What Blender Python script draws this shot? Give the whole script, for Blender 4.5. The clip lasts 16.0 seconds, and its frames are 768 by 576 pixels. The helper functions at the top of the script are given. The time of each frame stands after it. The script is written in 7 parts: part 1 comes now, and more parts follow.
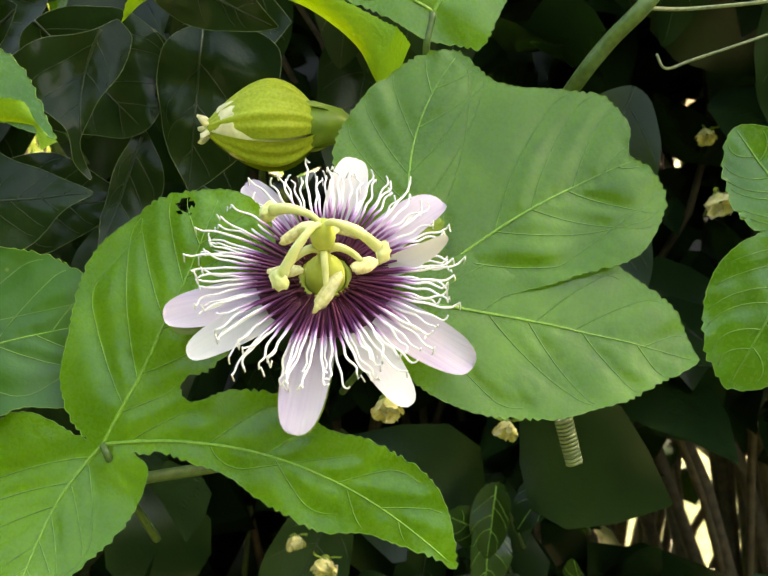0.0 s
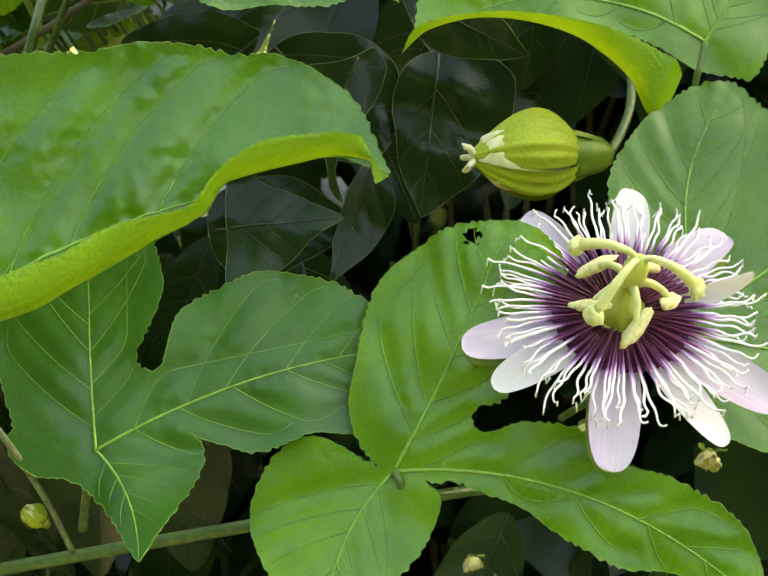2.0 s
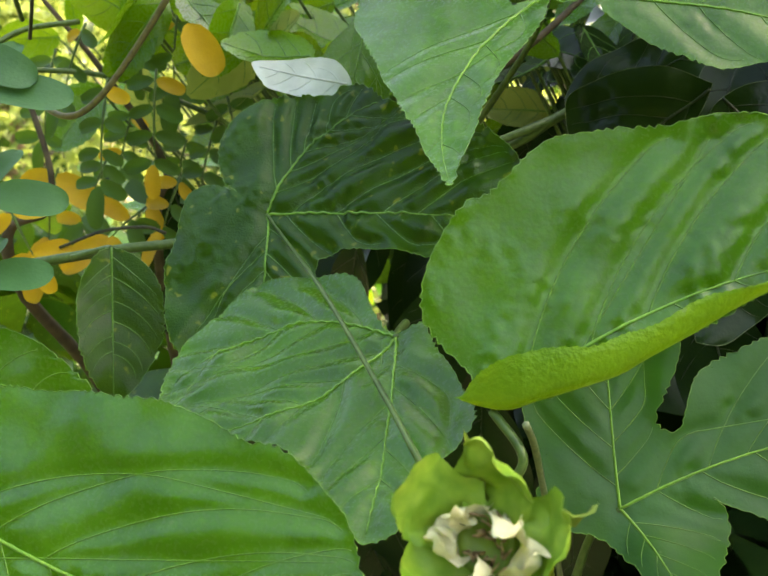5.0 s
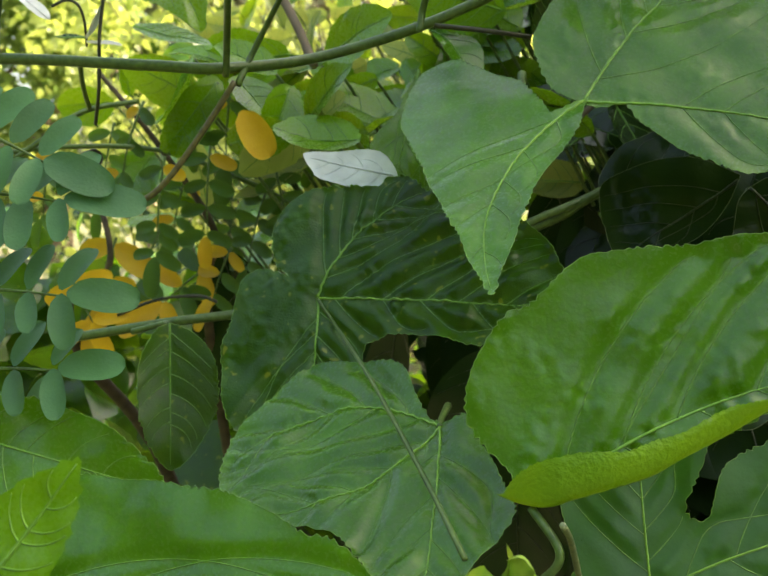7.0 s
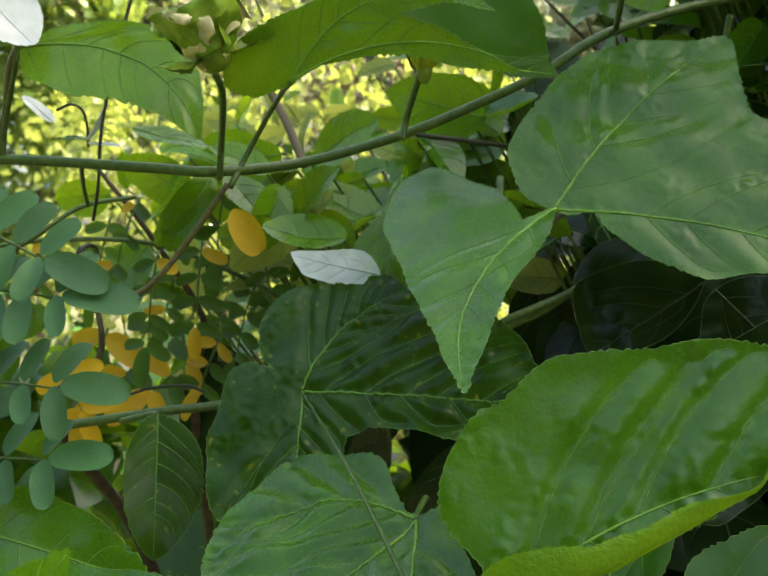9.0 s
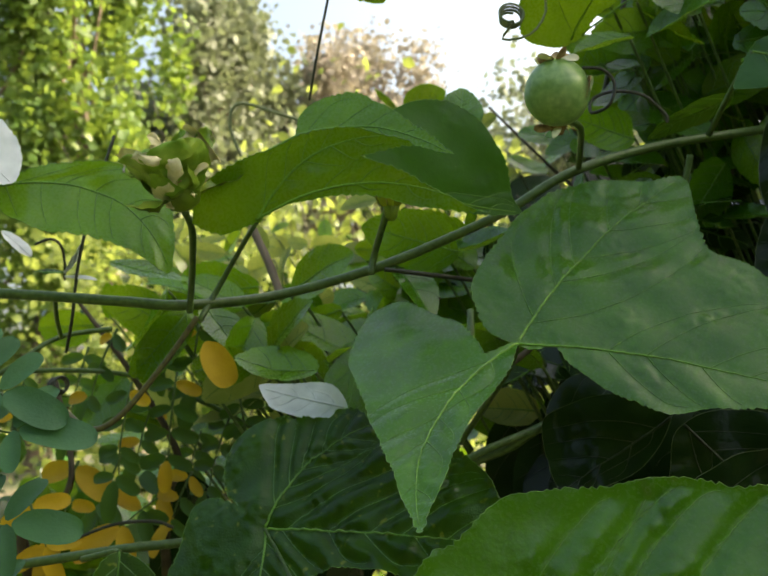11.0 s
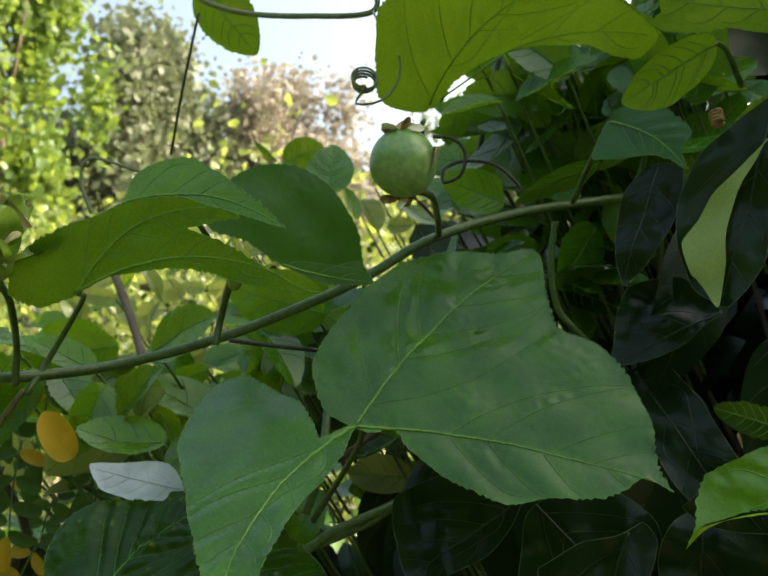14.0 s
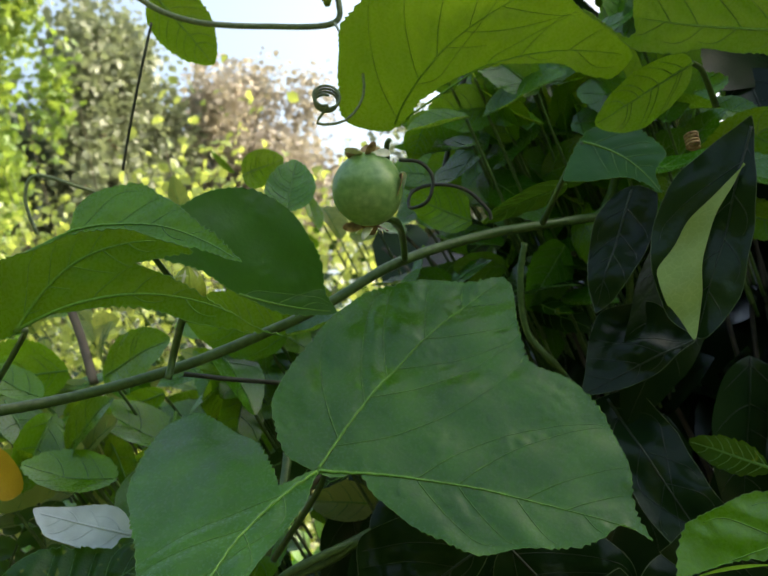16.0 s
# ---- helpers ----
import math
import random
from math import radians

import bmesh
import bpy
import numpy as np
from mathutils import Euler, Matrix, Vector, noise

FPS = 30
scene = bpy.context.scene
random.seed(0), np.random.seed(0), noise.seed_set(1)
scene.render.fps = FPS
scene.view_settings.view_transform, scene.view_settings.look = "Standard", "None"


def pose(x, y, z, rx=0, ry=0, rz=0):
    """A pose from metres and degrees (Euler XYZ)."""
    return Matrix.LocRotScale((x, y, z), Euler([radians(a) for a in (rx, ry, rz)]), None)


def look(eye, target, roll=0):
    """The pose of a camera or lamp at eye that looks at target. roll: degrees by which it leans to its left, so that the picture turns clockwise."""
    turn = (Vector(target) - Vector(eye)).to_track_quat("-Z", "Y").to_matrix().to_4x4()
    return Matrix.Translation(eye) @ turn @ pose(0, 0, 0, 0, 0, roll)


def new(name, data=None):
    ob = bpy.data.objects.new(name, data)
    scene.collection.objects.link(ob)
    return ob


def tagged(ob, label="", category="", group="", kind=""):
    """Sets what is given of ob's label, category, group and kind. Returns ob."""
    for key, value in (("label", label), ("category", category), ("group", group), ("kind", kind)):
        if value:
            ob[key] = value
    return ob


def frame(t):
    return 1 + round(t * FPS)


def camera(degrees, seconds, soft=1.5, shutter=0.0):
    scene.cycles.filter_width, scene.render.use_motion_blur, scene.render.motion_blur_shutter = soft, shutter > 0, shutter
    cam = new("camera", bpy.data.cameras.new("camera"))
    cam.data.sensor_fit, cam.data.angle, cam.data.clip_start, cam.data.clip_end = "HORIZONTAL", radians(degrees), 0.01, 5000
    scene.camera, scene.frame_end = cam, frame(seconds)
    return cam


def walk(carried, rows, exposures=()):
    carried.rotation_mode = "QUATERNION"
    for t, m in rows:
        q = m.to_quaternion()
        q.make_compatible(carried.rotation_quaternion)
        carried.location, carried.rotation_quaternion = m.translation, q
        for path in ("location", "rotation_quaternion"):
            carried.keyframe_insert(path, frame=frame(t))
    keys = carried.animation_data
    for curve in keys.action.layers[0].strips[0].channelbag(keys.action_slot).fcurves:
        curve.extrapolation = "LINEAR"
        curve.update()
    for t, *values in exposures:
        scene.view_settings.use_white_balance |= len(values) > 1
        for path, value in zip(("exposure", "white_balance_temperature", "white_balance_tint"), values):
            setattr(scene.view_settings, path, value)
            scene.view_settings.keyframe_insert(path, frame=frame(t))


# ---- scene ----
from mathutils import geometry, kdtree

cam = camera(46.63, 16.0)
EYE, TILT = 1.35, -10.0
ROWS = [
    (0.0, -0.0000, -0.0000, -0.0000, 0.00, -0.00, -0.00),
    (0.5, -0.0096, -0.0005, 0.0004, -0.02, -0.01, -0.12),
    (1.0, -0.0197, 0.0013, -0.0000, 0.87, 0.28, -0.30),
    (1.5, -0.0359, -0.0002, 0.0032, 1.56, 0.29, -0.56),
    (2.0, -0.0538, -0.0024, 0.0050, 3.88, 0.46, -1.20),
    (2.5, -0.0674, -0.0042, 0.0051, 7.71, 1.22, -1.62),
    (3.0, -0.0783, -0.0088, 0.0037, 11.52, 2.24, -1.72),
    (3.5, -0.0947, -0.0130, 0.0047, 14.10, 1.90, -2.01),
    (4.0, -0.1019, -0.0137, 0.0053, 16.83, 1.92, -2.25),
    (4.5, -0.1097, -0.0159, 0.0085, 17.51, 1.81, -2.23),
    (5.0, -0.1191, -0.0191, 0.0108, 18.70, 1.77, -2.31),
    (7.5, -0.1154, -0.0416, 0.0283, 20.79, 4.52, -2.92),
    (8.0, -0.1123, -0.0459, 0.0284, 20.62, 5.67, -3.20),
    (8.5, -0.1102, -0.0482, 0.0281, 20.39, 7.34, -3.48),
    (9.0, -0.1103, -0.0481, 0.0285, 20.09, 9.15, -3.36),
    (11.5, -0.0960, -0.0458, 0.0329, 19.65, 18.78, -3.27),
    (12.0, -0.0912, -0.0444, 0.0364, 18.83, 19.59, -3.21),
    (12.5, -0.0836, -0.0447, 0.0353, 17.62, 19.87, -2.95),
    (13.0, -0.0776, -0.0423, 0.0379, 16.03, 20.09, -2.77),
    (13.5, -0.0777, -0.0392, 0.0424, 15.43, 19.95, -2.53),
    (14.0, -0.0780, -0.0297, 0.0492, 15.09, 19.75, -2.48),
    (14.5, -0.0768, -0.0246, 0.0534, 14.69, 19.69, -2.49),
    (15.0, -0.0819, -0.0240, 0.0568, 14.25, 19.51, -2.25),
    (15.5, -0.0818, -0.0237, 0.0658, 14.34, 19.58, -1.96),
    (16.0, -0.0818, -0.0199, 0.0647, 12.84, 19.59, -1.55),
]
walk(cam, [(t, pose(0, 0, EYE, TILT, 0, 0) @ pose(x, y, z, 90 + pitch, roll, yaw)) for t, x, y, z, yaw, pitch, roll in ROWS],
     [(0, 3.27, 8700, 8), (2, 3.22, 8300, 6), (3, 3.0, 8100, 4), (4.5, 3.02, 7900, 3), (5, 2.92, 7900, 3), (7.5, 2.45, 7900, 2), (9, 2.3, 7600, 3), (11.5, 1.75, 7500, 3), (16, 1.74, 6900, 2)])
cam.data.dof.use_dof, cam.data.dof.focus_distance, cam.data.dof.aperture_fstop = True, 0.215, 44.0

# ---- light ----
SUN_AZ, SUN_EL = 60.0, 38.0
world = bpy.data.worlds.new("sky")
scene.world = world
world.use_nodes = True
wn = world.node_tree.nodes
sky = wn.new("ShaderNodeTexSky")
sky.sky_type = "NISHITA"
sky.sun_disc = False
sky.sun_elevation = radians(SUN_EL)
sky.sun_rotation = radians(SUN_AZ)
sky.air_density, sky.dust_density, sky.ozone_density = 1.0, 8.0, 0.7
wn["Background"].inputs["Strength"].default_value = 0.15
world.node_tree.links.new(sky.outputs[0], wn["Background"].inputs["Color"])
sun = new("sun", bpy.data.lights.new("sun", "SUN"))
sun.data.energy, sun.data.angle, sun.data.color = 2.4, radians(0.6), (1.0, 0.93, 0.8)
sun_way = Vector((math.sin(radians(SUN_AZ)) * math.cos(radians(SUN_EL)), math.cos(radians(SUN_AZ)) * math.cos(radians(SUN_EL)), math.sin(radians(SUN_EL))))
sun.matrix_world = look(sun_way * 60, (0, 0, 0))


# ---- materials ----
def node_mat(name):
    m = bpy.data.materials.new(name)
    m.use_nodes = True
    return m, m.node_tree.nodes, m.node_tree.links, m.node_tree.nodes["Principled BSDF"]


def leaf_mat(name, dark, light, rough=0.38, thin=0.35, glow=(0.25, 0.45, 0.03), scale=45.0, bump=0.1, spots=0.0, spot=(0.35, 0.3, 0.05), sheen=0.5, flecks=0.35):
    """A leaf: two tones in soft blotches, a fine grain, a waxy gloss and light shining through the thin blade."""
    m, n, l, p = node_mat(name)
    at = n.new("ShaderNodeTexCoord")
    info = n.new("ShaderNodeObjectInfo")
    big = n.new("ShaderNodeTexNoise")
    big.inputs["Scale"].default_value, big.inputs["Detail"].default_value = scale, 3
    fine = n.new("ShaderNodeTexNoise")
    fine.inputs["Scale"].default_value, fine.inputs["Detail"].default_value = scale * 22, 2
    cell = n.new("ShaderNodeTexVoronoi")
    cell.feature = "DISTANCE_TO_EDGE"
    cell.inputs["Scale"].default_value = scale * 9
    for x in (big, fine, cell):
        l.new(at.outputs["Object"], x.inputs["Vector"])
    ramp = n.new("ShaderNodeValToRGB")
    ramp.color_ramp.elements[0].position, ramp.color_ramp.elements[1].position = 0.3, 0.7
    ramp.color_ramp.elements[0].color, ramp.color_ramp.elements[1].color = (*dark, 1), (*light, 1)
    l.new(big.outputs[0], ramp.inputs[0])
    hue = n.new("ShaderNodeHueSaturation")
    shift = n.new("ShaderNodeMapRange")
    shift.inputs["To Min"].default_value, shift.inputs["To Max"].default_value = 0.8, 1.2
    l.new(info.outputs["Random"], shift.inputs[0])
    l.new(shift.outputs[0], hue.inputs["Value"])
    l.new(ramp.outputs[0], hue.inputs["Color"])
    colour = hue.outputs[0]
    if spots:
        sp = n.new("ShaderNodeTexNoise")
        sp.inputs["Scale"].default_value, sp.inputs["Detail"].default_value = scale * 3.2, 1
        l.new(at.outputs["Object"], sp.inputs["Vector"])
        edge = n.new("ShaderNodeMapRange")
        edge.inputs["From Min"].default_value, edge.inputs["From Max"].default_value = 0.64 - spots, 0.72 - spots
        l.new(sp.outputs[0], edge.inputs[0])
        mix = n.new("ShaderNodeMixRGB")
        mix.inputs[2].default_value = (*spot, 1)
        l.new(edge.outputs[0], mix.inputs[0])
        l.new(colour, mix.inputs[1])
        colour = mix.outputs[0]
    dot = n.new("ShaderNodeTexVoronoi")
    dot.inputs["Scale"].default_value = scale * 2.2
    l.new(at.outputs["Object"], dot.inputs["Vector"])
    speck = n.new("ShaderNodeMapRange")
    speck.inputs["From Min"].default_value, speck.inputs["From Max"].default_value = 0.03, 0.06
    speck.inputs["To Min"].default_value, speck.inputs["To Max"].default_value = flecks, 0.0
    l.new(dot.outputs["Distance"], speck.inputs[0])
    specked = n.new("ShaderNodeMixRGB")
    specked.inputs[2].default_value = (0.5, 0.55, 0.3, 1)
    l.new(speck.outputs[0], specked.inputs[0])
    l.new(colour, specked.inputs[1])
    colour = specked.outputs[0]
    net = n.new("ShaderNodeMapRange")
    net.inputs["From Max"].default_value = 0.09
    net.inputs["To Min"].default_value, net.inputs["To Max"].default_value = 0.45 * flecks, 0.0
    l.new(cell.outputs["Distance"], net.inputs[0])
    pale = n.new("ShaderNodeMixRGB")
    pale.inputs[2].default_value = (min(1, light[0] * 1.9), min(1, light[1] * 1.6), min(1, light[2] * 2.5), 1)
    l.new(net.outputs[0], pale.inputs[0])
    l.new(colour, pale.inputs[1])
    colour = pale.outputs[0]
    l.new(colour, p.inputs["Base Color"])
    rr = n.new("ShaderNodeMapRange")
    rr.inputs["To Min"].default_value, rr.inputs["To Max"].default_value = rough - 0.08, rough + 0.14
    l.new(fine.outputs[0], rr.inputs[0])
    l.new(rr.outputs[0], p.inputs["Roughness"])
    p.inputs["Specular IOR Level"].default_value = sheen
    add = n.new("ShaderNodeMath")
    add.operation = "MULTIPLY_ADD"
    add.inputs[1].default_value = 0.6
    l.new(cell.outputs["Distance"], add.inputs[0])
    l.new(fine.outputs[0], add.inputs[2])
    b = n.new("ShaderNodeBump")
    b.inputs["Strength"].default_value, b.inputs["Distance"].default_value = bump, 0.001
    l.new(add.outputs[0], b.inputs["Height"])
    l.new(b.outputs[0], p.inputs["Normal"])
    tr = n.new("ShaderNodeBsdfTranslucent")
    tint = n.new("ShaderNodeMixRGB")
    tint.inputs[0].default_value = 0.75
    tint.inputs[2].default_value = (*glow, 1)
    l.new(colour, tint.inputs[1])
    l.new(tint.outputs[0], tr.inputs["Color"])
    l.new(b.outputs[0], tr.inputs["Normal"])
    both = n.new("ShaderNodeMixShader")
    both.inputs[0].default_value = thin
    l.new(p.outputs[0], both.inputs[1])
    l.new(tr.outputs[0], both.inputs[2])
    l.new(both.outputs[0], n["Material Output"].inputs["Surface"])
    return m


def plain_mat(name, dark, light, rough=0.5, scale=300.0, bump=0.3, sss=0.0, sheen=0.4):
    """A solid plant surface: two tones of noise with fine relief."""
    m, n, l, p = node_mat(name)
    at = n.new("ShaderNodeTexCoord")
    no = n.new("ShaderNodeTexNoise")
    no.inputs["Scale"].default_value, no.inputs["Detail"].default_value = scale, 5
    l.new(at.outputs["Object"], no.inputs["Vector"])
    ramp = n.new("ShaderNodeValToRGB")
    ramp.color_ramp.elements[0].position, ramp.color_ramp.elements[1].position = 0.32, 0.68
    ramp.color_ramp.elements[0].color, ramp.color_ramp.elements[1].color = (*dark, 1), (*light, 1)
    l.new(no.outputs[0], ramp.inputs[0])
    l.new(ramp.outputs[0], p.inputs["Base Color"])
    p.inputs["Roughness"].default_value = rough
    p.inputs["Specular IOR Level"].default_value = sheen
    if sss:
        p.inputs["Subsurface Weight"].default_value = sss
        p.inputs["Subsurface Radius"].default_value = (0.003, 0.003, 0.001)
    b = n.new("ShaderNodeBump")
    b.inputs["Strength"].default_value, b.inputs["Distance"].default_value = bump, 0.1 / scale
    l.new(no.outputs[0], b.inputs["Height"])
    l.new(b.outputs[0], p.inputs["Normal"])
    return m


MATURE = leaf_mat("passion_leaf_green", (0.02, 0.1, 0.003), (0.056, 0.19, 0.008), 0.23, 0.3, (0.3, 0.52, 0.02), bump=0.06, sheen=0.62, flecks=0.16)
BRIGHT = leaf_mat("passion_leaf_bright", (0.042, 0.15, 0.004), (0.095, 0.25, 0.008), 0.25, 0.36, (0.4, 0.6, 0.02), bump=0.06, sheen=0.6, flecks=0.16)
BLUISH = leaf_mat("passion_leaf_bluish", (0.011, 0.07, 0.006), (0.027, 0.118, 0.01), 0.3, 0.25, (0.2, 0.45, 0.03), bump=0.06, sheen=0.45, flecks=0.16)
# Darker copy of the green leaf, with shade put into its colour.
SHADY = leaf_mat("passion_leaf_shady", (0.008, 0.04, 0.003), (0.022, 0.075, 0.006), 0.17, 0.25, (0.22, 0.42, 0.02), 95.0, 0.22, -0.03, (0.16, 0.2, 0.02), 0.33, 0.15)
# Dark glossy leaf, its colour lowered further in place of the hedge's deep shade.
DARK = leaf_mat("hedge_leaf_dark_shaded", (0.005, 0.015, 0.005), (0.012, 0.028, 0.008), 0.17, 0.05, (0.08, 0.2, 0.01), 30.0, 0.1, 0.0, (0, 0, 0), 0.18, 0.0)
OLIVE = leaf_mat("hedge_leaf_olive", (0.008, 0.026, 0.005), (0.02, 0.05, 0.01), 0.2, 0.12, (0.12, 0.25, 0.02), 30.0, 0.15, 0.0, (0, 0, 0), 0.35, 0.08)
# Silvery leaf tone; bluish sky sheen is painted into the base colour.
PALE_SHEEN = leaf_mat("pale_sheen_leaf", (0.42, 0.48, 0.5), (0.62, 0.67, 0.7), 0.3, 0.1, (0.4, 0.5, 0.3), 120.0, flecks=0.0)
FEATHER = leaf_mat("leaflet_bluegreen", (0.03, 0.1, 0.034), (0.058, 0.165, 0.055), 0.45, 0.25, (0.14, 0.36, 0.05), 60.0, flecks=0.1)
LEAFLET = leaf_mat("leaflet_green", (0.015, 0.06, 0.008), (0.045, 0.12, 0.014), 0.45, 0.35, (0.2, 0.4, 0.02), 60.0, flecks=0.1)
YELLOW = leaf_mat("leaflet_yellow", (0.45, 0.28, 0.01), (0.62, 0.42, 0.02), 0.5, 0.35, (0.75, 0.45, 0.02), 60.0, flecks=0.1)
# Paler yellow-green leaf tone with sunlight put into its colour.
SUNNY = leaf_mat("leaf_sunlit_tone", (0.11, 0.17, 0.035), (0.26, 0.32, 0.075), 0.36, 0.45, (0.52, 0.6, 0.12), 9.0)
CANOPY = leaf_mat("tree_leaf", (0.045, 0.1, 0.018), (0.12, 0.2, 0.04), 0.5, 0.4, (0.36, 0.48, 0.07), 0.8)
CANOPY_FAR = leaf_mat("tree_leaf_grey", (0.11, 0.14, 0.085), (0.22, 0.25, 0.16), 0.5, 0.3, (0.32, 0.38, 0.18), 0.5)
CANOPY_BROWN = leaf_mat("tree_leaf_brown", (0.22, 0.2, 0.16), (0.36, 0.32, 0.27), 0.6, 0.3, (0.5, 0.45, 0.32), 0.5)
UNDERSIDE = leaf_mat("passion_leaf_underside", (0.09, 0.22, 0.007), (0.16, 0.31, 0.012), 0.4, 0.35, (0.45, 0.62, 0.02), bump=0.3, sheen=0.4)
VEIN = plain_mat("leaf_vein", (0.1, 0.25, 0.025), (0.17, 0.34, 0.045), 0.4, 900.0, 0.1)
VEIN_FINE = plain_mat("leaf_side_vein", (0.07, 0.19, 0.018), (0.13, 0.27, 0.035), 0.4, 900.0, 0.1)
STEM = plain_mat("vine_stem", (0.04, 0.085, 0.018), (0.08, 0.14, 0.035), 0.42, 500.0, 0.25)
STEM_BROWN = plain_mat("vine_stem_brown", (0.07, 0.06, 0.025), (0.13, 0.12, 0.04), 0.5, 500.0, 0.3)
TENDRIL = plain_mat("tendril", (0.1, 0.14, 0.07), (0.2, 0.24, 0.12), 0.45, 700.0, 0.2)
TENDRIL_DARK = plain_mat("tendril_dark", (0.015, 0.02, 0.012), (0.04, 0.045, 0.025), 0.5, 700.0, 0.2)
BARK = plain_mat("bark", (0.1, 0.075, 0.05), (0.24, 0.19, 0.13), 0.85, 14.0, 0.8)
TWIG = plain_mat("twig", (0.03, 0.025, 0.015), (0.08, 0.065, 0.04), 0.8, 120.0, 0.6)


# ---- building helpers ----
def mesh_part(name, verts, faces, mat, parent=None, label="", at=None, smooth=True):
    """One mesh object, its points given about the pose at; under parent if there is one."""
    me = bpy.data.meshes.new(name)
    me.from_pydata([tuple(v) for v in verts], [], faces)
    me.materials.append(mat)
    if smooth:
        me.polygons.foreach_set("use_smooth", [True] * len(me.polygons))
    ob = new(name, me)
    m = at if at is not None else Matrix.Identity(4)
    if parent is not None:
        ob.parent = parent
        up = parent
        base = Matrix.Identity(4)
        while up is not None:
            base = up.matrix_basis @ base
            up = up.parent
        m = base.inverted() @ m
    ob.matrix_basis = m
    if label:
        ob["label"] = label
    return ob


def thing(name, at, label, category, group="", kind=""):
    ob = new(name)
    ob.empty_display_size = 0.01
    ob.location = at
    return tagged(ob, label, category, group, kind)


def smooth_path(points, steps=8):
    """A Catmull-Rom curve through the points."""
    p = [np.array(v, float) for v in points]
    p = [2 * p[0] - p[1], *p, 2 * p[-1] - p[-2]]
    out = []
    for i in range(1, len(p) - 2):
        for k in range(steps):
            u = k / steps
            out.append(0.5 * (2 * p[i] + (p[i + 1] - p[i - 1]) * u + (2 * p[i - 1] - 5 * p[i] + 4 * p[i + 1] - p[i + 2]) * u * u
                              + (3 * p[i] - p[i - 1] - 3 * p[i + 1] + p[i + 2]) * u ** 3))
    out.append(p[-2])
    return np.array(out)


def tube(path, radius, sides=7):
    """Verts and faces of a round rod along the path; radius: one number or one for each point."""
    path = np.asarray(path, float)
    n = len(path)
    r = np.full(n, radius) if np.isscalar(radius) else np.interp(np.linspace(0, 1, n), np.linspace(0, 1, len(radius)), radius)
    tang = np.gradient(path, axis=0)
    tang /= np.linalg.norm(tang, axis=1)[:, None] + 1e-12
    ref = np.array([0.0, 0.0, 1.0]) if abs(tang[0][2]) < 0.9 else np.array([1.0, 0.0, 0.0])
    verts, u = [], np.cross(tang[0], ref)
    for i in range(n):
        u = u - tang[i] * np.dot(u, tang[i])
        u /= np.linalg.norm(u) + 1e-12
        w = np.cross(tang[i], u)
        for k in range(sides):
            a = 2 * math.pi * k / sides
            verts.append(path[i] + r[i] * (math.cos(a) * u + math.sin(a) * w))
    faces = []
    for i in range(n - 1):
        for k in range(sides):
            faces.append((i * sides + k, i * sides + (k + 1) % sides, (i + 1) * sides + (k + 1) % sides, (i + 1) * sides + k))
    faces.append(tuple(range(sides))[::-1])
    faces.append(tuple(range((n - 1) * sides, n * sides)))
    return verts, faces


def merge(*pieces):
    verts, faces = [], []
    for v, f in pieces:
        k = len(verts)
        verts.extend(v)
        faces.extend(tuple(i + k for i in g) for g in f)
    return verts, faces


def rod(name, points, radius, mat, parent, label="", sides=8, steps=8):
    v, f = tube(smooth_path(points, steps), radius, sides)
    o = np.array(points[0], float)
    return mesh_part(name, [np.array(x) - o for x in v], f, mat, parent, label, Matrix.Translation(o))


def frame_of(at, tip, face):
    """The pose whose x runs from at to tip and whose z turns as near as it can to face."""
    a = (Vector(tip) - Vector(at)).normalized()
    nrm = Vector(face)
    nrm = (nrm - a * nrm.dot(a)).normalized()
    b = nrm.cross(a)
    m = Matrix((a, b, nrm)).transposed().to_4x4()
    m.translation = Vector(at)
    return m, (Vector(tip) - Vector(at)).length


def lobe_edge(lobe, count=60):
    """Outline of one lobe in the leaf's plane, from its left base round the tip to its right base."""
    ang, length, wl, wr, m, full = lobe[:6]
    p, q = full * m, full * (1 - m)
    top = m ** p * (1 - m) ** q
    u = (1 - np.cos(np.linspace(0, math.pi, count))) / 2
    f = u ** p * (1 - u) ** q / top
    back = lobe[7]
    u = u * (1 + back) - back
    x = np.concatenate([u, u[::-1]]) * length
    y = np.concatenate([f * wl, -f[::-1] * wr]) * length
    c, s = math.cos(radians(ang)), math.sin(radians(ang))
    return x * c - y * s, x * s + y * c


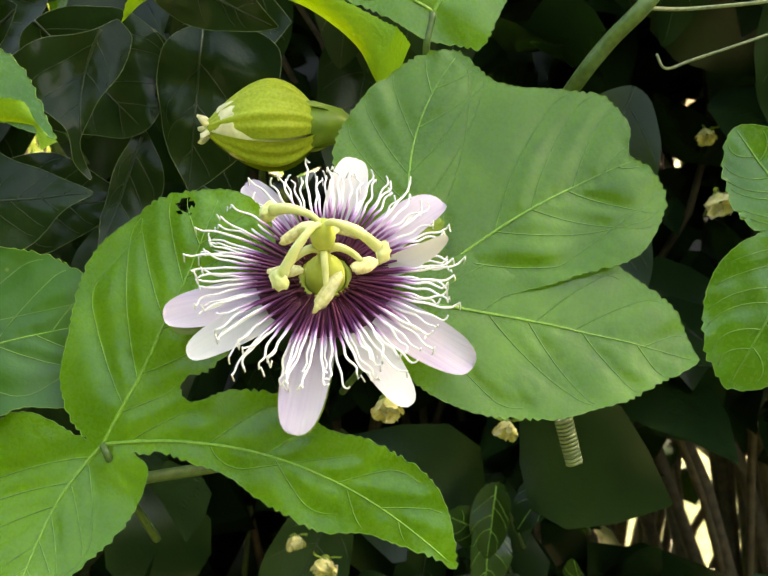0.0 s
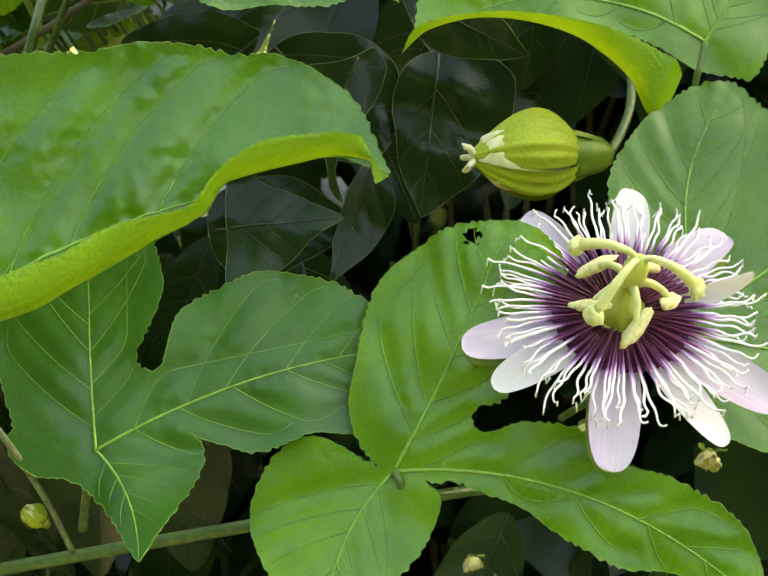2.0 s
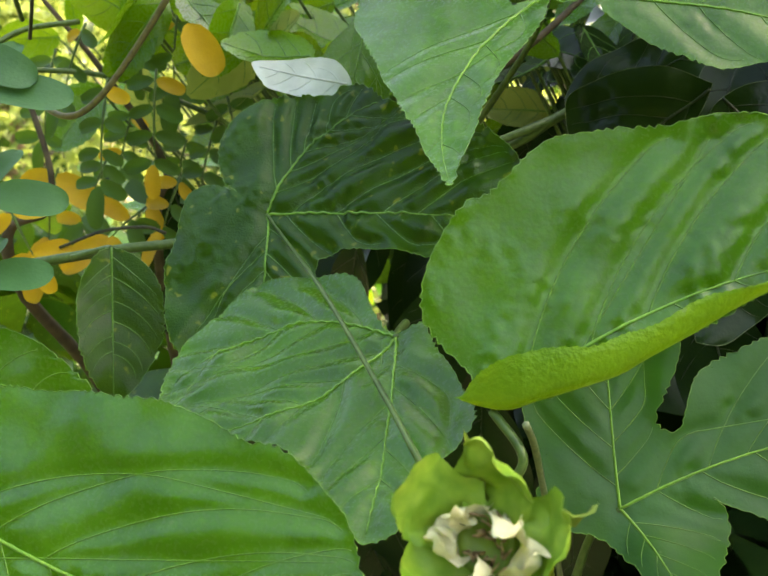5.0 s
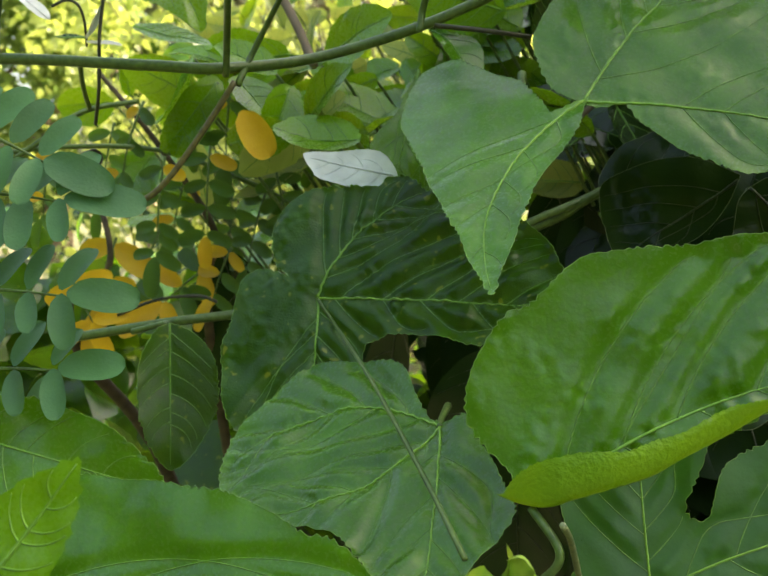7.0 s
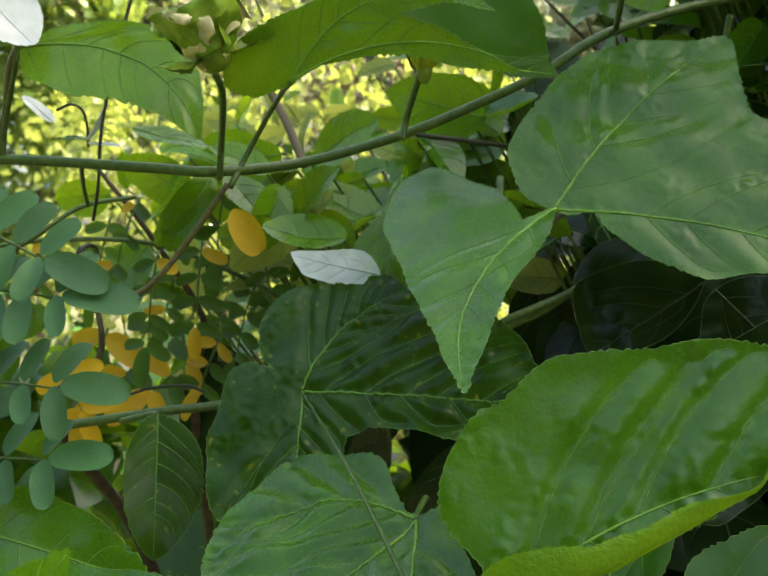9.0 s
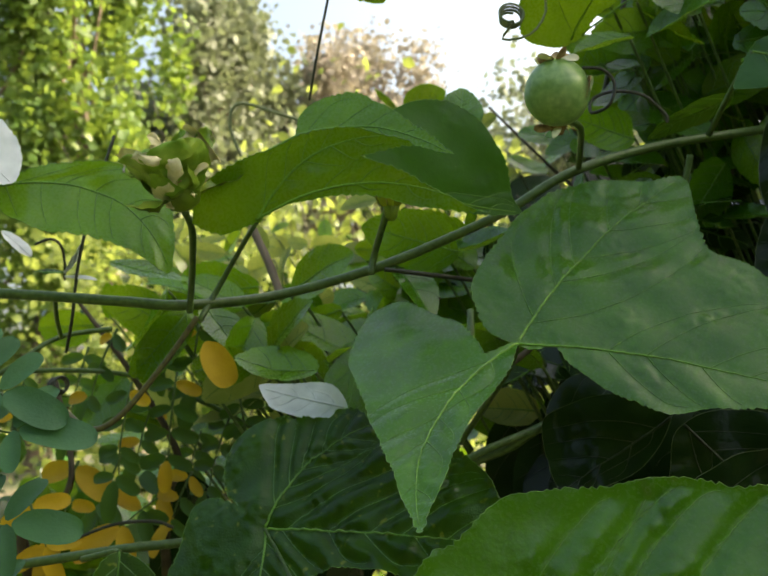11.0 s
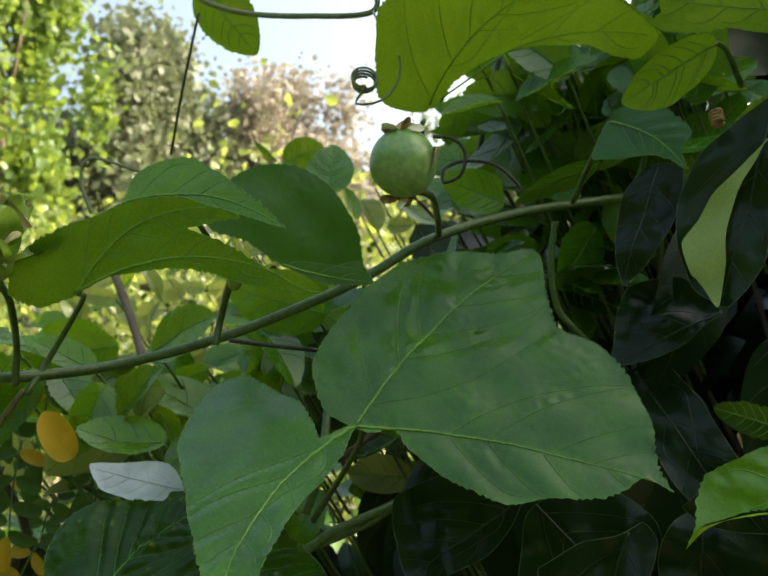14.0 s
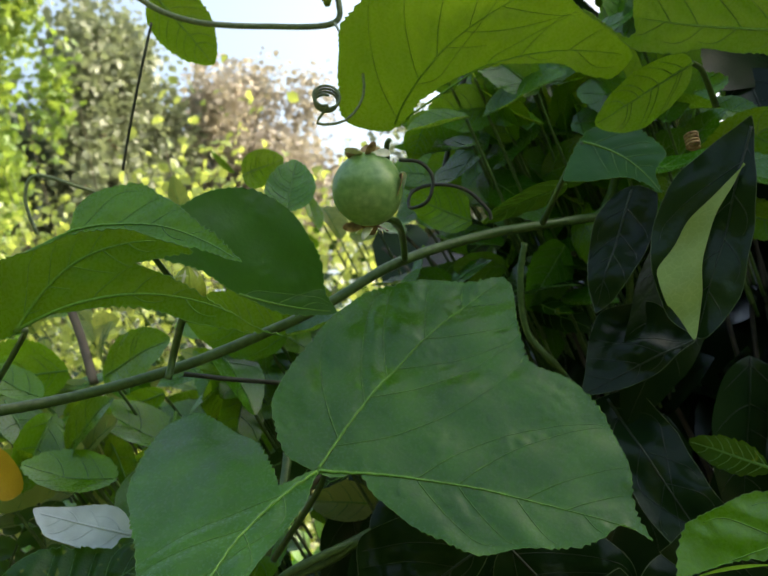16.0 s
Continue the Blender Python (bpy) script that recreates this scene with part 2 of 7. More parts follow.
def leaf(parent, at, tip, face, lobes, mat=None, arch=0.0, cup=0.0, fold=0.0, quilt=0.0, ripple=0.0, roll=None, tooth=0.0007, ribs=6,
         seed=0, name="leaf", label="", stalk=None, stalk_r=0.0011, vein_mat=None, rows=16, vein_r=0.00029, hole=None, sweep=0.0, under=None):
    """A leaf of one to three lobes. lobes: (angle to the main axis, length, left and right half widths as shares of the length, where it is widest,
    fullness, lift of its tip, how far its base rounds behind the stalk, sideways bow of its rib). arch: rise of the middle; cup: rise of the sides; fold: slope away from the ribs; quilt: puffing between side veins;
    roll: (side, where along the width, radius, degrees) of a margin that curls over; sweep: sideways bow; under: tone of the curled margin's underside; stalk: places along the leaf stalk from the blade."""
    m, length = frame_of(at, tip, face)
    rng = random.Random(seed)
    if quilt:
        rows = max(rows, min(64, int(max(q[1] for q in lobes) / 0.0013)))
    th = np.linspace(-math.pi, math.pi, 1441)
    rad = np.zeros_like(th)
    for lobe in lobes:
        x, y = lobe_edge(lobe, 3000)
        slot = np.round((np.arctan2(y, x) + math.pi) / (2 * math.pi) * 1440).astype(int)
        far = np.zeros(1441)
        np.maximum.at(far, slot, np.hypot(x, y))
        have = np.flatnonzero(far > 0)
        turns = np.concatenate([have - 1440, have, have + 1440])
        gap = np.interp(np.arange(1441), turns, np.tile(far[have], 3))
        near = np.abs(turns[np.clip(np.searchsorted(turns, np.arange(1441)), 0, len(turns) - 1)] - turns[np.clip(np.searchsorted(turns, np.arange(1441)) - 1, 0, len(turns) - 1)])
        rad = np.maximum(rad, np.where((far > 0) | (near < 40), gap, 0))
    k = np.exp(-np.linspace(-2, 2, 15) ** 2)
    rad = np.where(rad > 0, np.convolve(rad, k / k.sum(), "same"), 0)
    if under:
        back_of = np.clip((roll[0] * th - radians(80)) / radians(60), 0, 1)
        rad = rad * (1 - 0.55 * back_of * back_of * (3 - 2 * back_of))
    keep = rad > 0.02 * length
    th, rad = th[keep], rad[keep]
    ox, oy = rad * np.cos(th), rad * np.sin(th)
    step = np.hypot(np.diff(ox), np.diff(oy))
    arc = np.concatenate([[0], np.cumsum(step)])
    count = int(min(520, max(60, arc[-1] / (0.00085 if tooth else 0.002))))
    s = np.linspace(0, arc[-1], count)
    ox, oy = np.interp(s, arc, ox), np.interp(s, arc, oy)
    tx, ty = np.gradient(ox), np.gradient(oy)
    tl = np.hypot(tx, ty) + 1e-9
    saw = 1.5 * tooth * (((s + 0.0008 * np.sin(s * 900 + seed)) / 0.0037) % 1.0 - 0.4) * (0.7 + 0.5 * np.sin(s * 130 + seed))
    wob = 0.006 * length * np.sin(s * 210 + seed * 1.7) * np.sin(s * 77 + seed)
    ox, oy = ox + ty / tl * (saw + wob), oy - tx / tl * (saw + wob)

    # ribs and side veins as curves in the plane
    curves = []
    for lobe in lobes:
        if len(lobe) > 9:
            continue
        ang, ln, wl, wr, mm, full = lobe[:6]
        c, sn = math.cos(radians(ang)), math.sin(radians(ang))
        pp, qq = full * mm, full * (1 - mm)
        top = mm ** pp * (1 - mm) ** qq
        u = np.linspace(0.0, 0.97, 30) * ln
        curves.append((u * c, u * sn, [vein_r * 1.7, vein_r * 1.2, vein_r * 0.5], 5))
        for side, wide in ((1, wl), (-1, wr)):
            if wide < 0.08 or (under and side == roll[0]):
                continue
            for k2 in range(ribs):
                u0 = (k2 + 0.1 + 0.7 * rng.random()) / (ribs + 0.6) * 0.86
                v = np.linspace(0, 1, 14)
                uu = u0 + (0.5 + 0.4 * wide) * wide * v * (0.45 + 0.9 * v) * (1 - 0.3 * u0)
                ww = v * wide * 0.9 * (np.clip(uu, 0.01, 0.99) ** pp * (1 - np.clip(uu, 0.01, 0.99)) ** qq / top)
                ok = uu < 0.97
                if ok.sum() < 5:
                    continue
                x, y = uu[ok] * ln, side * ww[ok] * ln
                x, y = x * c - y * sn, x * sn + y * c
                out = np.interp(np.arctan2(y, x), th, rad, left=0, right=0) * 0.97 > np.hypot(x, y)
                if out.sum() < 5:
                    continue
                last = len(out) if out.all() else max(int(np.argmin(out)), 2)
                if last < 5:
                    continue
                curves.append((x[:last], y[:last], [vein_r * 0.75, vein_r * 0.6, vein_r * 0.35], 4))
    marks = np.concatenate([np.stack([c[0], c[1]], -1) for c in curves]) if curves and quilt else None

    def lifted(x, y, raise_by=0.0):
        """The place above the plane point (x, y) on the curved blade."""
        x, y = np.asarray(x, float), np.asarray(y, float)
        ang, d = np.arctan2(y, x), np.hypot(x, y)
        px = np.clip(x, -0.5 * length, 1.3 * length)
        mid = sweep * 4 * np.clip(px, 0, length) * (length - np.clip(px, 0, length)) / length
        y0 = y + mid
        h = arch * 4 * px * (length - px) / length + cup * y * y / length
        near = np.full(x.shape, 1e9)
        sx, sy = np.zeros(x.shape), np.zeros(x.shape)
        for lobe in lobes:
            g = radians(lobe[0])
            u, w = x * math.cos(g) + y * math.sin(g), -x * math.sin(g) + y * math.cos(g)
            inside = np.clip(u / lobe[1], 0, 1.1)
            turn = np.abs((ang - g + math.pi) % (2 * math.pi) - math.pi)
            share = np.clip(1 - turn / radians(62), 0, 1)
            share = share * share * (3 - 2 * share)
            h = h + lobe[6] * (d / lobe[1]) ** 2 * share
            side = lobe[8] * 4 * inside * (1 - inside) * lobe[1] * share
            sx, sy = sx - side * math.sin(g), sy + side * math.cos(g)
            if len(lobe) < 10:
                near = np.minimum(near, np.where(u > 0, np.abs(w), d))
        h = h + fold * np.sqrt(near * near + (0.03 * length) ** 2)
        if marks is not None:
            gap = np.full(x.shape, 1e9)
            for mx, my in marks:
                gap = np.minimum(gap, (x - mx) ** 2 + (y - my) ** 2)
            uneven = np.clip(0.6 + 0.6 * np.sin(x * 150 + seed) * np.sin(y * 130 + 2 * seed) + 0.3 * np.sin(x * 330 + 3 * seed) * np.sin(y * 290 + seed), 0.05, 1.5) + 0.1 * np.sin(x * 900 + 2 * seed) * np.sin(y * 820 + seed)
            h = h + quilt * (1 - np.exp(-gap / (2 * 0.0034 ** 2))) * uneven
        h = h + (0.02 * np.sin(x / length * 7 + seed) * np.sin(y / length * 6 + 2.1 * seed) + 0.006 * np.sin(x / length * 23 + 3 * seed) * np.sin(y / length * 19 + seed)) * length * np.clip(d / (0.4 * length), 0, 1)
        if ripple:
            h = h + ripple * np.sin(ang * 19 + seed) * np.clip(d / (0.8 * length), 0, 1.3) ** 4
        x, y = x + sx, y0 + sy
        if roll:
            side, q0, rr, deg = roll
            q0, rr = q0 * length, rr * length
            q0 = q0 + side * mid
            over = np.clip(side * y - q0, 0, None)
            bend = np.minimum(over / rr, radians(deg))
            rest = over - bend * rr
            yy = q0 + rr * np.sin(bend) + rest * np.cos(bend)
            y = np.where(over > 0, side * yy, y)
            h = h + np.where(over > 0, rr * (1 - np.cos(bend)) + rest * np.sin(bend), 0)
        return np.stack([x, y, h + raise_by], -1)

    pr, pa = np.hypot(ox, oy), np.unwrap(np.arctan2(oy, ox))
    pa = np.maximum.accumulate(pa)
    ring = pr.max() * (np.arange(1, rows + 1) / rows) ** 0.9
    rr_all, pa_all, first, level = [np.zeros(1)], [np.zeros(1)], [], []
    total = 1
    for j in range(count):
        inner = ring[ring < pr[j] * 0.995]
        rr_all.append(np.append(inner, pr[j]))
        pa_all.append(np.full(len(inner) + 1, pa[j]))
        first.append(total)
        level.append(len(inner))
        total += len(inner) + 1
    rr_all, pa_all = np.concatenate(rr_all), np.concatenate(pa_all)
    verts = lifted(rr_all * np.cos(pa_all), rr_all * np.sin(pa_all))
    flat_x, flat_y = rr_all * np.cos(pa_all), rr_all * np.sin(pa_all)
    faces = []
    for j in range(count - 1):
        faces.append((0, first[j], first[j + 1]))
        for i in range(max(level[j], level[j + 1])):
            quad = [first[j] + min(i, level[j]), first[j] + min(i + 1, level[j]), first[j + 1] + min(i + 1, level[j + 1]), first[j + 1] + min(i, level[j + 1])]
            quad = list(dict.fromkeys(quad))
            if len(quad) < 3:
                continue
            if hole:
                mx, my = sum(flat_x[q] for q in quad) / len(quad), sum(flat_y[q] for q in quad) / len(quad)
                if math.hypot(mx - hole[0], my - hole[1]) < hole[2] * (0.8 + 0.4 * rng.random()):
                    continue
            faces.append(tuple(quad))
    blade = mesh_part(name, verts, faces, mat or MATURE, parent, label, m)
    if under:
        blade.data.materials.append(under)
        lim = (roll[1] + roll[2] * 1.0) * length
        blade.data.polygons.foreach_set("material_index", [1 if roll[0] * sum(flat_y[q] for q in g) / len(g) > lim else 0 for g in faces])
    cuts = [tube(lifted(x, y, 0.00006), rad_list, sides) for x, y, rad_list, sides in curves]
    if quilt and tooth:
        cuts.append(tube(lifted(ox, oy), 0.00013, 4))
    if cuts:
        v, f = merge(*cuts)
        mesh_part("vein", v, f, vein_mat or VEIN_FINE, blade, "", m)
    if stalk:
        pts = [Vector(at), *[Vector(q) for q in stalk]]
        v, f = tube(smooth_path(pts, 7), [stalk_r * 0.85, stalk_r * 0.9, stalk_r * 1.15], 8)
        mesh_part("leaf_stalk", [Vector(q) - Vector(at) for q in v], f, STEM, blade, "", Matrix.Translation(Vector(at)))
    return blade


def outline_of(edge, per=0.0006, tooth=0.0007, pitch=0.0027, seed=0):
    """A leaf's toothed margin in its plane: a closed curve through handles (turn from the main rib in degrees, reach in mm)."""
    k = np.array([(r * math.cos(radians(a)), r * math.sin(radians(a))) for a, r in edge]) / 1000
    n = len(k)
    pts, soft = [], []
    for i in range(n):
        a, b = k[i] - k[i - 1], k[(i + 1) % n] - k[i]
        soft.append(0.15 if a @ b < 0.35 * np.linalg.norm(a) * np.linalg.norm(b) else 1.0)
    for i in range(n):
        p0, p1, p2, p3 = k[i - 1], k[i], k[(i + 1) % n], k[(i + 2) % n]
        steps = max(2, int(np.linalg.norm(p2 - p1) / 0.0004))
        chord = np.linalg.norm(p2 - p1)
        m1, m2 = (p2 - p0) * min(0.5, 0.9 * chord / (np.linalg.norm(p2 - p0) + 1e-9)), (p3 - p1) * min(0.5, 0.9 * chord / (np.linalg.norm(p3 - p1) + 1e-9))
        m1, m2 = m1 * soft[i], m2 * soft[(i + 1) % n]
        for j in range(steps):
            u = j / steps
            pts.append((2 * u ** 3 - 3 * u * u + 1) * p1 + (u ** 3 - 2 * u * u + u) * m1 + (3 * u * u - 2 * u ** 3) * p2 + (u ** 3 - u * u) * m2)
    pts = np.array(pts + [pts[0]])
    arc = np.concatenate([[0], np.cumsum(np.hypot(*np.diff(pts, axis=0).T))])
    s = np.linspace(0, arc[-1], max(24, int(arc[-1] / per)), endpoint=False)
    x, y = np.interp(s, arc, pts[:, 0]), np.interp(s, arc, pts[:, 1])
    tx, ty = np.gradient(x), np.gradient(y)
    tl = np.hypot(tx, ty) + 1e-9
    ph = (s + 0.0007 * np.sin(s * 700 + seed)) / pitch % 1.0
    out = tooth * (np.where(ph < 0.7, ph / 0.7, (1 - ph) / 0.3) - 0.5) * (0.8 + 0.5 * np.sin(s * 190 + seed)) + 0.0004 * np.sin(s * 260 + seed * 1.7) * np.sin(s * 97 + seed)
    return np.stack([x + ty / tl * out, y - tx / tl * out], -1)


def inside_of(poly, p):
    """Which points lie within the closed outline."""
    x, y = p[:, 0], p[:, 1]
    ok = np.zeros(len(p), bool)
    a, b = poly, np.roll(poly, -1, 0)
    for (x1, y1), (x2, y2) in zip(a, b):
        if y1 != y2:
            ok ^= ((y1 > y) != (y2 > y)) & (x < (x2 - x1) * (y - y1) / (y2 - y1) + x1)
    return ok


def holds(poly, q):
    """Whether one point lies within the closed outline."""
    x1, y1, x2, y2 = poly[:, 0], poly[:, 1], np.roll(poly[:, 0], -1), np.roll(poly[:, 1], -1)
    cross = (y1 > q[1]) != (y2 > q[1])
    return bool((q[0] < (x2 - x1)[cross] * (q[1] - y1[cross]) / (y2 - y1)[cross] + x1[cross]).sum() % 2)


def gap_to(marks, p):
    """Distance of each point to the nearest of the marks."""
    tree_of = kdtree.KDTree(len(marks))
    for i, (x, y) in enumerate(marks):
        tree_of.insert((x, y, 0), i)
    tree_of.balance()
    return np.array([tree_of.find((x, y, 0))[2] for x, y in p])


def broad_leaf(parent, at, tip, face, edge, ribs, mat, arch=0.0, cup=0.0, quilt=0.0006, wave=0.0003, pucker=0.00007, side=6, spread=52.0, seed=0, name="leaf", label="", stalk=None,
               stalk_r=0.0011, vein_mat=None, vein_r=0.00026, hole=None, rim_mat=None, curl=None, under=None, tooth=0.0007, cell=0.0011):
    """A large leaf. edge: handles of its margin; ribs: (turn, length, sideways bow, lift of its tip) of each main rib; quilt: puffing between the side veins; wave: slow swells of the blade;
    pucker: small wrinkles; side: side veins on each side of a rib; curl: (fold line, free margin, rise) in mm of a lower margin that is folded over towards the front."""
    m, length = frame_of(at, tip, face)
    rng = random.Random(seed)
    rim = outline_of(edge, tooth=tooth, seed=seed)

    def rib_path(rib, count=40):
        u = np.linspace(0, 1, count)
        g = radians(rib[0])
        a, w = u * rib[1], rib[2] * 4 * u * (1 - u) * rib[1]
        return np.stack([a * math.cos(g) - w * math.sin(g), a * math.sin(g) + w * math.cos(g)], -1)

    mains = [rib_path(r) for r in ribs]
    veins = [(p[:-1], [vein_r * 1.9, vein_r * 1.3, vein_r * 0.5], 6) for p in mains]
    for k, p in enumerate(mains):
        others = np.concatenate([q for j, q in enumerate(mains) if j != k]) if len(mains) > 1 else np.zeros((0, 2))
        for sgn in (1, -1):
            for i in range(side):
                s = (i + 0.35 + 0.4 * rng.random()) / side * 0.86 + 0.03
                q = p[int(s * 39)].copy()
                fwd = p[min(39, int(s * 39) + 2)] - p[int(s * 39)]
                base = math.atan2(fwd[1], fwd[0])
                turn = radians(spread + rng.uniform(-7, 7)) * (1 - 0.25 * s)
                trail = [q.copy()]
                for step in range(140):
                    q = q + 0.0008 * np.array([math.cos(base + sgn * turn), math.sin(base + sgn * turn)])
                    turn -= radians(0.55) if turn > radians(12) else 0
                    near_rim = np.hypot(rim[:, 0] - q[0], rim[:, 1] - q[1]).min()
                    if near_rim < 0.004:
                        turn -= radians(5)
                    if near_rim < 0.0009 or turn < -radians(25) or not holds(rim, q):
                        break
                    if len(others) and np.hypot(others[:, 0] - q[0], others[:, 1] - q[1]).min() < 0.8 * np.hypot(p[:, 0] - q[0], p[:, 1] - q[1]).min():
                        break
                    trail.append(q.copy())
                if len(trail) > 5:
                    veins.append((np.array(trail), [vein_r * 0.72, vein_r * 0.55, vein_r * 0.3], 4))
    ok = [inside_of(rim, v[0]) for v in veins]
    veins = [(v[0][o], v[1], v[2]) for v, o in zip(veins, ok) if o.sum() > 4]
    marks = np.concatenate([v[0][::2] for v in veins]) if veins else np.array([[0.0, 0.0]])
    ways = [(rng.uniform(0, 6.28), rng.uniform(0.016, 0.03), rng.uniform(0, 6.28)) for _ in range(5)]

    def lifted(p, raise_by=0.0):
        p = np.atleast_2d(p)
        x, y = p[:, 0], p[:, 1]
        px = np.clip(x, -0.3 * length, 1.2 * length)
        h = arch * 4 * px * (length - px) / length + cup * y * y / length
        ang, d = np.arctan2(y, x), np.hypot(x, y)
        for deg, ln, bow, lift in ribs:
            if lift:
                t = np.abs((ang - radians(deg) + math.pi) % (2 * math.pi) - math.pi)
                s = np.clip(1 - t / radians(62), 0, 1)
                h = h + lift * np.minimum(d / ln, 1.3) ** 2 * s * s * (3 - 2 * s)
        for a, long, ph in ways:
            h = h + wave * 0.5 * np.sin((x * math.cos(a) + y * math.sin(a)) / long * 2 * math.pi + ph)
        gap = gap_to(marks, p)
        rough = np.array([noise.noise(Vector((u * 90, v * 90, seed))) for u, v in p])
        fine = np.array([noise.noise(Vector((u * 420, v * 420, seed + 5))) for u, v in p])
        h = h + quilt * (1 - np.exp(-(gap / 0.0026) ** 2)) * np.clip(0.85 + 0.5 * rough, 0.2, 1.4) + pucker * 3 * fine * np.clip(0.35 + rough * 1.4, 0.1, 1)
        return np.stack([x, y, h + raise_by], -1)

    lo, hi = rim.min(0), rim.max(0)
    nx, ny = int((hi[0] - lo[0]) / cell) + 1, int((hi[1] - lo[1]) / (cell * 0.866)) + 1
    gx, gy = np.meshgrid(np.arange(nx), np.arange(ny))
    grid = np.stack([lo[0] + (gx + 0.5 * (gy % 2)) * cell, lo[1] + gy * cell * 0.866], -1).reshape(-1, 2)
    grid = grid[inside_of(rim, grid)]
    grid = grid[gap_to(rim[::2], grid) > 0.6 * cell]
    if hole:
        away = np.hypot(grid[:, 0] - hole[0], grid[:, 1] - hole[1])
        grid = grid[away > hole[2] * 0.7]
    allp = np.concatenate([rim, grid])
    nr = len(rim)
    flat, _, tris, *_ = geometry.delaunay_2d_cdt([Vector(q) for q in allp], [(i, (i + 1) % nr) for i in range(nr)], [], 1, 1e-7)
    flat = np.array([tuple(q) for q in flat])
    faces = [tuple(t) for t in tris]
    if hole:
        mid = np.array([flat[list(t)].mean(0) for t in faces])
        bite = np.hypot(mid[:, 0] - hole[0], mid[:, 1] - hole[1]) < hole[2] * (1 + 0.25 * np.sin(5 * np.arctan2(mid[:, 1] - hole[1], mid[:, 0] - hole[0])))
        faces = [t for t, b in zip(faces, bite) if not b]
    body = mesh_part(name, lifted(flat), faces, mat, parent, label, m)
    for main, vm in ((True, vein_mat or VEIN), (False, vein_mat or VEIN_FINE)):
        cuts = [tube(lifted(v[0], 0.00006 if main else 0.00003), v[1], v[2]) for v in veins if (v[2] == 6) == main]
        if cuts:
            v, f = merge(*cuts)
            mesh_part("midrib" if main else "vein", v, f, vm, body, "", m)
    v, f = tube(lifted(np.concatenate([rim, rim[:1]])), 0.00011, 4)
    mesh_part("margin", v, f, rim_mat or vein_mat or VEIN_FINE, body, "", m)
    if curl:
        fold, free, up = curl
        a, b = smooth_path([(*q, 0) for q in fold], 12)[:, :2] / 1000, smooth_path([(*q, 0) for q in free], 12)[:, :2] / 1000
        n2 = min(len(a), len(b))
        saw = np.array([0.00045 * ((i * 0.37) % 1.0 - 0.5) for i in range(n2)])
        verts, quads = [], []
        cols = 12
        for i in range(n2):
            d = b[i] - a[i]
            e = d / (np.linalg.norm(d) + 1e-9)
            taper = min(1, 6 * i / n2 + 0.08, 6 * (n2 - 1 - i) / n2 + 0.08)
            for j in range(cols + 1):
                v = j / cols
                s = v ** 1.4 - 0.10 * math.sin(math.pi * min(1, v * 1.6))
                q = a[i] + d * s + e * (saw[i] if j == cols else 0)
                rise = taper * up * (0.10 + 0.9 * math.sin(0.5 * math.pi * v ** 0.7)) + 0.0004 * math.sin(i * 0.11 + seed) * v
                verts.append((q[0], q[1], rise if j else 0.0002))
        for i in range(n2 - 1):
            for j in range(cols):
                c = i * (cols + 1) + j
                quads.append((c, c + 1, c + cols + 2, c + cols + 1))
        mesh_part("curled_margin", verts, quads, under or mat, body, "pale yellow-green underside of the curled margin", m)
    if stalk:
        pts = [Vector(at), *[Vector(q) for q in stalk]]
        v, f = tube(smooth_path(pts, 7), [stalk_r * 0.85, stalk_r * 0.9, stalk_r * 1.15], 8)
        mesh_part("leaf_stalk", [Vector(q) - Vector(at) for q in v], f, STEM, body, "", Matrix.Translation(Vector(at)))
    return body


def lathe(profile, sides=20, ribs=0, rib_amp=0.0):
    """Verts and faces of a body turned about z from (radius, height) pairs."""
    verts, faces = [], []
    for r, z in profile:
        for k in range(sides):
            a = 2 * math.pi * k / sides
            rr = r * (1 + rib_amp * math.cos(ribs * a))
            verts.append((rr * math.cos(a), rr * math.sin(a), z))
    for i in range(len(profile) - 1):
        for k in range(sides):
            faces.append((i * sides + k, i * sides + (k + 1) % sides, (i + 1) * sides + (k + 1) % sides, (i + 1) * sides + k))
    faces.append(tuple(range(sides))[::-1])
    faces.append(tuple(range((len(profile) - 1) * sides, len(profile) * sides)))
    return verts, faces


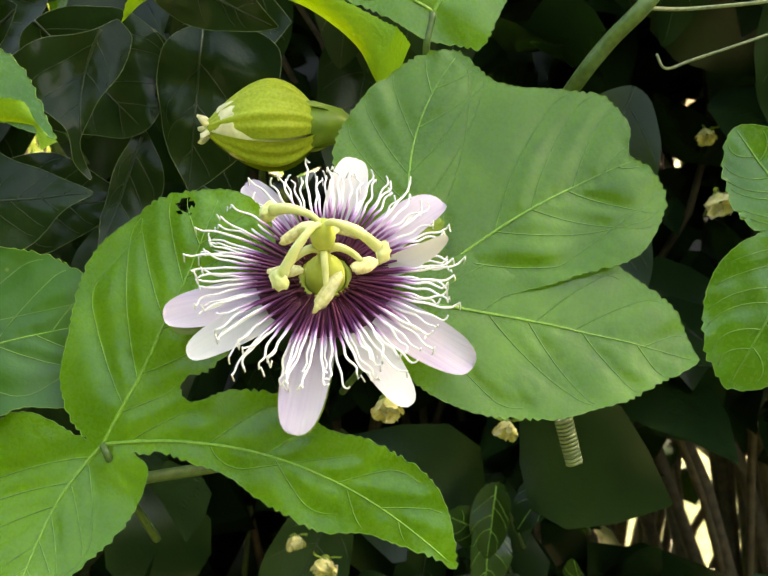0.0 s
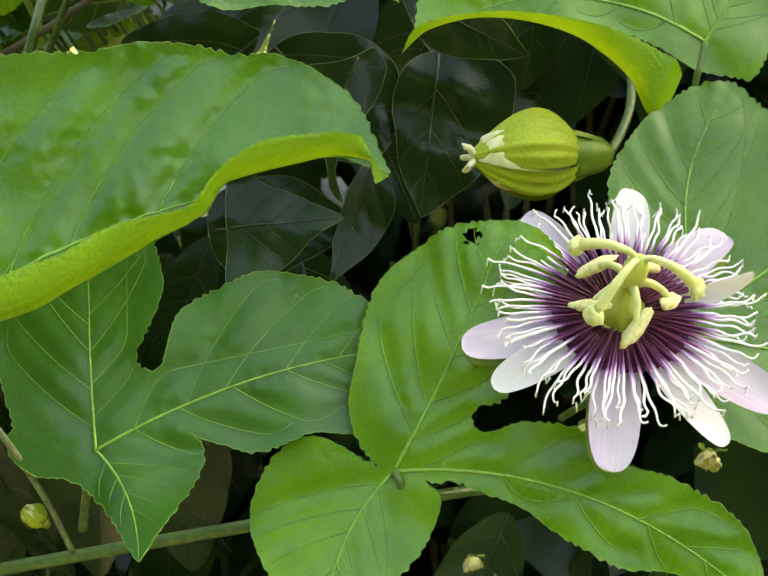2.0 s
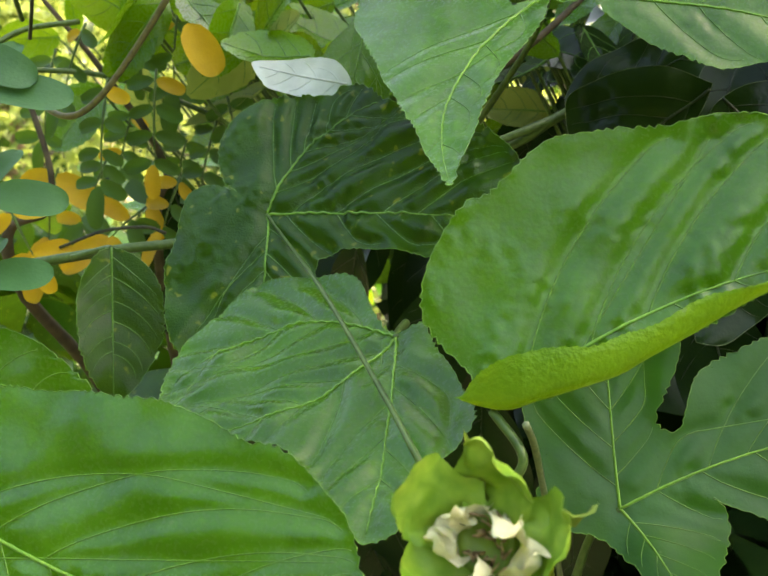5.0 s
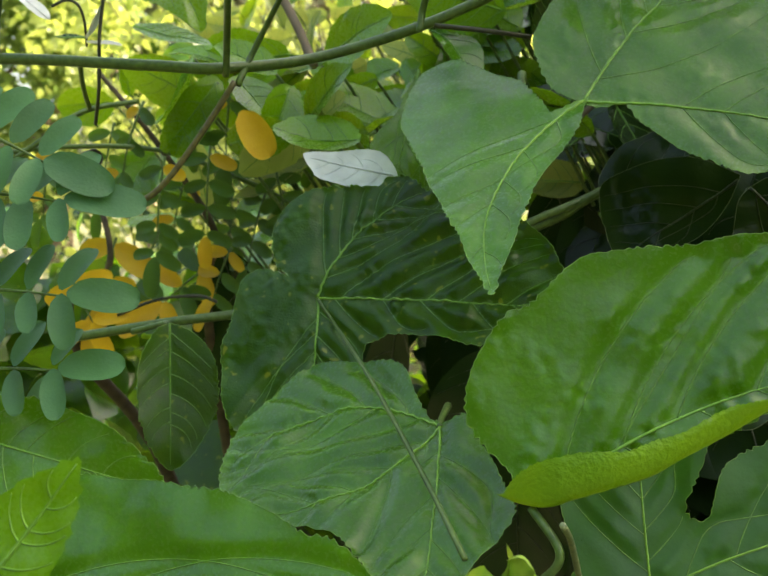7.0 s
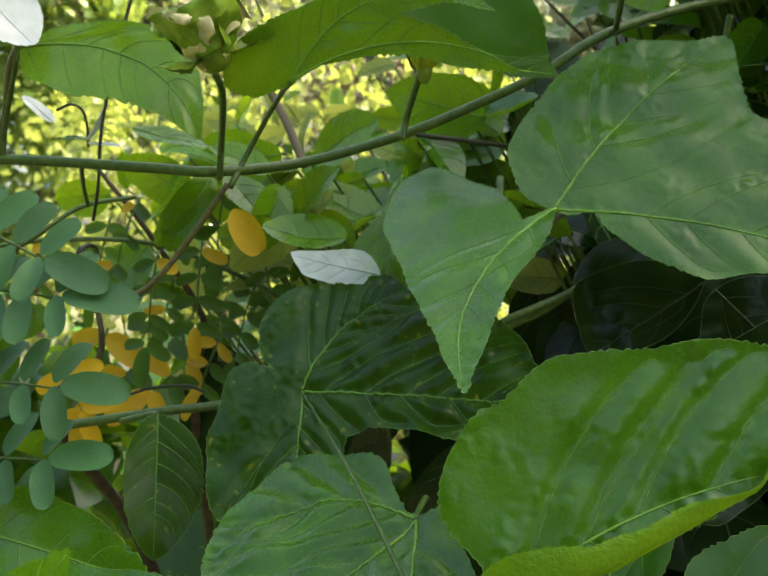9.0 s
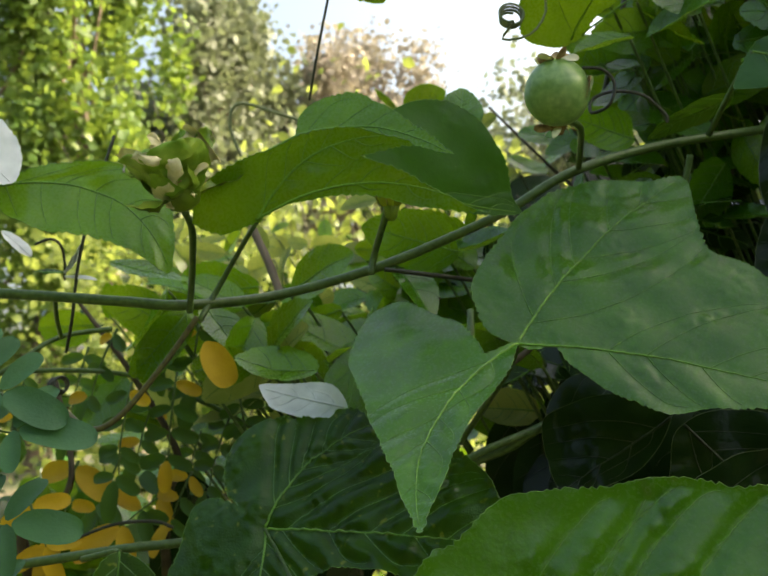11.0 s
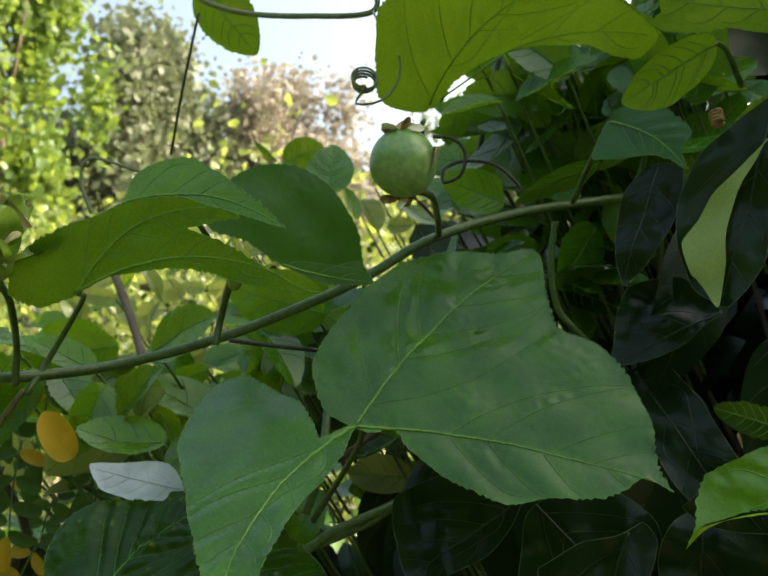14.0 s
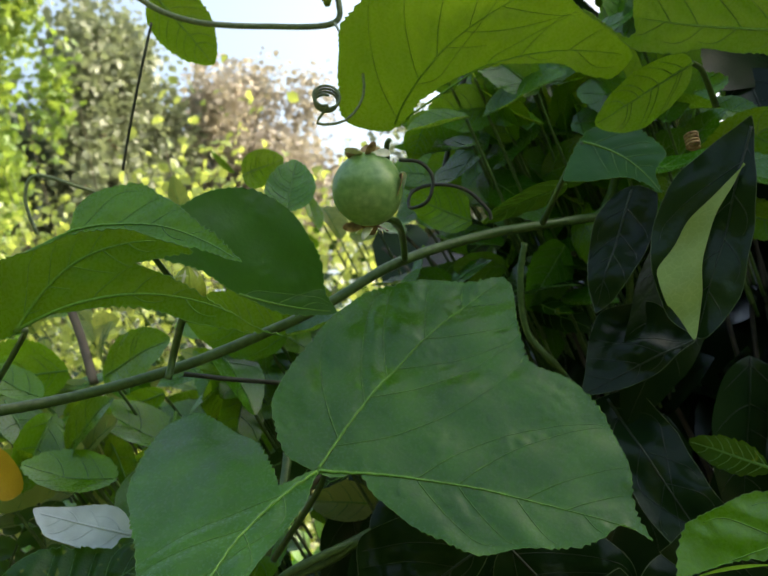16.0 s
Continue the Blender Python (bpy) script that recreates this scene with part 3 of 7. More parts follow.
def strap(length, width, rise, curl, m=0.55, full=1.0, rows=14, cols=6, twist=0.0, thick=0.0, start=0.0, seed=0):
    """A petal or sepal lying along x: it rises, then curls by curl radians, and its sides cup."""
    p, q = full * m, full * (1 - m)
    top = m ** p * (1 - m) ** q
    verts, faces = [], []
    x, z, ang = start, 0.0, rise
    for i in range(rows + 1):
        u = math.sin(0.5 * math.pi * i / rows) ** 1.15
        w = width * max(0.16 * (1 - u) ** 2, (max(u, 1e-4) ** p * max(1 - u, 1e-4) ** q / top))
        for j in range(cols + 1):
            s = 2 * j / cols - 1
            wav = 0.05 * width * math.sin(9 * u + 3 * s + seed)
            yy, zz = s * w, 0.22 * w * s * s + wav
            c, sn = math.cos(twist * u), math.sin(twist * u)
            yy, zz = yy * c - zz * sn, yy * sn + zz * c
            verts.append((x - zz * math.sin(ang), yy, z + zz * math.cos(ang)))
        ang += curl / rows
        step = math.sin(0.5 * math.pi * (i + 1) / rows) ** 1.15 - u if i < rows else 0
        x, z = x + length * step * math.cos(ang), z + length * step * math.sin(ang)
    n = cols + 1
    for i in range(rows):
        for j in range(cols):
            a = i * n + j
            faces.append((a, a + n, a + n + 1, a + 1))
    return verts, faces


def petal_mat(name, white, tint, glow, scale):
    m, n, l, p = node_mat(name)
    at = n.new("ShaderNodeTexCoord")
    st = n.new("ShaderNodeMapping")
    st.inputs["Scale"].default_value = (25, 1100, 25)
    no = n.new("ShaderNodeTexNoise")
    no.inputs["Scale"].default_value, no.inputs["Detail"].default_value = 1.0, 3
    l.new(at.outputs["Object"], st.inputs["Vector"])
    l.new(st.outputs[0], no.inputs["Vector"])
    bl = n.new("ShaderNodeTexNoise")
    bl.inputs["Scale"].default_value = scale
    l.new(at.outputs["Object"], bl.inputs["Vector"])
    mul = n.new("ShaderNodeMath")
    mul.operation = "MULTIPLY"
    l.new(no.outputs[0], mul.inputs[0])
    l.new(bl.outputs[0], mul.inputs[1])
    ramp = n.new("ShaderNodeValToRGB")
    ramp.color_ramp.elements[0].position, ramp.color_ramp.elements[1].position = 0.12, 0.42
    ramp.color_ramp.elements[0].color, ramp.color_ramp.elements[1].color = (*white, 1), (*tint, 1)
    l.new(mul.outputs[0], ramp.inputs[0])
    l.new(ramp.outputs[0], p.inputs["Base Color"])
    p.inputs["Roughness"].default_value = 0.55
    p.inputs["Specular IOR Level"].default_value = 0.3
    b = n.new("ShaderNodeBump")
    b.inputs["Strength"].default_value, b.inputs["Distance"].default_value = 0.35, 0.0004
    l.new(no.outputs[0], b.inputs["Height"])
    l.new(b.outputs[0], p.inputs["Normal"])
    tr = n.new("ShaderNodeBsdfTranslucent")
    tr.inputs["Color"].default_value = (*glow, 1)
    both = n.new("ShaderNodeMixShader")
    both.inputs[0].default_value = 0.3
    l.new(p.outputs[0], both.inputs[1])
    l.new(tr.outputs[0], both.inputs[2])
    l.new(both.outputs[0], n["Material Output"].inputs["Surface"])
    return m


def radial_mat(name, stops, rough=0.5):
    """Colour by the distance from the flower's axis, as the filaments are banded."""
    m, n, l, p = node_mat(name)
    at = n.new("ShaderNodeTexCoord")
    flat = n.new("ShaderNodeVectorMath")
    flat.operation = "MULTIPLY"
    flat.inputs[1].default_value = (1, 1, 0)
    size = n.new("ShaderNodeVectorMath")
    size.operation = "LENGTH"
    l.new(at.outputs["Object"], flat.inputs[0])
    l.new(flat.outputs[0], size.inputs[0])
    info = n.new("ShaderNodeObjectInfo")
    jit = n.new("ShaderNodeMapRange")
    jit.inputs["To Min"].default_value, jit.inputs["To Max"].default_value = 27.0, 33.0
    l.new(info.outputs["Random"], jit.inputs[0])
    mul = n.new("ShaderNodeMath")
    mul.operation = "MULTIPLY"
    l.new(size.outputs["Value"], mul.inputs[0])
    l.new(jit.outputs[0], mul.inputs[1])
    ramp = n.new("ShaderNodeValToRGB")
    e = ramp.color_ramp.elements
    while len(e) < len(stops):
        e.new(0.5)
    for k, (pos, col) in enumerate(stops):
        e[k].position, e[k].color = pos, (*col, 1)
    l.new(mul.outputs[0], ramp.inputs[0])
    l.new(ramp.outputs[0], p.inputs["Base Color"])
    p.inputs["Roughness"].default_value = rough
    p.inputs["Specular IOR Level"].default_value = 0.35
    return m


PETAL = petal_mat("petal_white", (0.64, 0.66, 0.64), (0.6, 0.58, 0.64), (0.66, 0.64, 0.62), 60.0)
SEPAL = petal_mat("sepal_lilac", (0.64, 0.6, 0.68), (0.52, 0.41, 0.62), (0.6, 0.5, 0.62), 90.0)
CORONA = radial_mat("corona_filament", [(0.0, (0.1, 0.02, 0.03)), (0.26, (0.06, 0.004, 0.022)), (0.43, (0.075, 0.006, 0.05)), (0.5, (0.11, 0.018, 0.11)), (0.57, (0.55, 0.36, 0.62)), (0.63, (0.8, 0.78, 0.8)), (1.0, (0.84, 0.84, 0.82))])
DISC = radial_mat("corona_disc", [(0.0, (0.35, 0.4, 0.1)), (0.2, (0.3, 0.33, 0.07)), (0.24, (0.07, 0.012, 0.02)), (0.42, (0.06, 0.005, 0.035)), (0.5, (0.2, 0.06, 0.26)), (0.56, (0.7, 0.62, 0.74))])
CREAM = plain_mat("style_cream_green", (0.5, 0.54, 0.2), (0.68, 0.7, 0.36), 0.45, 260.0, 0.2, 0.15)
ANTHER = plain_mat("anther_yellow", (0.55, 0.52, 0.22), (0.78, 0.74, 0.42), 0.7, 900.0, 0.6, 0.1)
OVARY = plain_mat("ovary_green", (0.34, 0.42, 0.06), (0.5, 0.56, 0.12), 0.4, 300.0, 0.2, 0.15)
BUD = plain_mat("bud_yellow_green", (0.22, 0.3, 0.016), (0.33, 0.39, 0.035), 0.55, 1100.0, 0.5, 0.1, 0.3)
CALYX = plain_mat("calyx_green", (0.08, 0.15, 0.012), (0.17, 0.25, 0.025), 0.45, 200.0, 0.4)
WILT = plain_mat("wilted_cream", (0.5, 0.48, 0.26), (0.78, 0.75, 0.52), 0.7, 260.0, 0.7, 0.1)
BROWN = plain_mat("dried_brown", (0.14, 0.08, 0.03), (0.42, 0.3, 0.15), 0.8, 500.0, 0.8)
FRUIT = plain_mat("young_fruit_green", (0.13, 0.26, 0.07), (0.24, 0.38, 0.13), 0.32, 420.0, 0.15, 0.2, 0.5)


def oriented(at, axis, toward):
    """A pose at a place with z along axis and x turned as near as it can to toward."""
    z = Vector(axis).normalized()
    x = Vector(toward)
    x = (x - z * x.dot(z)).normalized()
    m = Matrix((x, z.cross(x), z)).transposed().to_4x4()
    m.translation = Vector(at)
    return m


def spun(deg, z=0.0, tilt=0.0):
    return pose(0, 0, z, 0, tilt, deg)


def blob(rx, ry, rz, sides=12, rings=9, bumps=0.0, seed=0):
    prof = []
    for i in range(rings + 1):
        a = math.pi * i / rings
        prof.append((max(math.sin(a), 0.02), -math.cos(a)))
    v, f = lathe(prof, sides)
    out = []
    for x, y, z in v:
        k = 1 + bumps * noise.noise(Vector((x * 2 + seed, y * 2, z * 2)))
        out.append((x * rx * k, y * ry * k, z * rz * k))
    return out, f


def passion_flower(at, axis, toward):
    """Open passion flower: ten straps, a ring of wavy filaments, and the raised centre with its stamens and styles."""
    rng = random.Random(5)
    TURNS = (-4, 34, 62, 103, 134, 175, -140, -112, -70, -51)
    top = thing("passion_flower", at, "open passion flower, white lilac petals with purple-centred fringe", "flower")
    m = oriented(at, axis, toward)
    for k in range(10):
        lilac = k % 2 == 0
        ln = (0.034 if lilac else 0.0325) * rng.uniform(0.96, 1.05)
        far = k == 6
        v, f = strap(ln * (0.9 if far else 1), (0.0055 if lilac else 0.0047) * (0.75 if far else 1), 0.3 if far else 0.26 if k in (4, 5) else 0.12, rng.uniform(-0.5, -0.15), 0.6, 0.85, twist=rng.uniform(-0.35, 0.35), start=0.004, seed=k)
        if k == 3:
            v, f = strap(ln * 0.85, 0.0026, 0.1, 1.0, 0.6, 0.85, twist=1.5, start=0.004, seed=k)
        mesh_part("sepal" if lilac else "petal", v, f, SEPAL if lilac else PETAL, top, "", m @ spun(TURNS[k] + rng.uniform(-1, 1), -0.0022 if lilac else -0.0012))
        if lilac:
            v, f = strap(ln * 0.97, 0.0056, 0.10, -0.3, 0.6, 0.85, start=0.004, seed=k)
            mesh_part("sepal_back", v, f, CALYX, top, "green outer side of a sepal", m @ spun(TURNS[k], -0.0036))
    # filaments: a few shapes, turned about the axis
    shapes = []
    for s in range(14):
        r = random.Random(40 + s)
        path = []
        ln = r.uniform(0.0225, 0.029)
        wav, ph, lean = r.uniform(0.0003, 0.0008), r.uniform(0, 6), r.uniform(-0.1, 0.22)
        side = r.uniform(-0.0035, 0.0035)
        for i in range(36):
            u = i / 35
            g = max(0, u - 0.45) * 1.8
            hook = max(0, u - 0.8) * 5
            path.append((0.0062 + ln * u * (1 - 0.1 * hook * hook), wav * g * math.sin(8 * u * math.pi + ph) + side * g * g,
                         0.0012 + 0.0018 * math.sin(u * 2.4) + lean * 0.012 * g * g + wav * g * math.cos(7 * u * math.pi + ph) + 0.0016 * hook * hook * (1 if r.random() > 0.4 else -1)))
        v, f = tube(path, [0.00038, 0.0004, 0.00034, 0.00028, 0.0002], 5)
        me = bpy.data.meshes.new("filament")
        me.from_pydata([tuple(q) for q in v], [], f)
        me.materials.append(CORONA)
        me.polygons.foreach_set("use_smooth", [True] * len(me.polygons))
        shapes.append(me)
    base = Matrix.Translation(-Vector(at)) @ m
    for k in range(108):
        ob = new("filament", shapes[rng.randrange(14)])
        ob.parent = top
        ob.matrix_basis = base @ pose(0, 0, rng.uniform(-0.0004, 0.0010), 0, rng.uniform(-7, 3), k * 360 / 108 + rng.uniform(-1.2, 1.2))
    prof = [(0.0046, -0.004), (0.0055, 0.0002), (0.0072, 0.0008), (0.010, 0.0012), (0.0157, 0.001), (0.0158, 0.0006), (0.006, -0.005)]
    v, f = lathe(prof, 48, 24, 0.012)
    mesh_part("corona_disc", v, f, DISC, top, "deep purple disc under the fringe", m)
    cuts = []
    for k in range(60):
        a = 2 * math.pi * k / 60
        r0, r1 = 0.0062, 0.0079 + 0.0006 * math.sin(k * 7)
        cuts.append(tube([(r0 * math.cos(a), r0 * math.sin(a), 0.0005), (r0 * 1.12 * math.cos(a), r0 * 1.12 * math.sin(a), 0.0022), (r1 * math.cos(a), r1 * math.sin(a), 0.0036)], [0.0003, 0.0003, 0.00018], 4))
    v, f = merge(*cuts)
    mesh_part("inner_fringe", v, f, CORONA, top, "short dark inner filaments", m)
    cuts = []
    for k in range(120):
        a = 2 * math.pi * (k + rng.uniform(-0.3, 0.3)) / 120
        r1 = 0.0152 + rng.uniform(-0.0012, 0.0012)
        cuts.append(tube([(q * math.cos(a), q * math.sin(a), z) for q, z in ((0.0068, 0.0016), (0.0105, 0.0026), (r1, 0.0024))], [0.0003, 0.00036, 0.0002], 4))
    v, f = merge(*cuts)
    mesh_part("middle_fringe", v, f, CORONA, top, "dense dark purple middle filaments", m)
    v, f = lathe([(0.0062, -0.001), (0.0066, 0.0004), (0.0060, 0.0013), (0.0050, 0.0008), (0.0046, -0.001)], 30, 15, 0.02)
    mesh_part("nectar_ring", v, f, OVARY, top, "", m)
    core = m @ Matrix.Diagonal((0.92, 0.92, 1.14, 1))
    v, f = lathe([(0.0048, -0.002), (0.005, 0.0008), (0.0049, 0.003), (0.0042, 0.0046), (0.0026, 0.0056), (0.0017, 0.007), (0.0016, 0.0105), (0.002, 0.0118), (0.0008, 0.0122)], 20)
    mesh_part("column", v, f, OVARY, top, "yellow-green swollen column", core)
    v, f = blob(0.0031, 0.0031, 0.0042)
    mesh_part("ovary", v, f, OVARY, top, "", core @ pose(0, 0, 0.0152))
    for k in range(5):
        a = 72 * k + 10
        path = [(0.001, 0, 0.0112), (0.004, 0, 0.0122), (0.0075, 0, 0.0108), (0.0098, 0, 0.0082)]
        st = mesh_part("stamen", *tube(smooth_path(path, 5), [0.0011, 0.0009, 0.0007], 7), CREAM, top, "", core @ spun(a))
        v, f = blob(0.0056, 0.0019, 0.0013, 12, 9, 0.25, k)
        mesh_part("anther", v, f, ANTHER, st, "", core @ spun(a) @ pose(0.0102, 0, 0.0078, 12, 28, 62 if k % 2 else -48))
    for k, (a, up) in enumerate(((-112, 0.002), (-38, -0.001), (80, 0.0005))):
        path = [(0.0006, 0, 0.0186), (0.003, 0, 0.0198), (0.0085, 0, 0.0182 + up * 0.5), (0.0135, 0, 0.0145 + up)]
        st = mesh_part("style", *tube(smooth_path(path, 6), [0.0007, 0.0008, 0.0011, 0.0014], 9), CREAM, top, "", core @ spun(a))
        v, f = blob(0.002, 0.0026, 0.0016, 14, 10, 0.5, k + 3)
        mesh_part("stigma", v, f, CREAM, st, "", core @ spun(a) @ pose(0.0146, 0, 0.0135 + up, 0, 45, 0))
    v, f = lathe([(0.0012, -0.012), (0.0016, -0.0075), (0.004, -0.0055), (0.006, -0.0035), (0.0055, -0.002)], 18)
    mesh_part("receptacle", v, f, CALYX, top, "", m)
    return top


def flower_bud(at, axis, toward, size, label, worn=True):
    """A plump closed bud: five ribbed sepals over a calyx, with the shrivelled tips sticking out."""
    top = thing("flower_bud", at, label, "bud")
    m = oriented(at, axis, toward)
    s = size
    for k in range(5):
        prof = []
        verts, faces = [], []
        for i in range(13):
            u = i / 12
            r = s * 0.40 * (math.sin(math.pi * (0.1 + 0.86 * u) ** 0.9) ** 0.72) * (1 - 0.25 * u * u)
            for j in range(19):
                a = (j / 18 - 0.5) * radians(72)
                bulge = 1 + 0.05 * math.cos(a * 2.2) + 0.09 * math.exp(-(a / 0.1) ** 2) + 0.03 * math.sin(5 * u + k) + 0.022 * math.cos(a * 20) + 0.09 * (a / radians(36)) ** 3
                verts.append((r * bulge * math.cos(a), r * bulge * math.sin(a), s * (0.02 + 0.98 * u)))
        for i in range(12):
            for j in range(18):
                q = i * 19 + j
                faces.append((q, q + 1, q + 20, q + 19))
        mesh_part("sepal", verts, faces, BUD, top, "", m @ spun(72 * k))
    v, f = blob(s * 0.33, s * 0.33, s * 0.46, 16, 10, 0.1)
    mesh_part("inner_petals", v, f, WILT, top, "pale petals between the sepals", m @ pose(0, 0, s * 0.5))
    v, f = lathe([(s * 0.09, -s * 0.36), (s * 0.16, -s * 0.27), (s * 0.2, -s * 0.12), (s * 0.235, s * 0.05), (s * 0.15, s * 0.1)], 18, 5, 0.05)
    mesh_part("calyx", v, f, CALYX, top, "", m)
    for k in range(3):
        v, f = strap(s * 0.5, s * 0.24, 0.75, 0.55, 0.5, 0.9, 12, 6, start=s * 0.06, seed=k)
        mesh_part("bract", v, f, CALYX, top, "small toothed green bract", m @ spun(120 * k + 30, -s * 0.24, -20))
    if worn:
        for k in range(5):
            v, f = blob(s * 0.035, s * 0.03, s * 0.08, 8, 6, 0.5, k)
            mesh_part("wilted_tip", v, f, WILT, top, "", m @ spun(72 * k + 20) @ pose(s * 0.09, 0, s * 1.02, 0, 24 + 9 * k, 0))
    return top


SPENT = plain_mat("spent_sepal", (0.13, 0.27, 0.02), (0.26, 0.4, 0.05), 0.45, 260.0, 0.2, 0.15)


def wilted_flower(at, axis, toward, size, label, open_by=1.0, seed=0, tone=None):
    """A spent flower: twisted green sepals about a shrivelled cream middle."""
    rng = random.Random(seed)
    top = thing("wilted_flower", at, label, "flower")
    m = oriented(at, axis, toward)
    s = size
    def crumpled(v, amp, k):
        out = []
        for x, y, z in v:
            q = Vector((x / s * 5 + 3 * k, y / s * 5, z / s * 5))
            out.append(Vector((x, y, z)) + s * amp * noise.noise_vector(q) + s * amp * 0.4 * noise.noise_vector(q * 2.7))
        return out
    for k in range(5):
        turn = 72 * k + rng.uniform(-9, 9)
        v, f = strap(s * rng.uniform(0.56, 0.64), s * 0.27, 0.3 * open_by + 1.2 * (1 - open_by), rng.uniform(0.9, 1.3) * open_by, 0.55, 0.7, 22, 12, twist=rng.uniform(-0.45, 0.45), start=s * 0.1, seed=k)
        mesh_part("sepal", crumpled(v, 0.075, k), f, tone or SPENT, top, "curled yellow-green sepal", m @ spun(turn))
        v, f = strap(s * (rng.uniform(0.38, 0.47) * open_by + 0.75 * (1 - open_by)), s * 0.12, 0.7 * open_by + 1.3 * (1 - open_by), rng.uniform(0.9, 2.0) * open_by - 0.7 * (1 - open_by), 0.5, 0.8, 20, 10, twist=rng.uniform(-1.6, 1.6), start=s * 0.12, seed=k + 9)
        mesh_part("petal", crumpled(v, 0.16, k + 11), f, WILT, top, "shrivelled cream petal", m @ spun(turn + 36))
        if k % 2 == 0:
            v, f = strap(s * 0.5, s * 0.08, 0.3, rng.uniform(-0.6, 0.4), 0.4, 1.0, 12, 5, twist=rng.uniform(-2, 2), start=s * 0.2, seed=k)
            mesh_part("bract", crumpled(v, 0.1, k + 5), f, CALYX, top, "", m @ spun(turn + 20))
    v, f = lathe([(s * 0.05, -s * 0.12), (s * 0.13, -s * 0.08), (s * 0.19, s * 0.06), (s * 0.17, s * 0.16), (s * 0.12, s * 0.1)], 16, 5, 0.06)
    mesh_part("calyx", v, f, CALYX, top, "", m)
    cuts = []
    for k in range(26):
        a = rng.uniform(0, 6.28)
        r = rng.uniform(0.05, 0.2) * s
        cuts.append(tube([(r * 0.5 * math.cos(a), r * 0.5 * math.sin(a), s * 0.04), (r * math.cos(a), r * math.sin(a), s * 0.14), (r * rng.uniform(0.4, 1.5) * math.cos(a + 0.6), r * rng.uniform(0.4, 1.5) * math.sin(a + 0.6), s * rng.uniform(0.16, 0.26))], [s * 0.012, s * 0.01, s * 0.006], 4))
    v, f = merge(*cuts)
    mesh_part("dried_fringe", v, f, BROWN, top, "dried brown fringe", m)
    return top


def passion_fruit(at, axis, toward, radius):
    top = thing("passion_fruit", at, "small unripe green passion fruit with dried flower remains", "fruit")
    m = oriented(at, axis, toward)
    v, f = blob(radius, radius, radius * 1.04, 32, 22, 0.02)
    mesh_part("rind", v, f, FRUIT, top, "", m)
    rng = random.Random(3)
    for end, count in ((1, 7), (-1, 6)):
        for k in range(count):
            v, f = strap(radius * rng.uniform(0.35, 0.75), radius * 0.16, 0.2, rng.uniform(-0.6, 1.6), 0.5, 1.0, 8, 4, twist=rng.uniform(-2, 2), start=radius * 0.1, seed=k)
            mesh_part("dried_petal", v, f, WILT if k % 2 else BROWN, top, "", m @ pose(0, 0, end * radius * 0.98, 0 if end > 0 else 180, 0, k * 360 / count + rng.uniform(-20, 20)))
    for k, turn in enumerate((70, 100, 255, 285, 180)):
        v, f = strap(radius * rng.uniform(0.9, 1.3), radius * 0.3, 0.5, rng.uniform(0.3, 1.1), 0.5, 0.8, 12, 6, twist=rng.uniform(-0.8, 0.8), start=radius * 0.12, seed=k + 20)
        mesh_part("dried_bract", v, f, WILT if k % 2 else BROWN, top, "", m @ pose(0, 0, -radius * 0.8, 0, -38, 0) if turn == 180 else m @ pose(0, 0, radius * rng.uniform(-0.9, -0.6), 0, 0, turn) @ pose(radius * 0.6, 0, 0, 0, -32, 0))
    v, f = lathe([(radius * 0.12, -radius * 1.3), (radius * 0.2, -radius * 1.15), (radius * 0.3, -radius * 0.97), (radius * 0.1, -radius * 0.9)], 12)
    mesh_part("calyx", v, f, BROWN, top, "", m)
    return top


GAPS = (((0.174, 0.5, 1.127), (0.52, 1.5, 0.68), 0.036), ((0.215, 0.5, 1.10), (0.64, 1.5, 0.6), 0.03), ((0.185, 0.5, 1.31), (0.55, 1.5, 1.23), 0.007), ((0.165, 0.5, 1.345), (0.5, 1.5, 1.33), 0.006),
        ((0.02, 0.5, 1.17), (0.06, 1.5, 0.81), 0.02), ((0.17, 0.5, 1.2), (0.52, 1.5, 0.9), 0.015), ((-0.16, 0.5, 1.42), (-0.36, 1.5, 1.55), 0.02), ((-0.1, 0.5, 1.1), (-0.26, 1.5, 0.62), 0.025),
        ((0.18, 0.505, 1.333), (0.541, 1.514, 1.299), 0.007),
        ((0.198, 0.5, 1.307), (0.594, 1.501, 1.222), 0.009),
        ((0.167, 0.468, 1.127), (0.5, 1.405, 0.682), 0.008),
        ((0.139, 0.47, 1.138), (0.417, 1.411, 0.714), 0.01),
        ((0.125, 0.478, 1.179), (0.376, 1.433, 0.836), 0.009),
        ((0.205, 0.473, 1.154), (0.615, 1.42, 0.763), 0.008),
        ((-0.018, 0.48, 1.192), (-0.053, 1.44, 0.877), 0.008),
        ((0.191, 0.515, 1.39), (0.574, 1.544, 1.47), 0.006),
        ((0.092, 0.469, 1.13), (0.277, 1.407, 0.69), 0.007),
        ((0.183, 0.479, 1.19), (0.549, 1.438, 0.869), 0.006))


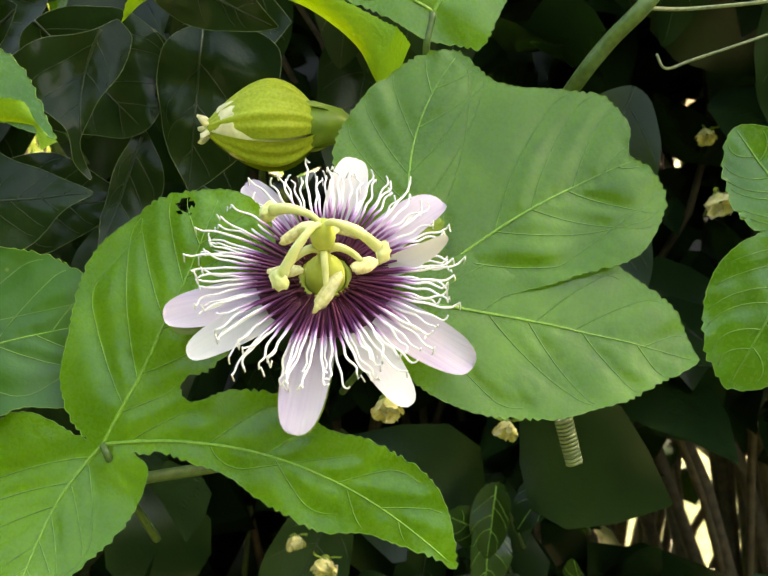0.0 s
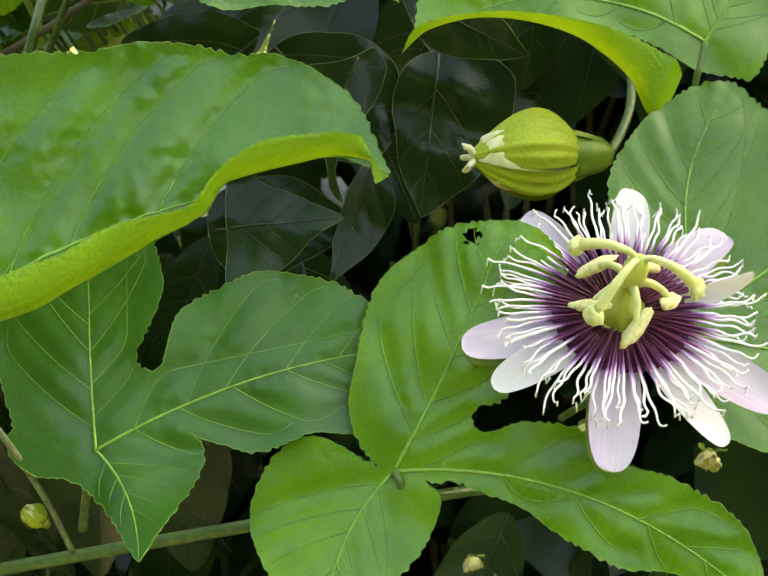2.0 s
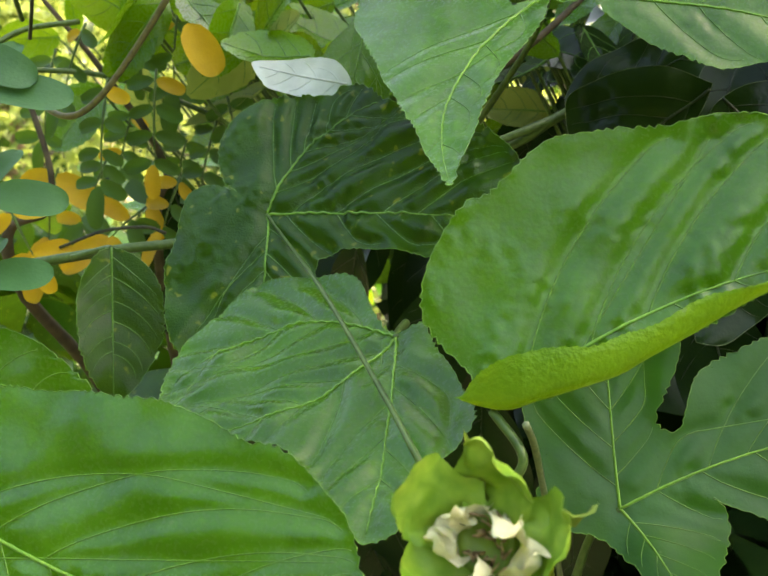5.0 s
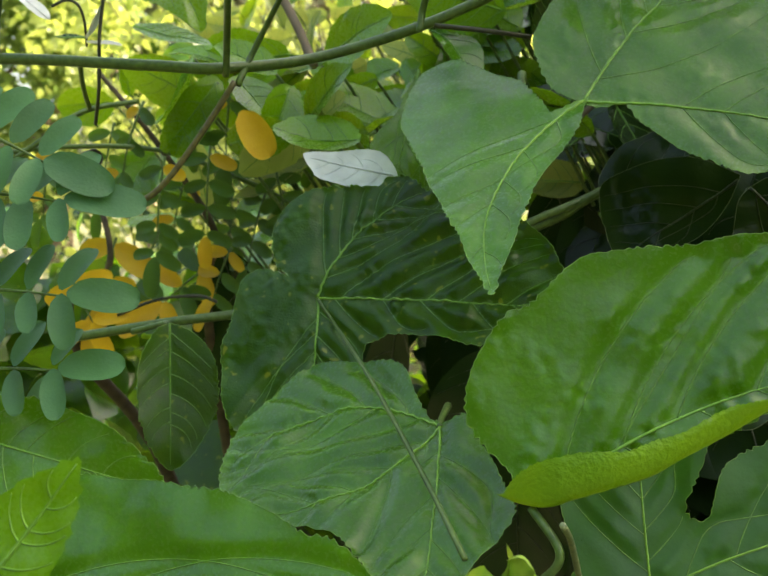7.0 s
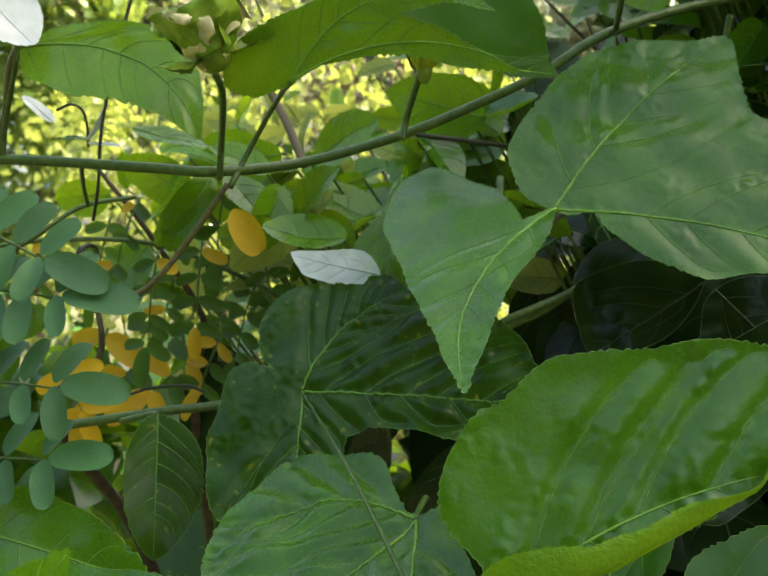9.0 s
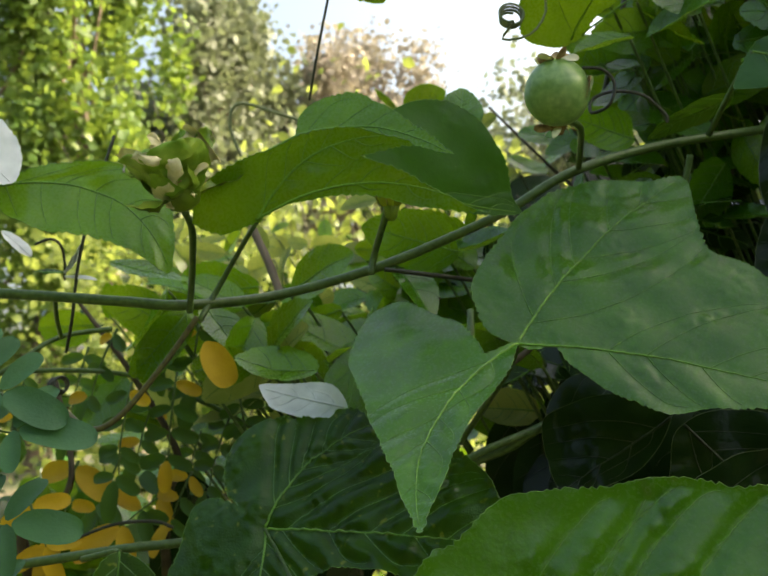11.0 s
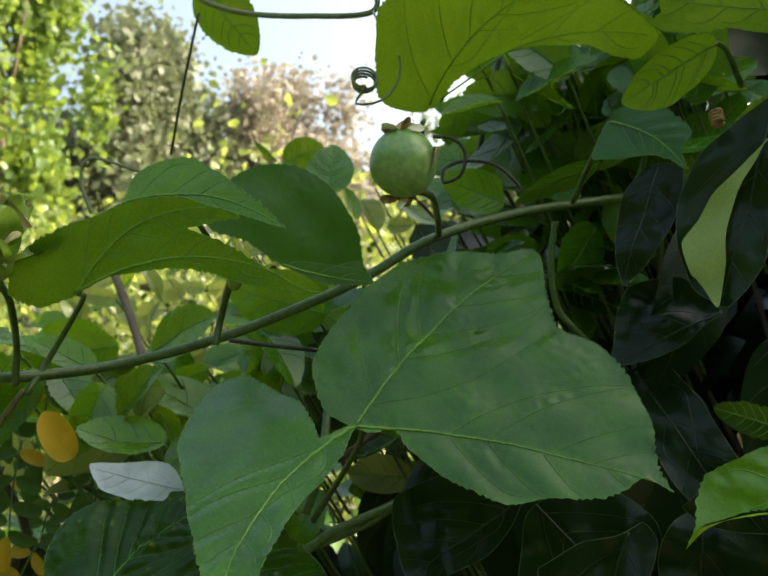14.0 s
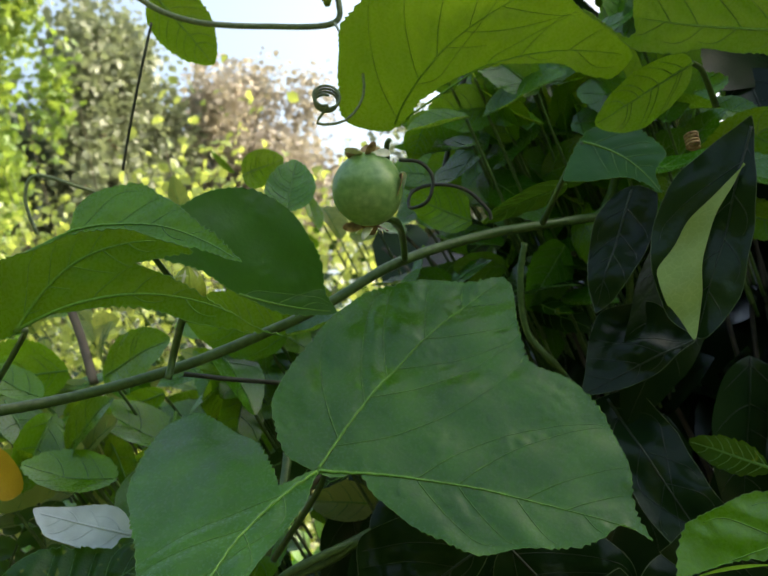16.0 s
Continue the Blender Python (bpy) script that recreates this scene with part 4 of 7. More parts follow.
def clear_of_gaps(p, spare=0.0):
    """Which points lie outside the thin places of the hedge."""
    p = np.atleast_2d(np.asarray(p, float))
    ok = np.ones(len(p), bool)
    for a, b, r in GAPS:
        a, b = np.array(a), np.array(b)
        d = (b - a) / np.linalg.norm(b - a)
        s = ((p - a) @ d).clip(-0.3, 1.6)
        ok &= np.linalg.norm(p - a - s[:, None] * d, axis=1) > r + spare
    return ok


def leaf_cloud(name, count, place, size, mat, parent=None, label="", seed=0, droop=0.5, slim=0.42, kind=""):
    """Many small folded leaves as one mesh. place: function of a random generator and a count that gives their points."""
    g = np.random.default_rng(seed)
    c = place(g, count)
    if mat is DARK:
        c = c[clear_of_gaps(c, 0.3 * size)]
    count = len(c)
    a = g.normal(size=(count, 3))
    a[:, 2] -= droop
    a /= np.linalg.norm(a, axis=1)[:, None]
    n = g.normal(size=(count, 3)) * 0.7 + np.array([0, -0.35, 0.8])
    n -= a * (n * a).sum(1)[:, None]
    n /= np.linalg.norm(n, axis=1)[:, None] + 1e-9
    b = np.cross(n, a)
    ln = size * g.uniform(0.6, 1.3, count)[:, None]
    w = ln * slim * g.uniform(0.8, 1.2, count)[:, None]
    h = ln * 0.12
    rows = [(0.0, 0.0, 0.0), (0.14, 0.5, 0.5), (0.34, 0.92, 1.0), (0.58, 0.9, 0.8), (0.8, 0.52, 0.2), (1.0, 0.0, -0.9), (0.8, -0.52, 0.2), (0.58, -0.9, 0.8), (0.34, -0.92, 1.0), (0.14, -0.5, 0.5), (0.3, 0.0, 0.35), (0.65, 0.0, 0.1)]
    pts = np.stack([c + a * ln * x + b * w * y + n * h * z for x, y, z in rows], 1).reshape(-1, 3)
    k = np.arange(count)[:, None] * 12
    tri = np.array([(0, 10, 1), (1, 10, 2), (2, 10, 11), (2, 11, 3), (3, 11, 4), (4, 11, 5), (5, 11, 6), (6, 11, 7), (7, 11, 8), (8, 11, 10), (8, 10, 9), (9, 10, 0)])
    faces = (k[:, :, None] + tri[None]).reshape(-1, 3)
    o = c.mean(0)
    me = bpy.data.meshes.new(name)
    me.vertices.add(len(pts))
    me.vertices.foreach_set("co", (pts - o).ravel())
    me.loops.add(faces.size)
    me.loops.foreach_set("vertex_index", faces.ravel().astype(np.int32))
    me.polygons.add(len(faces))
    me.polygons.foreach_set("loop_start", np.arange(0, faces.size, 3, dtype=np.int32))
    me.update(calc_edges=True)
    me.materials.append(mat)
    me.polygons.foreach_set("use_smooth", [True] * len(faces))
    ob = new(name, me)
    if parent is not None:
        ob.parent = parent
        o = o - np.array(parent.location)
    ob.location = o
    if label:
        ob["label"] = label
    if kind:
        ob["kind"] = kind
    return ob


def box_of(x0, x1, y0, y1, z0, z1, clump=0.0, clumps=40):
    """Points spread over a box, gathered into clumps."""
    def place(g, count):
        p = g.uniform((x0, y0, z0), (x1, y1, z1), (count, 3))
        if clump:
            c = g.uniform((x0, y0, z0), (x1, y1, z1), (clumps, 3))
            p = c[g.integers(0, clumps, count)] + g.normal(size=(count, 3)) * clump
        return p
    return place


# ---- ground and far garden ----
def ground_mat():
    m, n, l, p = node_mat("garden_ground")
    at = n.new("ShaderNodeTexCoord")
    a = n.new("ShaderNodeTexNoise")
    a.inputs["Scale"].default_value, a.inputs["Detail"].default_value = 0.6, 8
    b = n.new("ShaderNodeTexNoise")
    b.inputs["Scale"].default_value, b.inputs["Detail"].default_value = 14.0, 8
    for x in (a, b):
        l.new(at.outputs["Object"], x.inputs["Vector"])
    ramp = n.new("ShaderNodeValToRGB")
    ramp.color_ramp.elements[0].position, ramp.color_ramp.elements[1].position = 0.35, 0.65
    ramp.color_ramp.elements[0].color, ramp.color_ramp.elements[1].color = (0.05, 0.085, 0.02, 1), (0.16, 0.13, 0.08, 1)
    mix = n.new("ShaderNodeMixRGB")
    mix.blend_type, mix.inputs[0].default_value = "OVERLAY", 0.7
    l.new(a.outputs[0], ramp.inputs[0])
    l.new(ramp.outputs[0], mix.inputs[1])
    l.new(b.outputs[0], mix.inputs[2])
    l.new(mix.outputs[0], p.inputs["Base Color"])
    p.inputs["Roughness"].default_value = 0.95
    bump = n.new("ShaderNodeBump")
    bump.inputs["Distance"].default_value = 0.03
    l.new(b.outputs[0], bump.inputs["Height"])
    l.new(bump.outputs[0], p.inputs["Normal"])
    return m


def ground_height(x, y):
    far = math.hypot(x, y)
    return 0.05 * noise.noise(Vector((x * 0.4, y * 0.4, 0))) * min(1, far / 4) + 0.6 * noise.noise(Vector((x * 0.02, y * 0.02, 5))) * min(1, far / 60)


ticks = sorted({round(math.copysign(abs(k) ** 2.6 * 0.012, k), 3) for k in range(-62, 63)})
verts = [(x, y, ground_height(x, y)) for y in ticks for x in ticks]
nn = len(ticks)
faces = [(j * nn + i, j * nn + i + 1, (j + 1) * nn + i + 1, (j + 1) * nn + i) for j in range(nn - 1) for i in range(nn - 1)]
tagged(mesh_part("ground", verts, faces, ground_mat()), "grassy brown garden soil under the plants", "ground", kind="structure")


def tree(at, height, crown_at, crown, count, size, mat, label, seed, trunk_r=0.16, lean=(0, 0), tight=0.16):
    """A tree: tapered trunk, forking limbs and a ragged crown of clumped leaves."""
    rng = random.Random(seed)
    x, y, z0 = at
    top = thing("tree", at, label, "tree", "garden trees")
    trunk = [(x, y, z0 - 0.2), (x + lean[0] * 0.4 + 0.1, y, z0 + height * 0.3), (x + lean[0] * 0.8, y + 0.1, z0 + height * 0.6), (x + lean[0], y + lean[1], z0 + height * 0.9)]
    rod("trunk", trunk, [trunk_r * 1.3, trunk_r, trunk_r * 0.7, trunk_r * 0.25], BARK, top, sides=10)
    g = np.random.default_rng(seed)
    cx = np.array([x + lean[0], y + lean[1], z0 + crown_at])
    centres = []
    for k in range(46):
        d = g.normal(size=3)
        d /= np.linalg.norm(d)
        centres.append(cx + d * np.array(crown) * g.uniform(0.45, 1.05))
    centres = np.array(centres)
    for k in range(0, 46, 3):
        s = np.array(trunk[2]) + (np.array(trunk[3]) - np.array(trunk[2])) * rng.random()
        mid = (s + centres[k]) / 2 + np.array([0, 0, -0.1 * crown[2]])
        rod("limb", [s, mid, centres[k]], [trunk_r * 0.35, trunk_r * 0.2, trunk_r * 0.06], BARK, top, "", 6, 4)

    def place(gg, n):
        spread = np.array(crown) * tight
        return centres[gg.integers(0, len(centres), n)] + gg.normal(size=(n, 3)) * spread
    leaf_cloud("crown", count, place, size, mat, top, "", seed, 0.3, 0.5)
    return top


def shrub(name, at, label, rows, mat, seed, twigs=14, category="shrub", reach=0.6, height=1.0):
    """A bush: forking twigs from its foot and leaves in clumps. rows: (count, size, place) of each layer of leaves."""
    rng = random.Random(seed)
    top = thing(name, at, label, category)
    for k in range(twigs):
        a = rng.uniform(0, 6.28)
        r = reach * rng.uniform(0.3, 1)
        e = (at[0] + r * math.cos(a), at[1] + r * 0.7 * math.sin(a), at[2] + height * rng.uniform(0.6, 1.0))
        mid = (at[0] + 0.35 * r * math.cos(a + 0.4), at[1] + 0.3 * r * math.sin(a + 0.4), at[2] + height * 0.45)
        rod("branch", [(at[0], at[1], at[2] - 0.05), mid, e], [0.012, 0.007, 0.002], TWIG, top, "", 6, 5)
    for k, (count, size, place, mm) in enumerate(rows):
        leaf_cloud("foliage", count, place, size, mm, top, "", seed + k, 0.4, 0.42, "stuff")
    return top


tree((-6.75, 9.6, 0), 9.0, 5.4, (1.5, 2.0, 3.9), 14000, 0.12, CANOPY, "leafy sunlit garden tree with a pale trunk", 11, 0.13, (-1.7, 0), 0.1)
tree((-9.6, 16, 0), 9.8, 6.9, (1.7, 2.4, 2.9), 26000, 0.16, CANOPY_FAR, "broad grey-green tree in the distance", 12, 0.3)
tree((-8.1, 20, 0), 10.0, 7.5, (2.3, 2.5, 2.8), 20000, 0.15, CANOPY_BROWN, "thin brownish grey tree in the distance", 13, 0.25)
tree((-15, 17, 0), 9, 5.0, (4.2, 4, 4.0), 10000, 0.2, CANOPY, "dense green tree in the distance", 14, 0.3)
tree((-3.4, 24, 0), 10, 7.2, (3.4, 3, 3.2), 9000, 0.2, CANOPY_FAR, "low grey-green tree in the distance", 15, 0.25)
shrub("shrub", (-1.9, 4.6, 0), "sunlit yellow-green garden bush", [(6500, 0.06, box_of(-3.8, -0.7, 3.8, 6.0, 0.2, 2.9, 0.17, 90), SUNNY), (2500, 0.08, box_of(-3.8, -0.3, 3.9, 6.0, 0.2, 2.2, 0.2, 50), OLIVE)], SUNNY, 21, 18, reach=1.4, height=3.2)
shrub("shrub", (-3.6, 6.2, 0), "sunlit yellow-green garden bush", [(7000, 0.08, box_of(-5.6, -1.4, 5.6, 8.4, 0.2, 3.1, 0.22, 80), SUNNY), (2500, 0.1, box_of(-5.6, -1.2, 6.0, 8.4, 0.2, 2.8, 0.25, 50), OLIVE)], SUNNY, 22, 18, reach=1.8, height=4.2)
shrub("shrub", (-0.75, 1.75, 0), "low shaded green bush behind the vine", [(4200, 0.05, box_of(-1.6, -0.1, 0.9, 2.4, 0.2, 1.2, 0.08, 120), MATURE)], MATURE, 23, 22, reach=0.7, height=1.15)
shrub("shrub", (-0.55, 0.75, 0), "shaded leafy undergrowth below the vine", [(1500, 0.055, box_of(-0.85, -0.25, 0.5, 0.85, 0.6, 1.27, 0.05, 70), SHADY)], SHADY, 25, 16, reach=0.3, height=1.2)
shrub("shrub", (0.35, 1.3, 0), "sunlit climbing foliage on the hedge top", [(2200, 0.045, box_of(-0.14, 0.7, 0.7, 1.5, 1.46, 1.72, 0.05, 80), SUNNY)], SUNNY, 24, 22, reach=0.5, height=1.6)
# added unseen trees round the camera, to block low sky and shape leaf reflections
for k, (x, y) in enumerate(((-4.5, -4.4), (-0.4, -5.6), (3.8, -4.6), (7.0, 0.5), (-8.0, 0.0), (6.2, -2.2), (1.7, -5.8), (-2.6, -5.6), (-6.6, -2.4))):
    tall = (1.25, 1.0, 0.5, 1.0, 1.2, 0.9, 0.5, 1.1, 0.9)[k]
    tree((x, y, 0), 4.1 * tall, 2.1 * tall, (2.3, 1.8, 1.85 * tall), 5500, 0.25, CANOPY, "added unseen tree that blocks the low sky", 51 + k, 0.2)

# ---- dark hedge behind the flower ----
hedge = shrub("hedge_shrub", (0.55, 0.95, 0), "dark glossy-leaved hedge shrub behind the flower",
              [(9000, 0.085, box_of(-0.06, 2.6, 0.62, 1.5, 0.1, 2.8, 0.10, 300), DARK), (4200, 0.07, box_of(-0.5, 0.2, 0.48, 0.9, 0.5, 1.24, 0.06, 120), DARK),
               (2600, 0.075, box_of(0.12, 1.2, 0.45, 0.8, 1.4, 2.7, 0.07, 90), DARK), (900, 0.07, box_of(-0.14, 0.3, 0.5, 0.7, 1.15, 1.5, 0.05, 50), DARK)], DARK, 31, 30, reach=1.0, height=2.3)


PALE_GREEN = leaf_mat("leaf_underside_pale", (0.2, 0.3, 0.06), (0.3, 0.4, 0.1), 0.45, 0.25, (0.4, 0.5, 0.1))


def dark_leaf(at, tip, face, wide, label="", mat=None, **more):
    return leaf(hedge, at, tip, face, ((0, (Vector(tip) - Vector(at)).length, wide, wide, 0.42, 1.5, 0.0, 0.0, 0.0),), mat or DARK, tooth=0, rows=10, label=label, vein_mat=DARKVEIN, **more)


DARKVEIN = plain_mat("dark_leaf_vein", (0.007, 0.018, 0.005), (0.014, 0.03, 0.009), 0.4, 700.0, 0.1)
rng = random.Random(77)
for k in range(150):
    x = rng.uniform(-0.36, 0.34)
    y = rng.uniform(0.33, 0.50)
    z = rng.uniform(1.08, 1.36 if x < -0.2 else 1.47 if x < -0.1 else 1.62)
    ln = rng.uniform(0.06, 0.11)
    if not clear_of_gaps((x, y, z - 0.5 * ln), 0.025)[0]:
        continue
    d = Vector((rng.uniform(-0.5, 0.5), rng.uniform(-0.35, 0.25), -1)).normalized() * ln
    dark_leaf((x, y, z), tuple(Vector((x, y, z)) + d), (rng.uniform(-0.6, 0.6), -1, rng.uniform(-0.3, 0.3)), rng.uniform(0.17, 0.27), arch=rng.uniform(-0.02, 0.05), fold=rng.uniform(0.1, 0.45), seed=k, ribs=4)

# large glossy leaves of the hedge
HEDGE_RIM = plain_mat("hedge_leaf_rim", (0.05, 0.08, 0.03), (0.09, 0.13, 0.05), 0.4, 700.0, 0.1)
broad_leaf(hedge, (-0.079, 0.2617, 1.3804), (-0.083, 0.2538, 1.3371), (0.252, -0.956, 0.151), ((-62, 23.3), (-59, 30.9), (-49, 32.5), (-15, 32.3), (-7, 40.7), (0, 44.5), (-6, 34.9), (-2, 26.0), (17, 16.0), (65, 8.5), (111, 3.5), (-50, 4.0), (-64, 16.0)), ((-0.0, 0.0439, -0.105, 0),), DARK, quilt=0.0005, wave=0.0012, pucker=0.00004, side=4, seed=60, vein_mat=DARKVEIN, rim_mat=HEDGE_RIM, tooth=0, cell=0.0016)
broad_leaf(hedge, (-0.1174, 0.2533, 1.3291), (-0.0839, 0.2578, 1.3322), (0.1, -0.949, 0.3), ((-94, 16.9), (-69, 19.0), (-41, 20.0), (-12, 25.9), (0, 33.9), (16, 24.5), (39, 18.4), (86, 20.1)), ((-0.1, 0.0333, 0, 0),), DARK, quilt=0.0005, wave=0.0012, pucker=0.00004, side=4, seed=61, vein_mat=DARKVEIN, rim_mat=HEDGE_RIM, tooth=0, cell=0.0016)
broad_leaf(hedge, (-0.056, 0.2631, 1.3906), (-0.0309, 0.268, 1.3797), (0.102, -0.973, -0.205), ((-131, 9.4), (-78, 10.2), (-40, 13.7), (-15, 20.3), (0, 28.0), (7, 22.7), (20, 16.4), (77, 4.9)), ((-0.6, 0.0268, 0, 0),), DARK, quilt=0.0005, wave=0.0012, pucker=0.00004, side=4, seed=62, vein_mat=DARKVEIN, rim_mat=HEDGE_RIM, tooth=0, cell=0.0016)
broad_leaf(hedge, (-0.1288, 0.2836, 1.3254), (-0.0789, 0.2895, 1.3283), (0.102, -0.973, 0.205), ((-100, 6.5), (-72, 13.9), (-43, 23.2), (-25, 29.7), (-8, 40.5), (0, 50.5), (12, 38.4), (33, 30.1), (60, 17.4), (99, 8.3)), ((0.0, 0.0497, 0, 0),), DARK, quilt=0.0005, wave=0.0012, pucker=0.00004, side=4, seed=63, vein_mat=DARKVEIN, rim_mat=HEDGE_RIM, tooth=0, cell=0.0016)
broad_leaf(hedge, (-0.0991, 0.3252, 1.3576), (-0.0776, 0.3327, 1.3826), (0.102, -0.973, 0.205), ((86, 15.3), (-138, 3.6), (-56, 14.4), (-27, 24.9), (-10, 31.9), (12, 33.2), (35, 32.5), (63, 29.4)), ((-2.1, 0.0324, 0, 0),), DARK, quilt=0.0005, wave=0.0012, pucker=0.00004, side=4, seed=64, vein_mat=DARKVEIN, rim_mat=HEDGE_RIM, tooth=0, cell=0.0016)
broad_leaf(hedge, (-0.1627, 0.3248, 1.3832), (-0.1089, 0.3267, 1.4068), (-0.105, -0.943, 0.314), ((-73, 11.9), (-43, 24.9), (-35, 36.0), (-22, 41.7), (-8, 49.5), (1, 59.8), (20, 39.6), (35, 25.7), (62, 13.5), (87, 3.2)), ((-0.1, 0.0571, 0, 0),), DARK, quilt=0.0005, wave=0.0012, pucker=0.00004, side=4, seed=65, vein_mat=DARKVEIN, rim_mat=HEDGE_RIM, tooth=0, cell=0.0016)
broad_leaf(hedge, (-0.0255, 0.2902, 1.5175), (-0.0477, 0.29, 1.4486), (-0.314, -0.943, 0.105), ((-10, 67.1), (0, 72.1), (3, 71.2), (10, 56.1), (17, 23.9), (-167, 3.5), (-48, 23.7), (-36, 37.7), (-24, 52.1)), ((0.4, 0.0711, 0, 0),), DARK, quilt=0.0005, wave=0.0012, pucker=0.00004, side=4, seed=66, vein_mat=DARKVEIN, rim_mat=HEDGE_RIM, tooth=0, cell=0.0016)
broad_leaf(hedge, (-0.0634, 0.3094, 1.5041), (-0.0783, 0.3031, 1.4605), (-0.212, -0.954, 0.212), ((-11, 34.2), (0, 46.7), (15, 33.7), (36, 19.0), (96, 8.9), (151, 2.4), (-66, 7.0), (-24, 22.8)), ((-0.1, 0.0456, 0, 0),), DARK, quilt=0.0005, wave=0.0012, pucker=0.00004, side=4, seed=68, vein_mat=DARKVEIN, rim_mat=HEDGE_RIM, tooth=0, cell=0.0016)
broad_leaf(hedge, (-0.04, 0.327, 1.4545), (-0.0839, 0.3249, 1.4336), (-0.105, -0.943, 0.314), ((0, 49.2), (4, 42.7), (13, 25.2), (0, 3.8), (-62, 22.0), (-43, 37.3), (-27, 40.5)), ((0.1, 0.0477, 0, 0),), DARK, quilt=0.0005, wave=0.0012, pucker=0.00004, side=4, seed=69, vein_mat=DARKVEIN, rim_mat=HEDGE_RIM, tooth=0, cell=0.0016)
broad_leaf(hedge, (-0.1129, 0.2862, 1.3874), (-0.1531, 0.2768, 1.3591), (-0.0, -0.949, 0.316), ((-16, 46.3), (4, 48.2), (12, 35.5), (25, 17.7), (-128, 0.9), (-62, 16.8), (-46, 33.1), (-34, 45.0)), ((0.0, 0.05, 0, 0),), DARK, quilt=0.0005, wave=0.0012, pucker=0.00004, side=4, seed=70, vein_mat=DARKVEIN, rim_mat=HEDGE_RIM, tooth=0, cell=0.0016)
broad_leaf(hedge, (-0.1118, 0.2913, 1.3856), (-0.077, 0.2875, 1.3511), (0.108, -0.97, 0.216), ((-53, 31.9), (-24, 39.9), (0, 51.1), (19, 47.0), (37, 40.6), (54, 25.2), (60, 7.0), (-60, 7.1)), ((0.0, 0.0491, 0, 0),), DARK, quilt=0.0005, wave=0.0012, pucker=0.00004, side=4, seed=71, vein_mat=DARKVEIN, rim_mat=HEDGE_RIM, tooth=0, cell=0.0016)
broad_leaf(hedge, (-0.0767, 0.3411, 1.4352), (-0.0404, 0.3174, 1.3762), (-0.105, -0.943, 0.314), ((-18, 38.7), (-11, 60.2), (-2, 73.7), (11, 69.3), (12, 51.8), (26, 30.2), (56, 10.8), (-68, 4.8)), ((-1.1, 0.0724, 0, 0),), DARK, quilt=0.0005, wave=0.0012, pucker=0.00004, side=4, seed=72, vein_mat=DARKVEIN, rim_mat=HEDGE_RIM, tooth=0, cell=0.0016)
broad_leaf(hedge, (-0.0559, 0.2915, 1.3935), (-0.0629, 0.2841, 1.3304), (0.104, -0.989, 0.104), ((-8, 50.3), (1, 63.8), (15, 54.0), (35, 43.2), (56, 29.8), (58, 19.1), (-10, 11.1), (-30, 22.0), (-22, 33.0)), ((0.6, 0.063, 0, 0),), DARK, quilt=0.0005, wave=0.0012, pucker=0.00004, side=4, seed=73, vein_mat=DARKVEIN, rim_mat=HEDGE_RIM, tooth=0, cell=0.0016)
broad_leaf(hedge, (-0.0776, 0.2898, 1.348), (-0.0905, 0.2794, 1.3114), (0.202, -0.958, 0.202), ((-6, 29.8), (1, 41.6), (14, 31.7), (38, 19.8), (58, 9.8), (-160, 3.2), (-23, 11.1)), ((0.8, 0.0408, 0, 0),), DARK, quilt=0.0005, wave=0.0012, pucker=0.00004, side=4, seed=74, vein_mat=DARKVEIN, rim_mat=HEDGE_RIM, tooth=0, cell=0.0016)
broad_leaf(hedge, (-0.0293, 0.2864, 1.5049), (-0.0486, 0.2823, 1.4478), (-0.398, -0.896, 0.199), ((-11, 53.1), (0, 60.6), (-3, 45.9), (-11, 24.8), (-70, 0.0), (-26, 11.9), (-29, 27.0), (-26, 38.3), (-23, 44.9)), ((-0.3, 0.0598, 0, 0),), PALE_GREEN, quilt=0.0005, wave=0.0012, pucker=0.00004, side=4, seed=67, vein_mat=PALE_GREEN, rim_mat=PALE_GREEN, tooth=0, cell=0.0016, label="turned leaf with a pale green underside")

for k in range(16):
    x = rng.uniform(-0.1, 0.3)
    rod("branch", [(x + 0.1, 0.7, rng.uniform(0.5, 0.9)), (x + rng.uniform(-0.05, 0.05), 0.58, 1.1), (x + rng.uniform(-0.1, 0.1), 0.52, 1.35), (x + rng.uniform(-0.15, 0.15), 0.55, 1.6)], [0.004, 0.0025, 0.001], TWIG, hedge, "", 6, 5)

# ---- passion vine ----
vine = thing("passion_vine", (-0.2, 0.6, 0), "passion fruit vine with large glossy toothed green leaves", "vine")
rod("stem", [(-0.2, 0.6, 0), (-0.15, 0.62, 0.6), (-0.08, 0.55, 1.2), (-0.0592, 0.4099, 1.5225), (-0.0751, 0.366, 1.5095), (-0.1156, 0.3363, 1.4983), (-0.1483, 0.3094, 1.4831), (-0.1722, 0.2986, 1.4672), (-0.1929, 0.2918, 1.4568), (-0.2223, 0.2801, 1.4437), (-0.2572, 0.2664, 1.4332), (-0.2773, 0.235, 1.4268), (-0.3014, 0.2282, 1.4285), (-0.3547, 0.2138, 1.4323), (-0.4185, 0.2061, 1.4336)], 0.0019, STEM, vine, "main vine stem", 10)
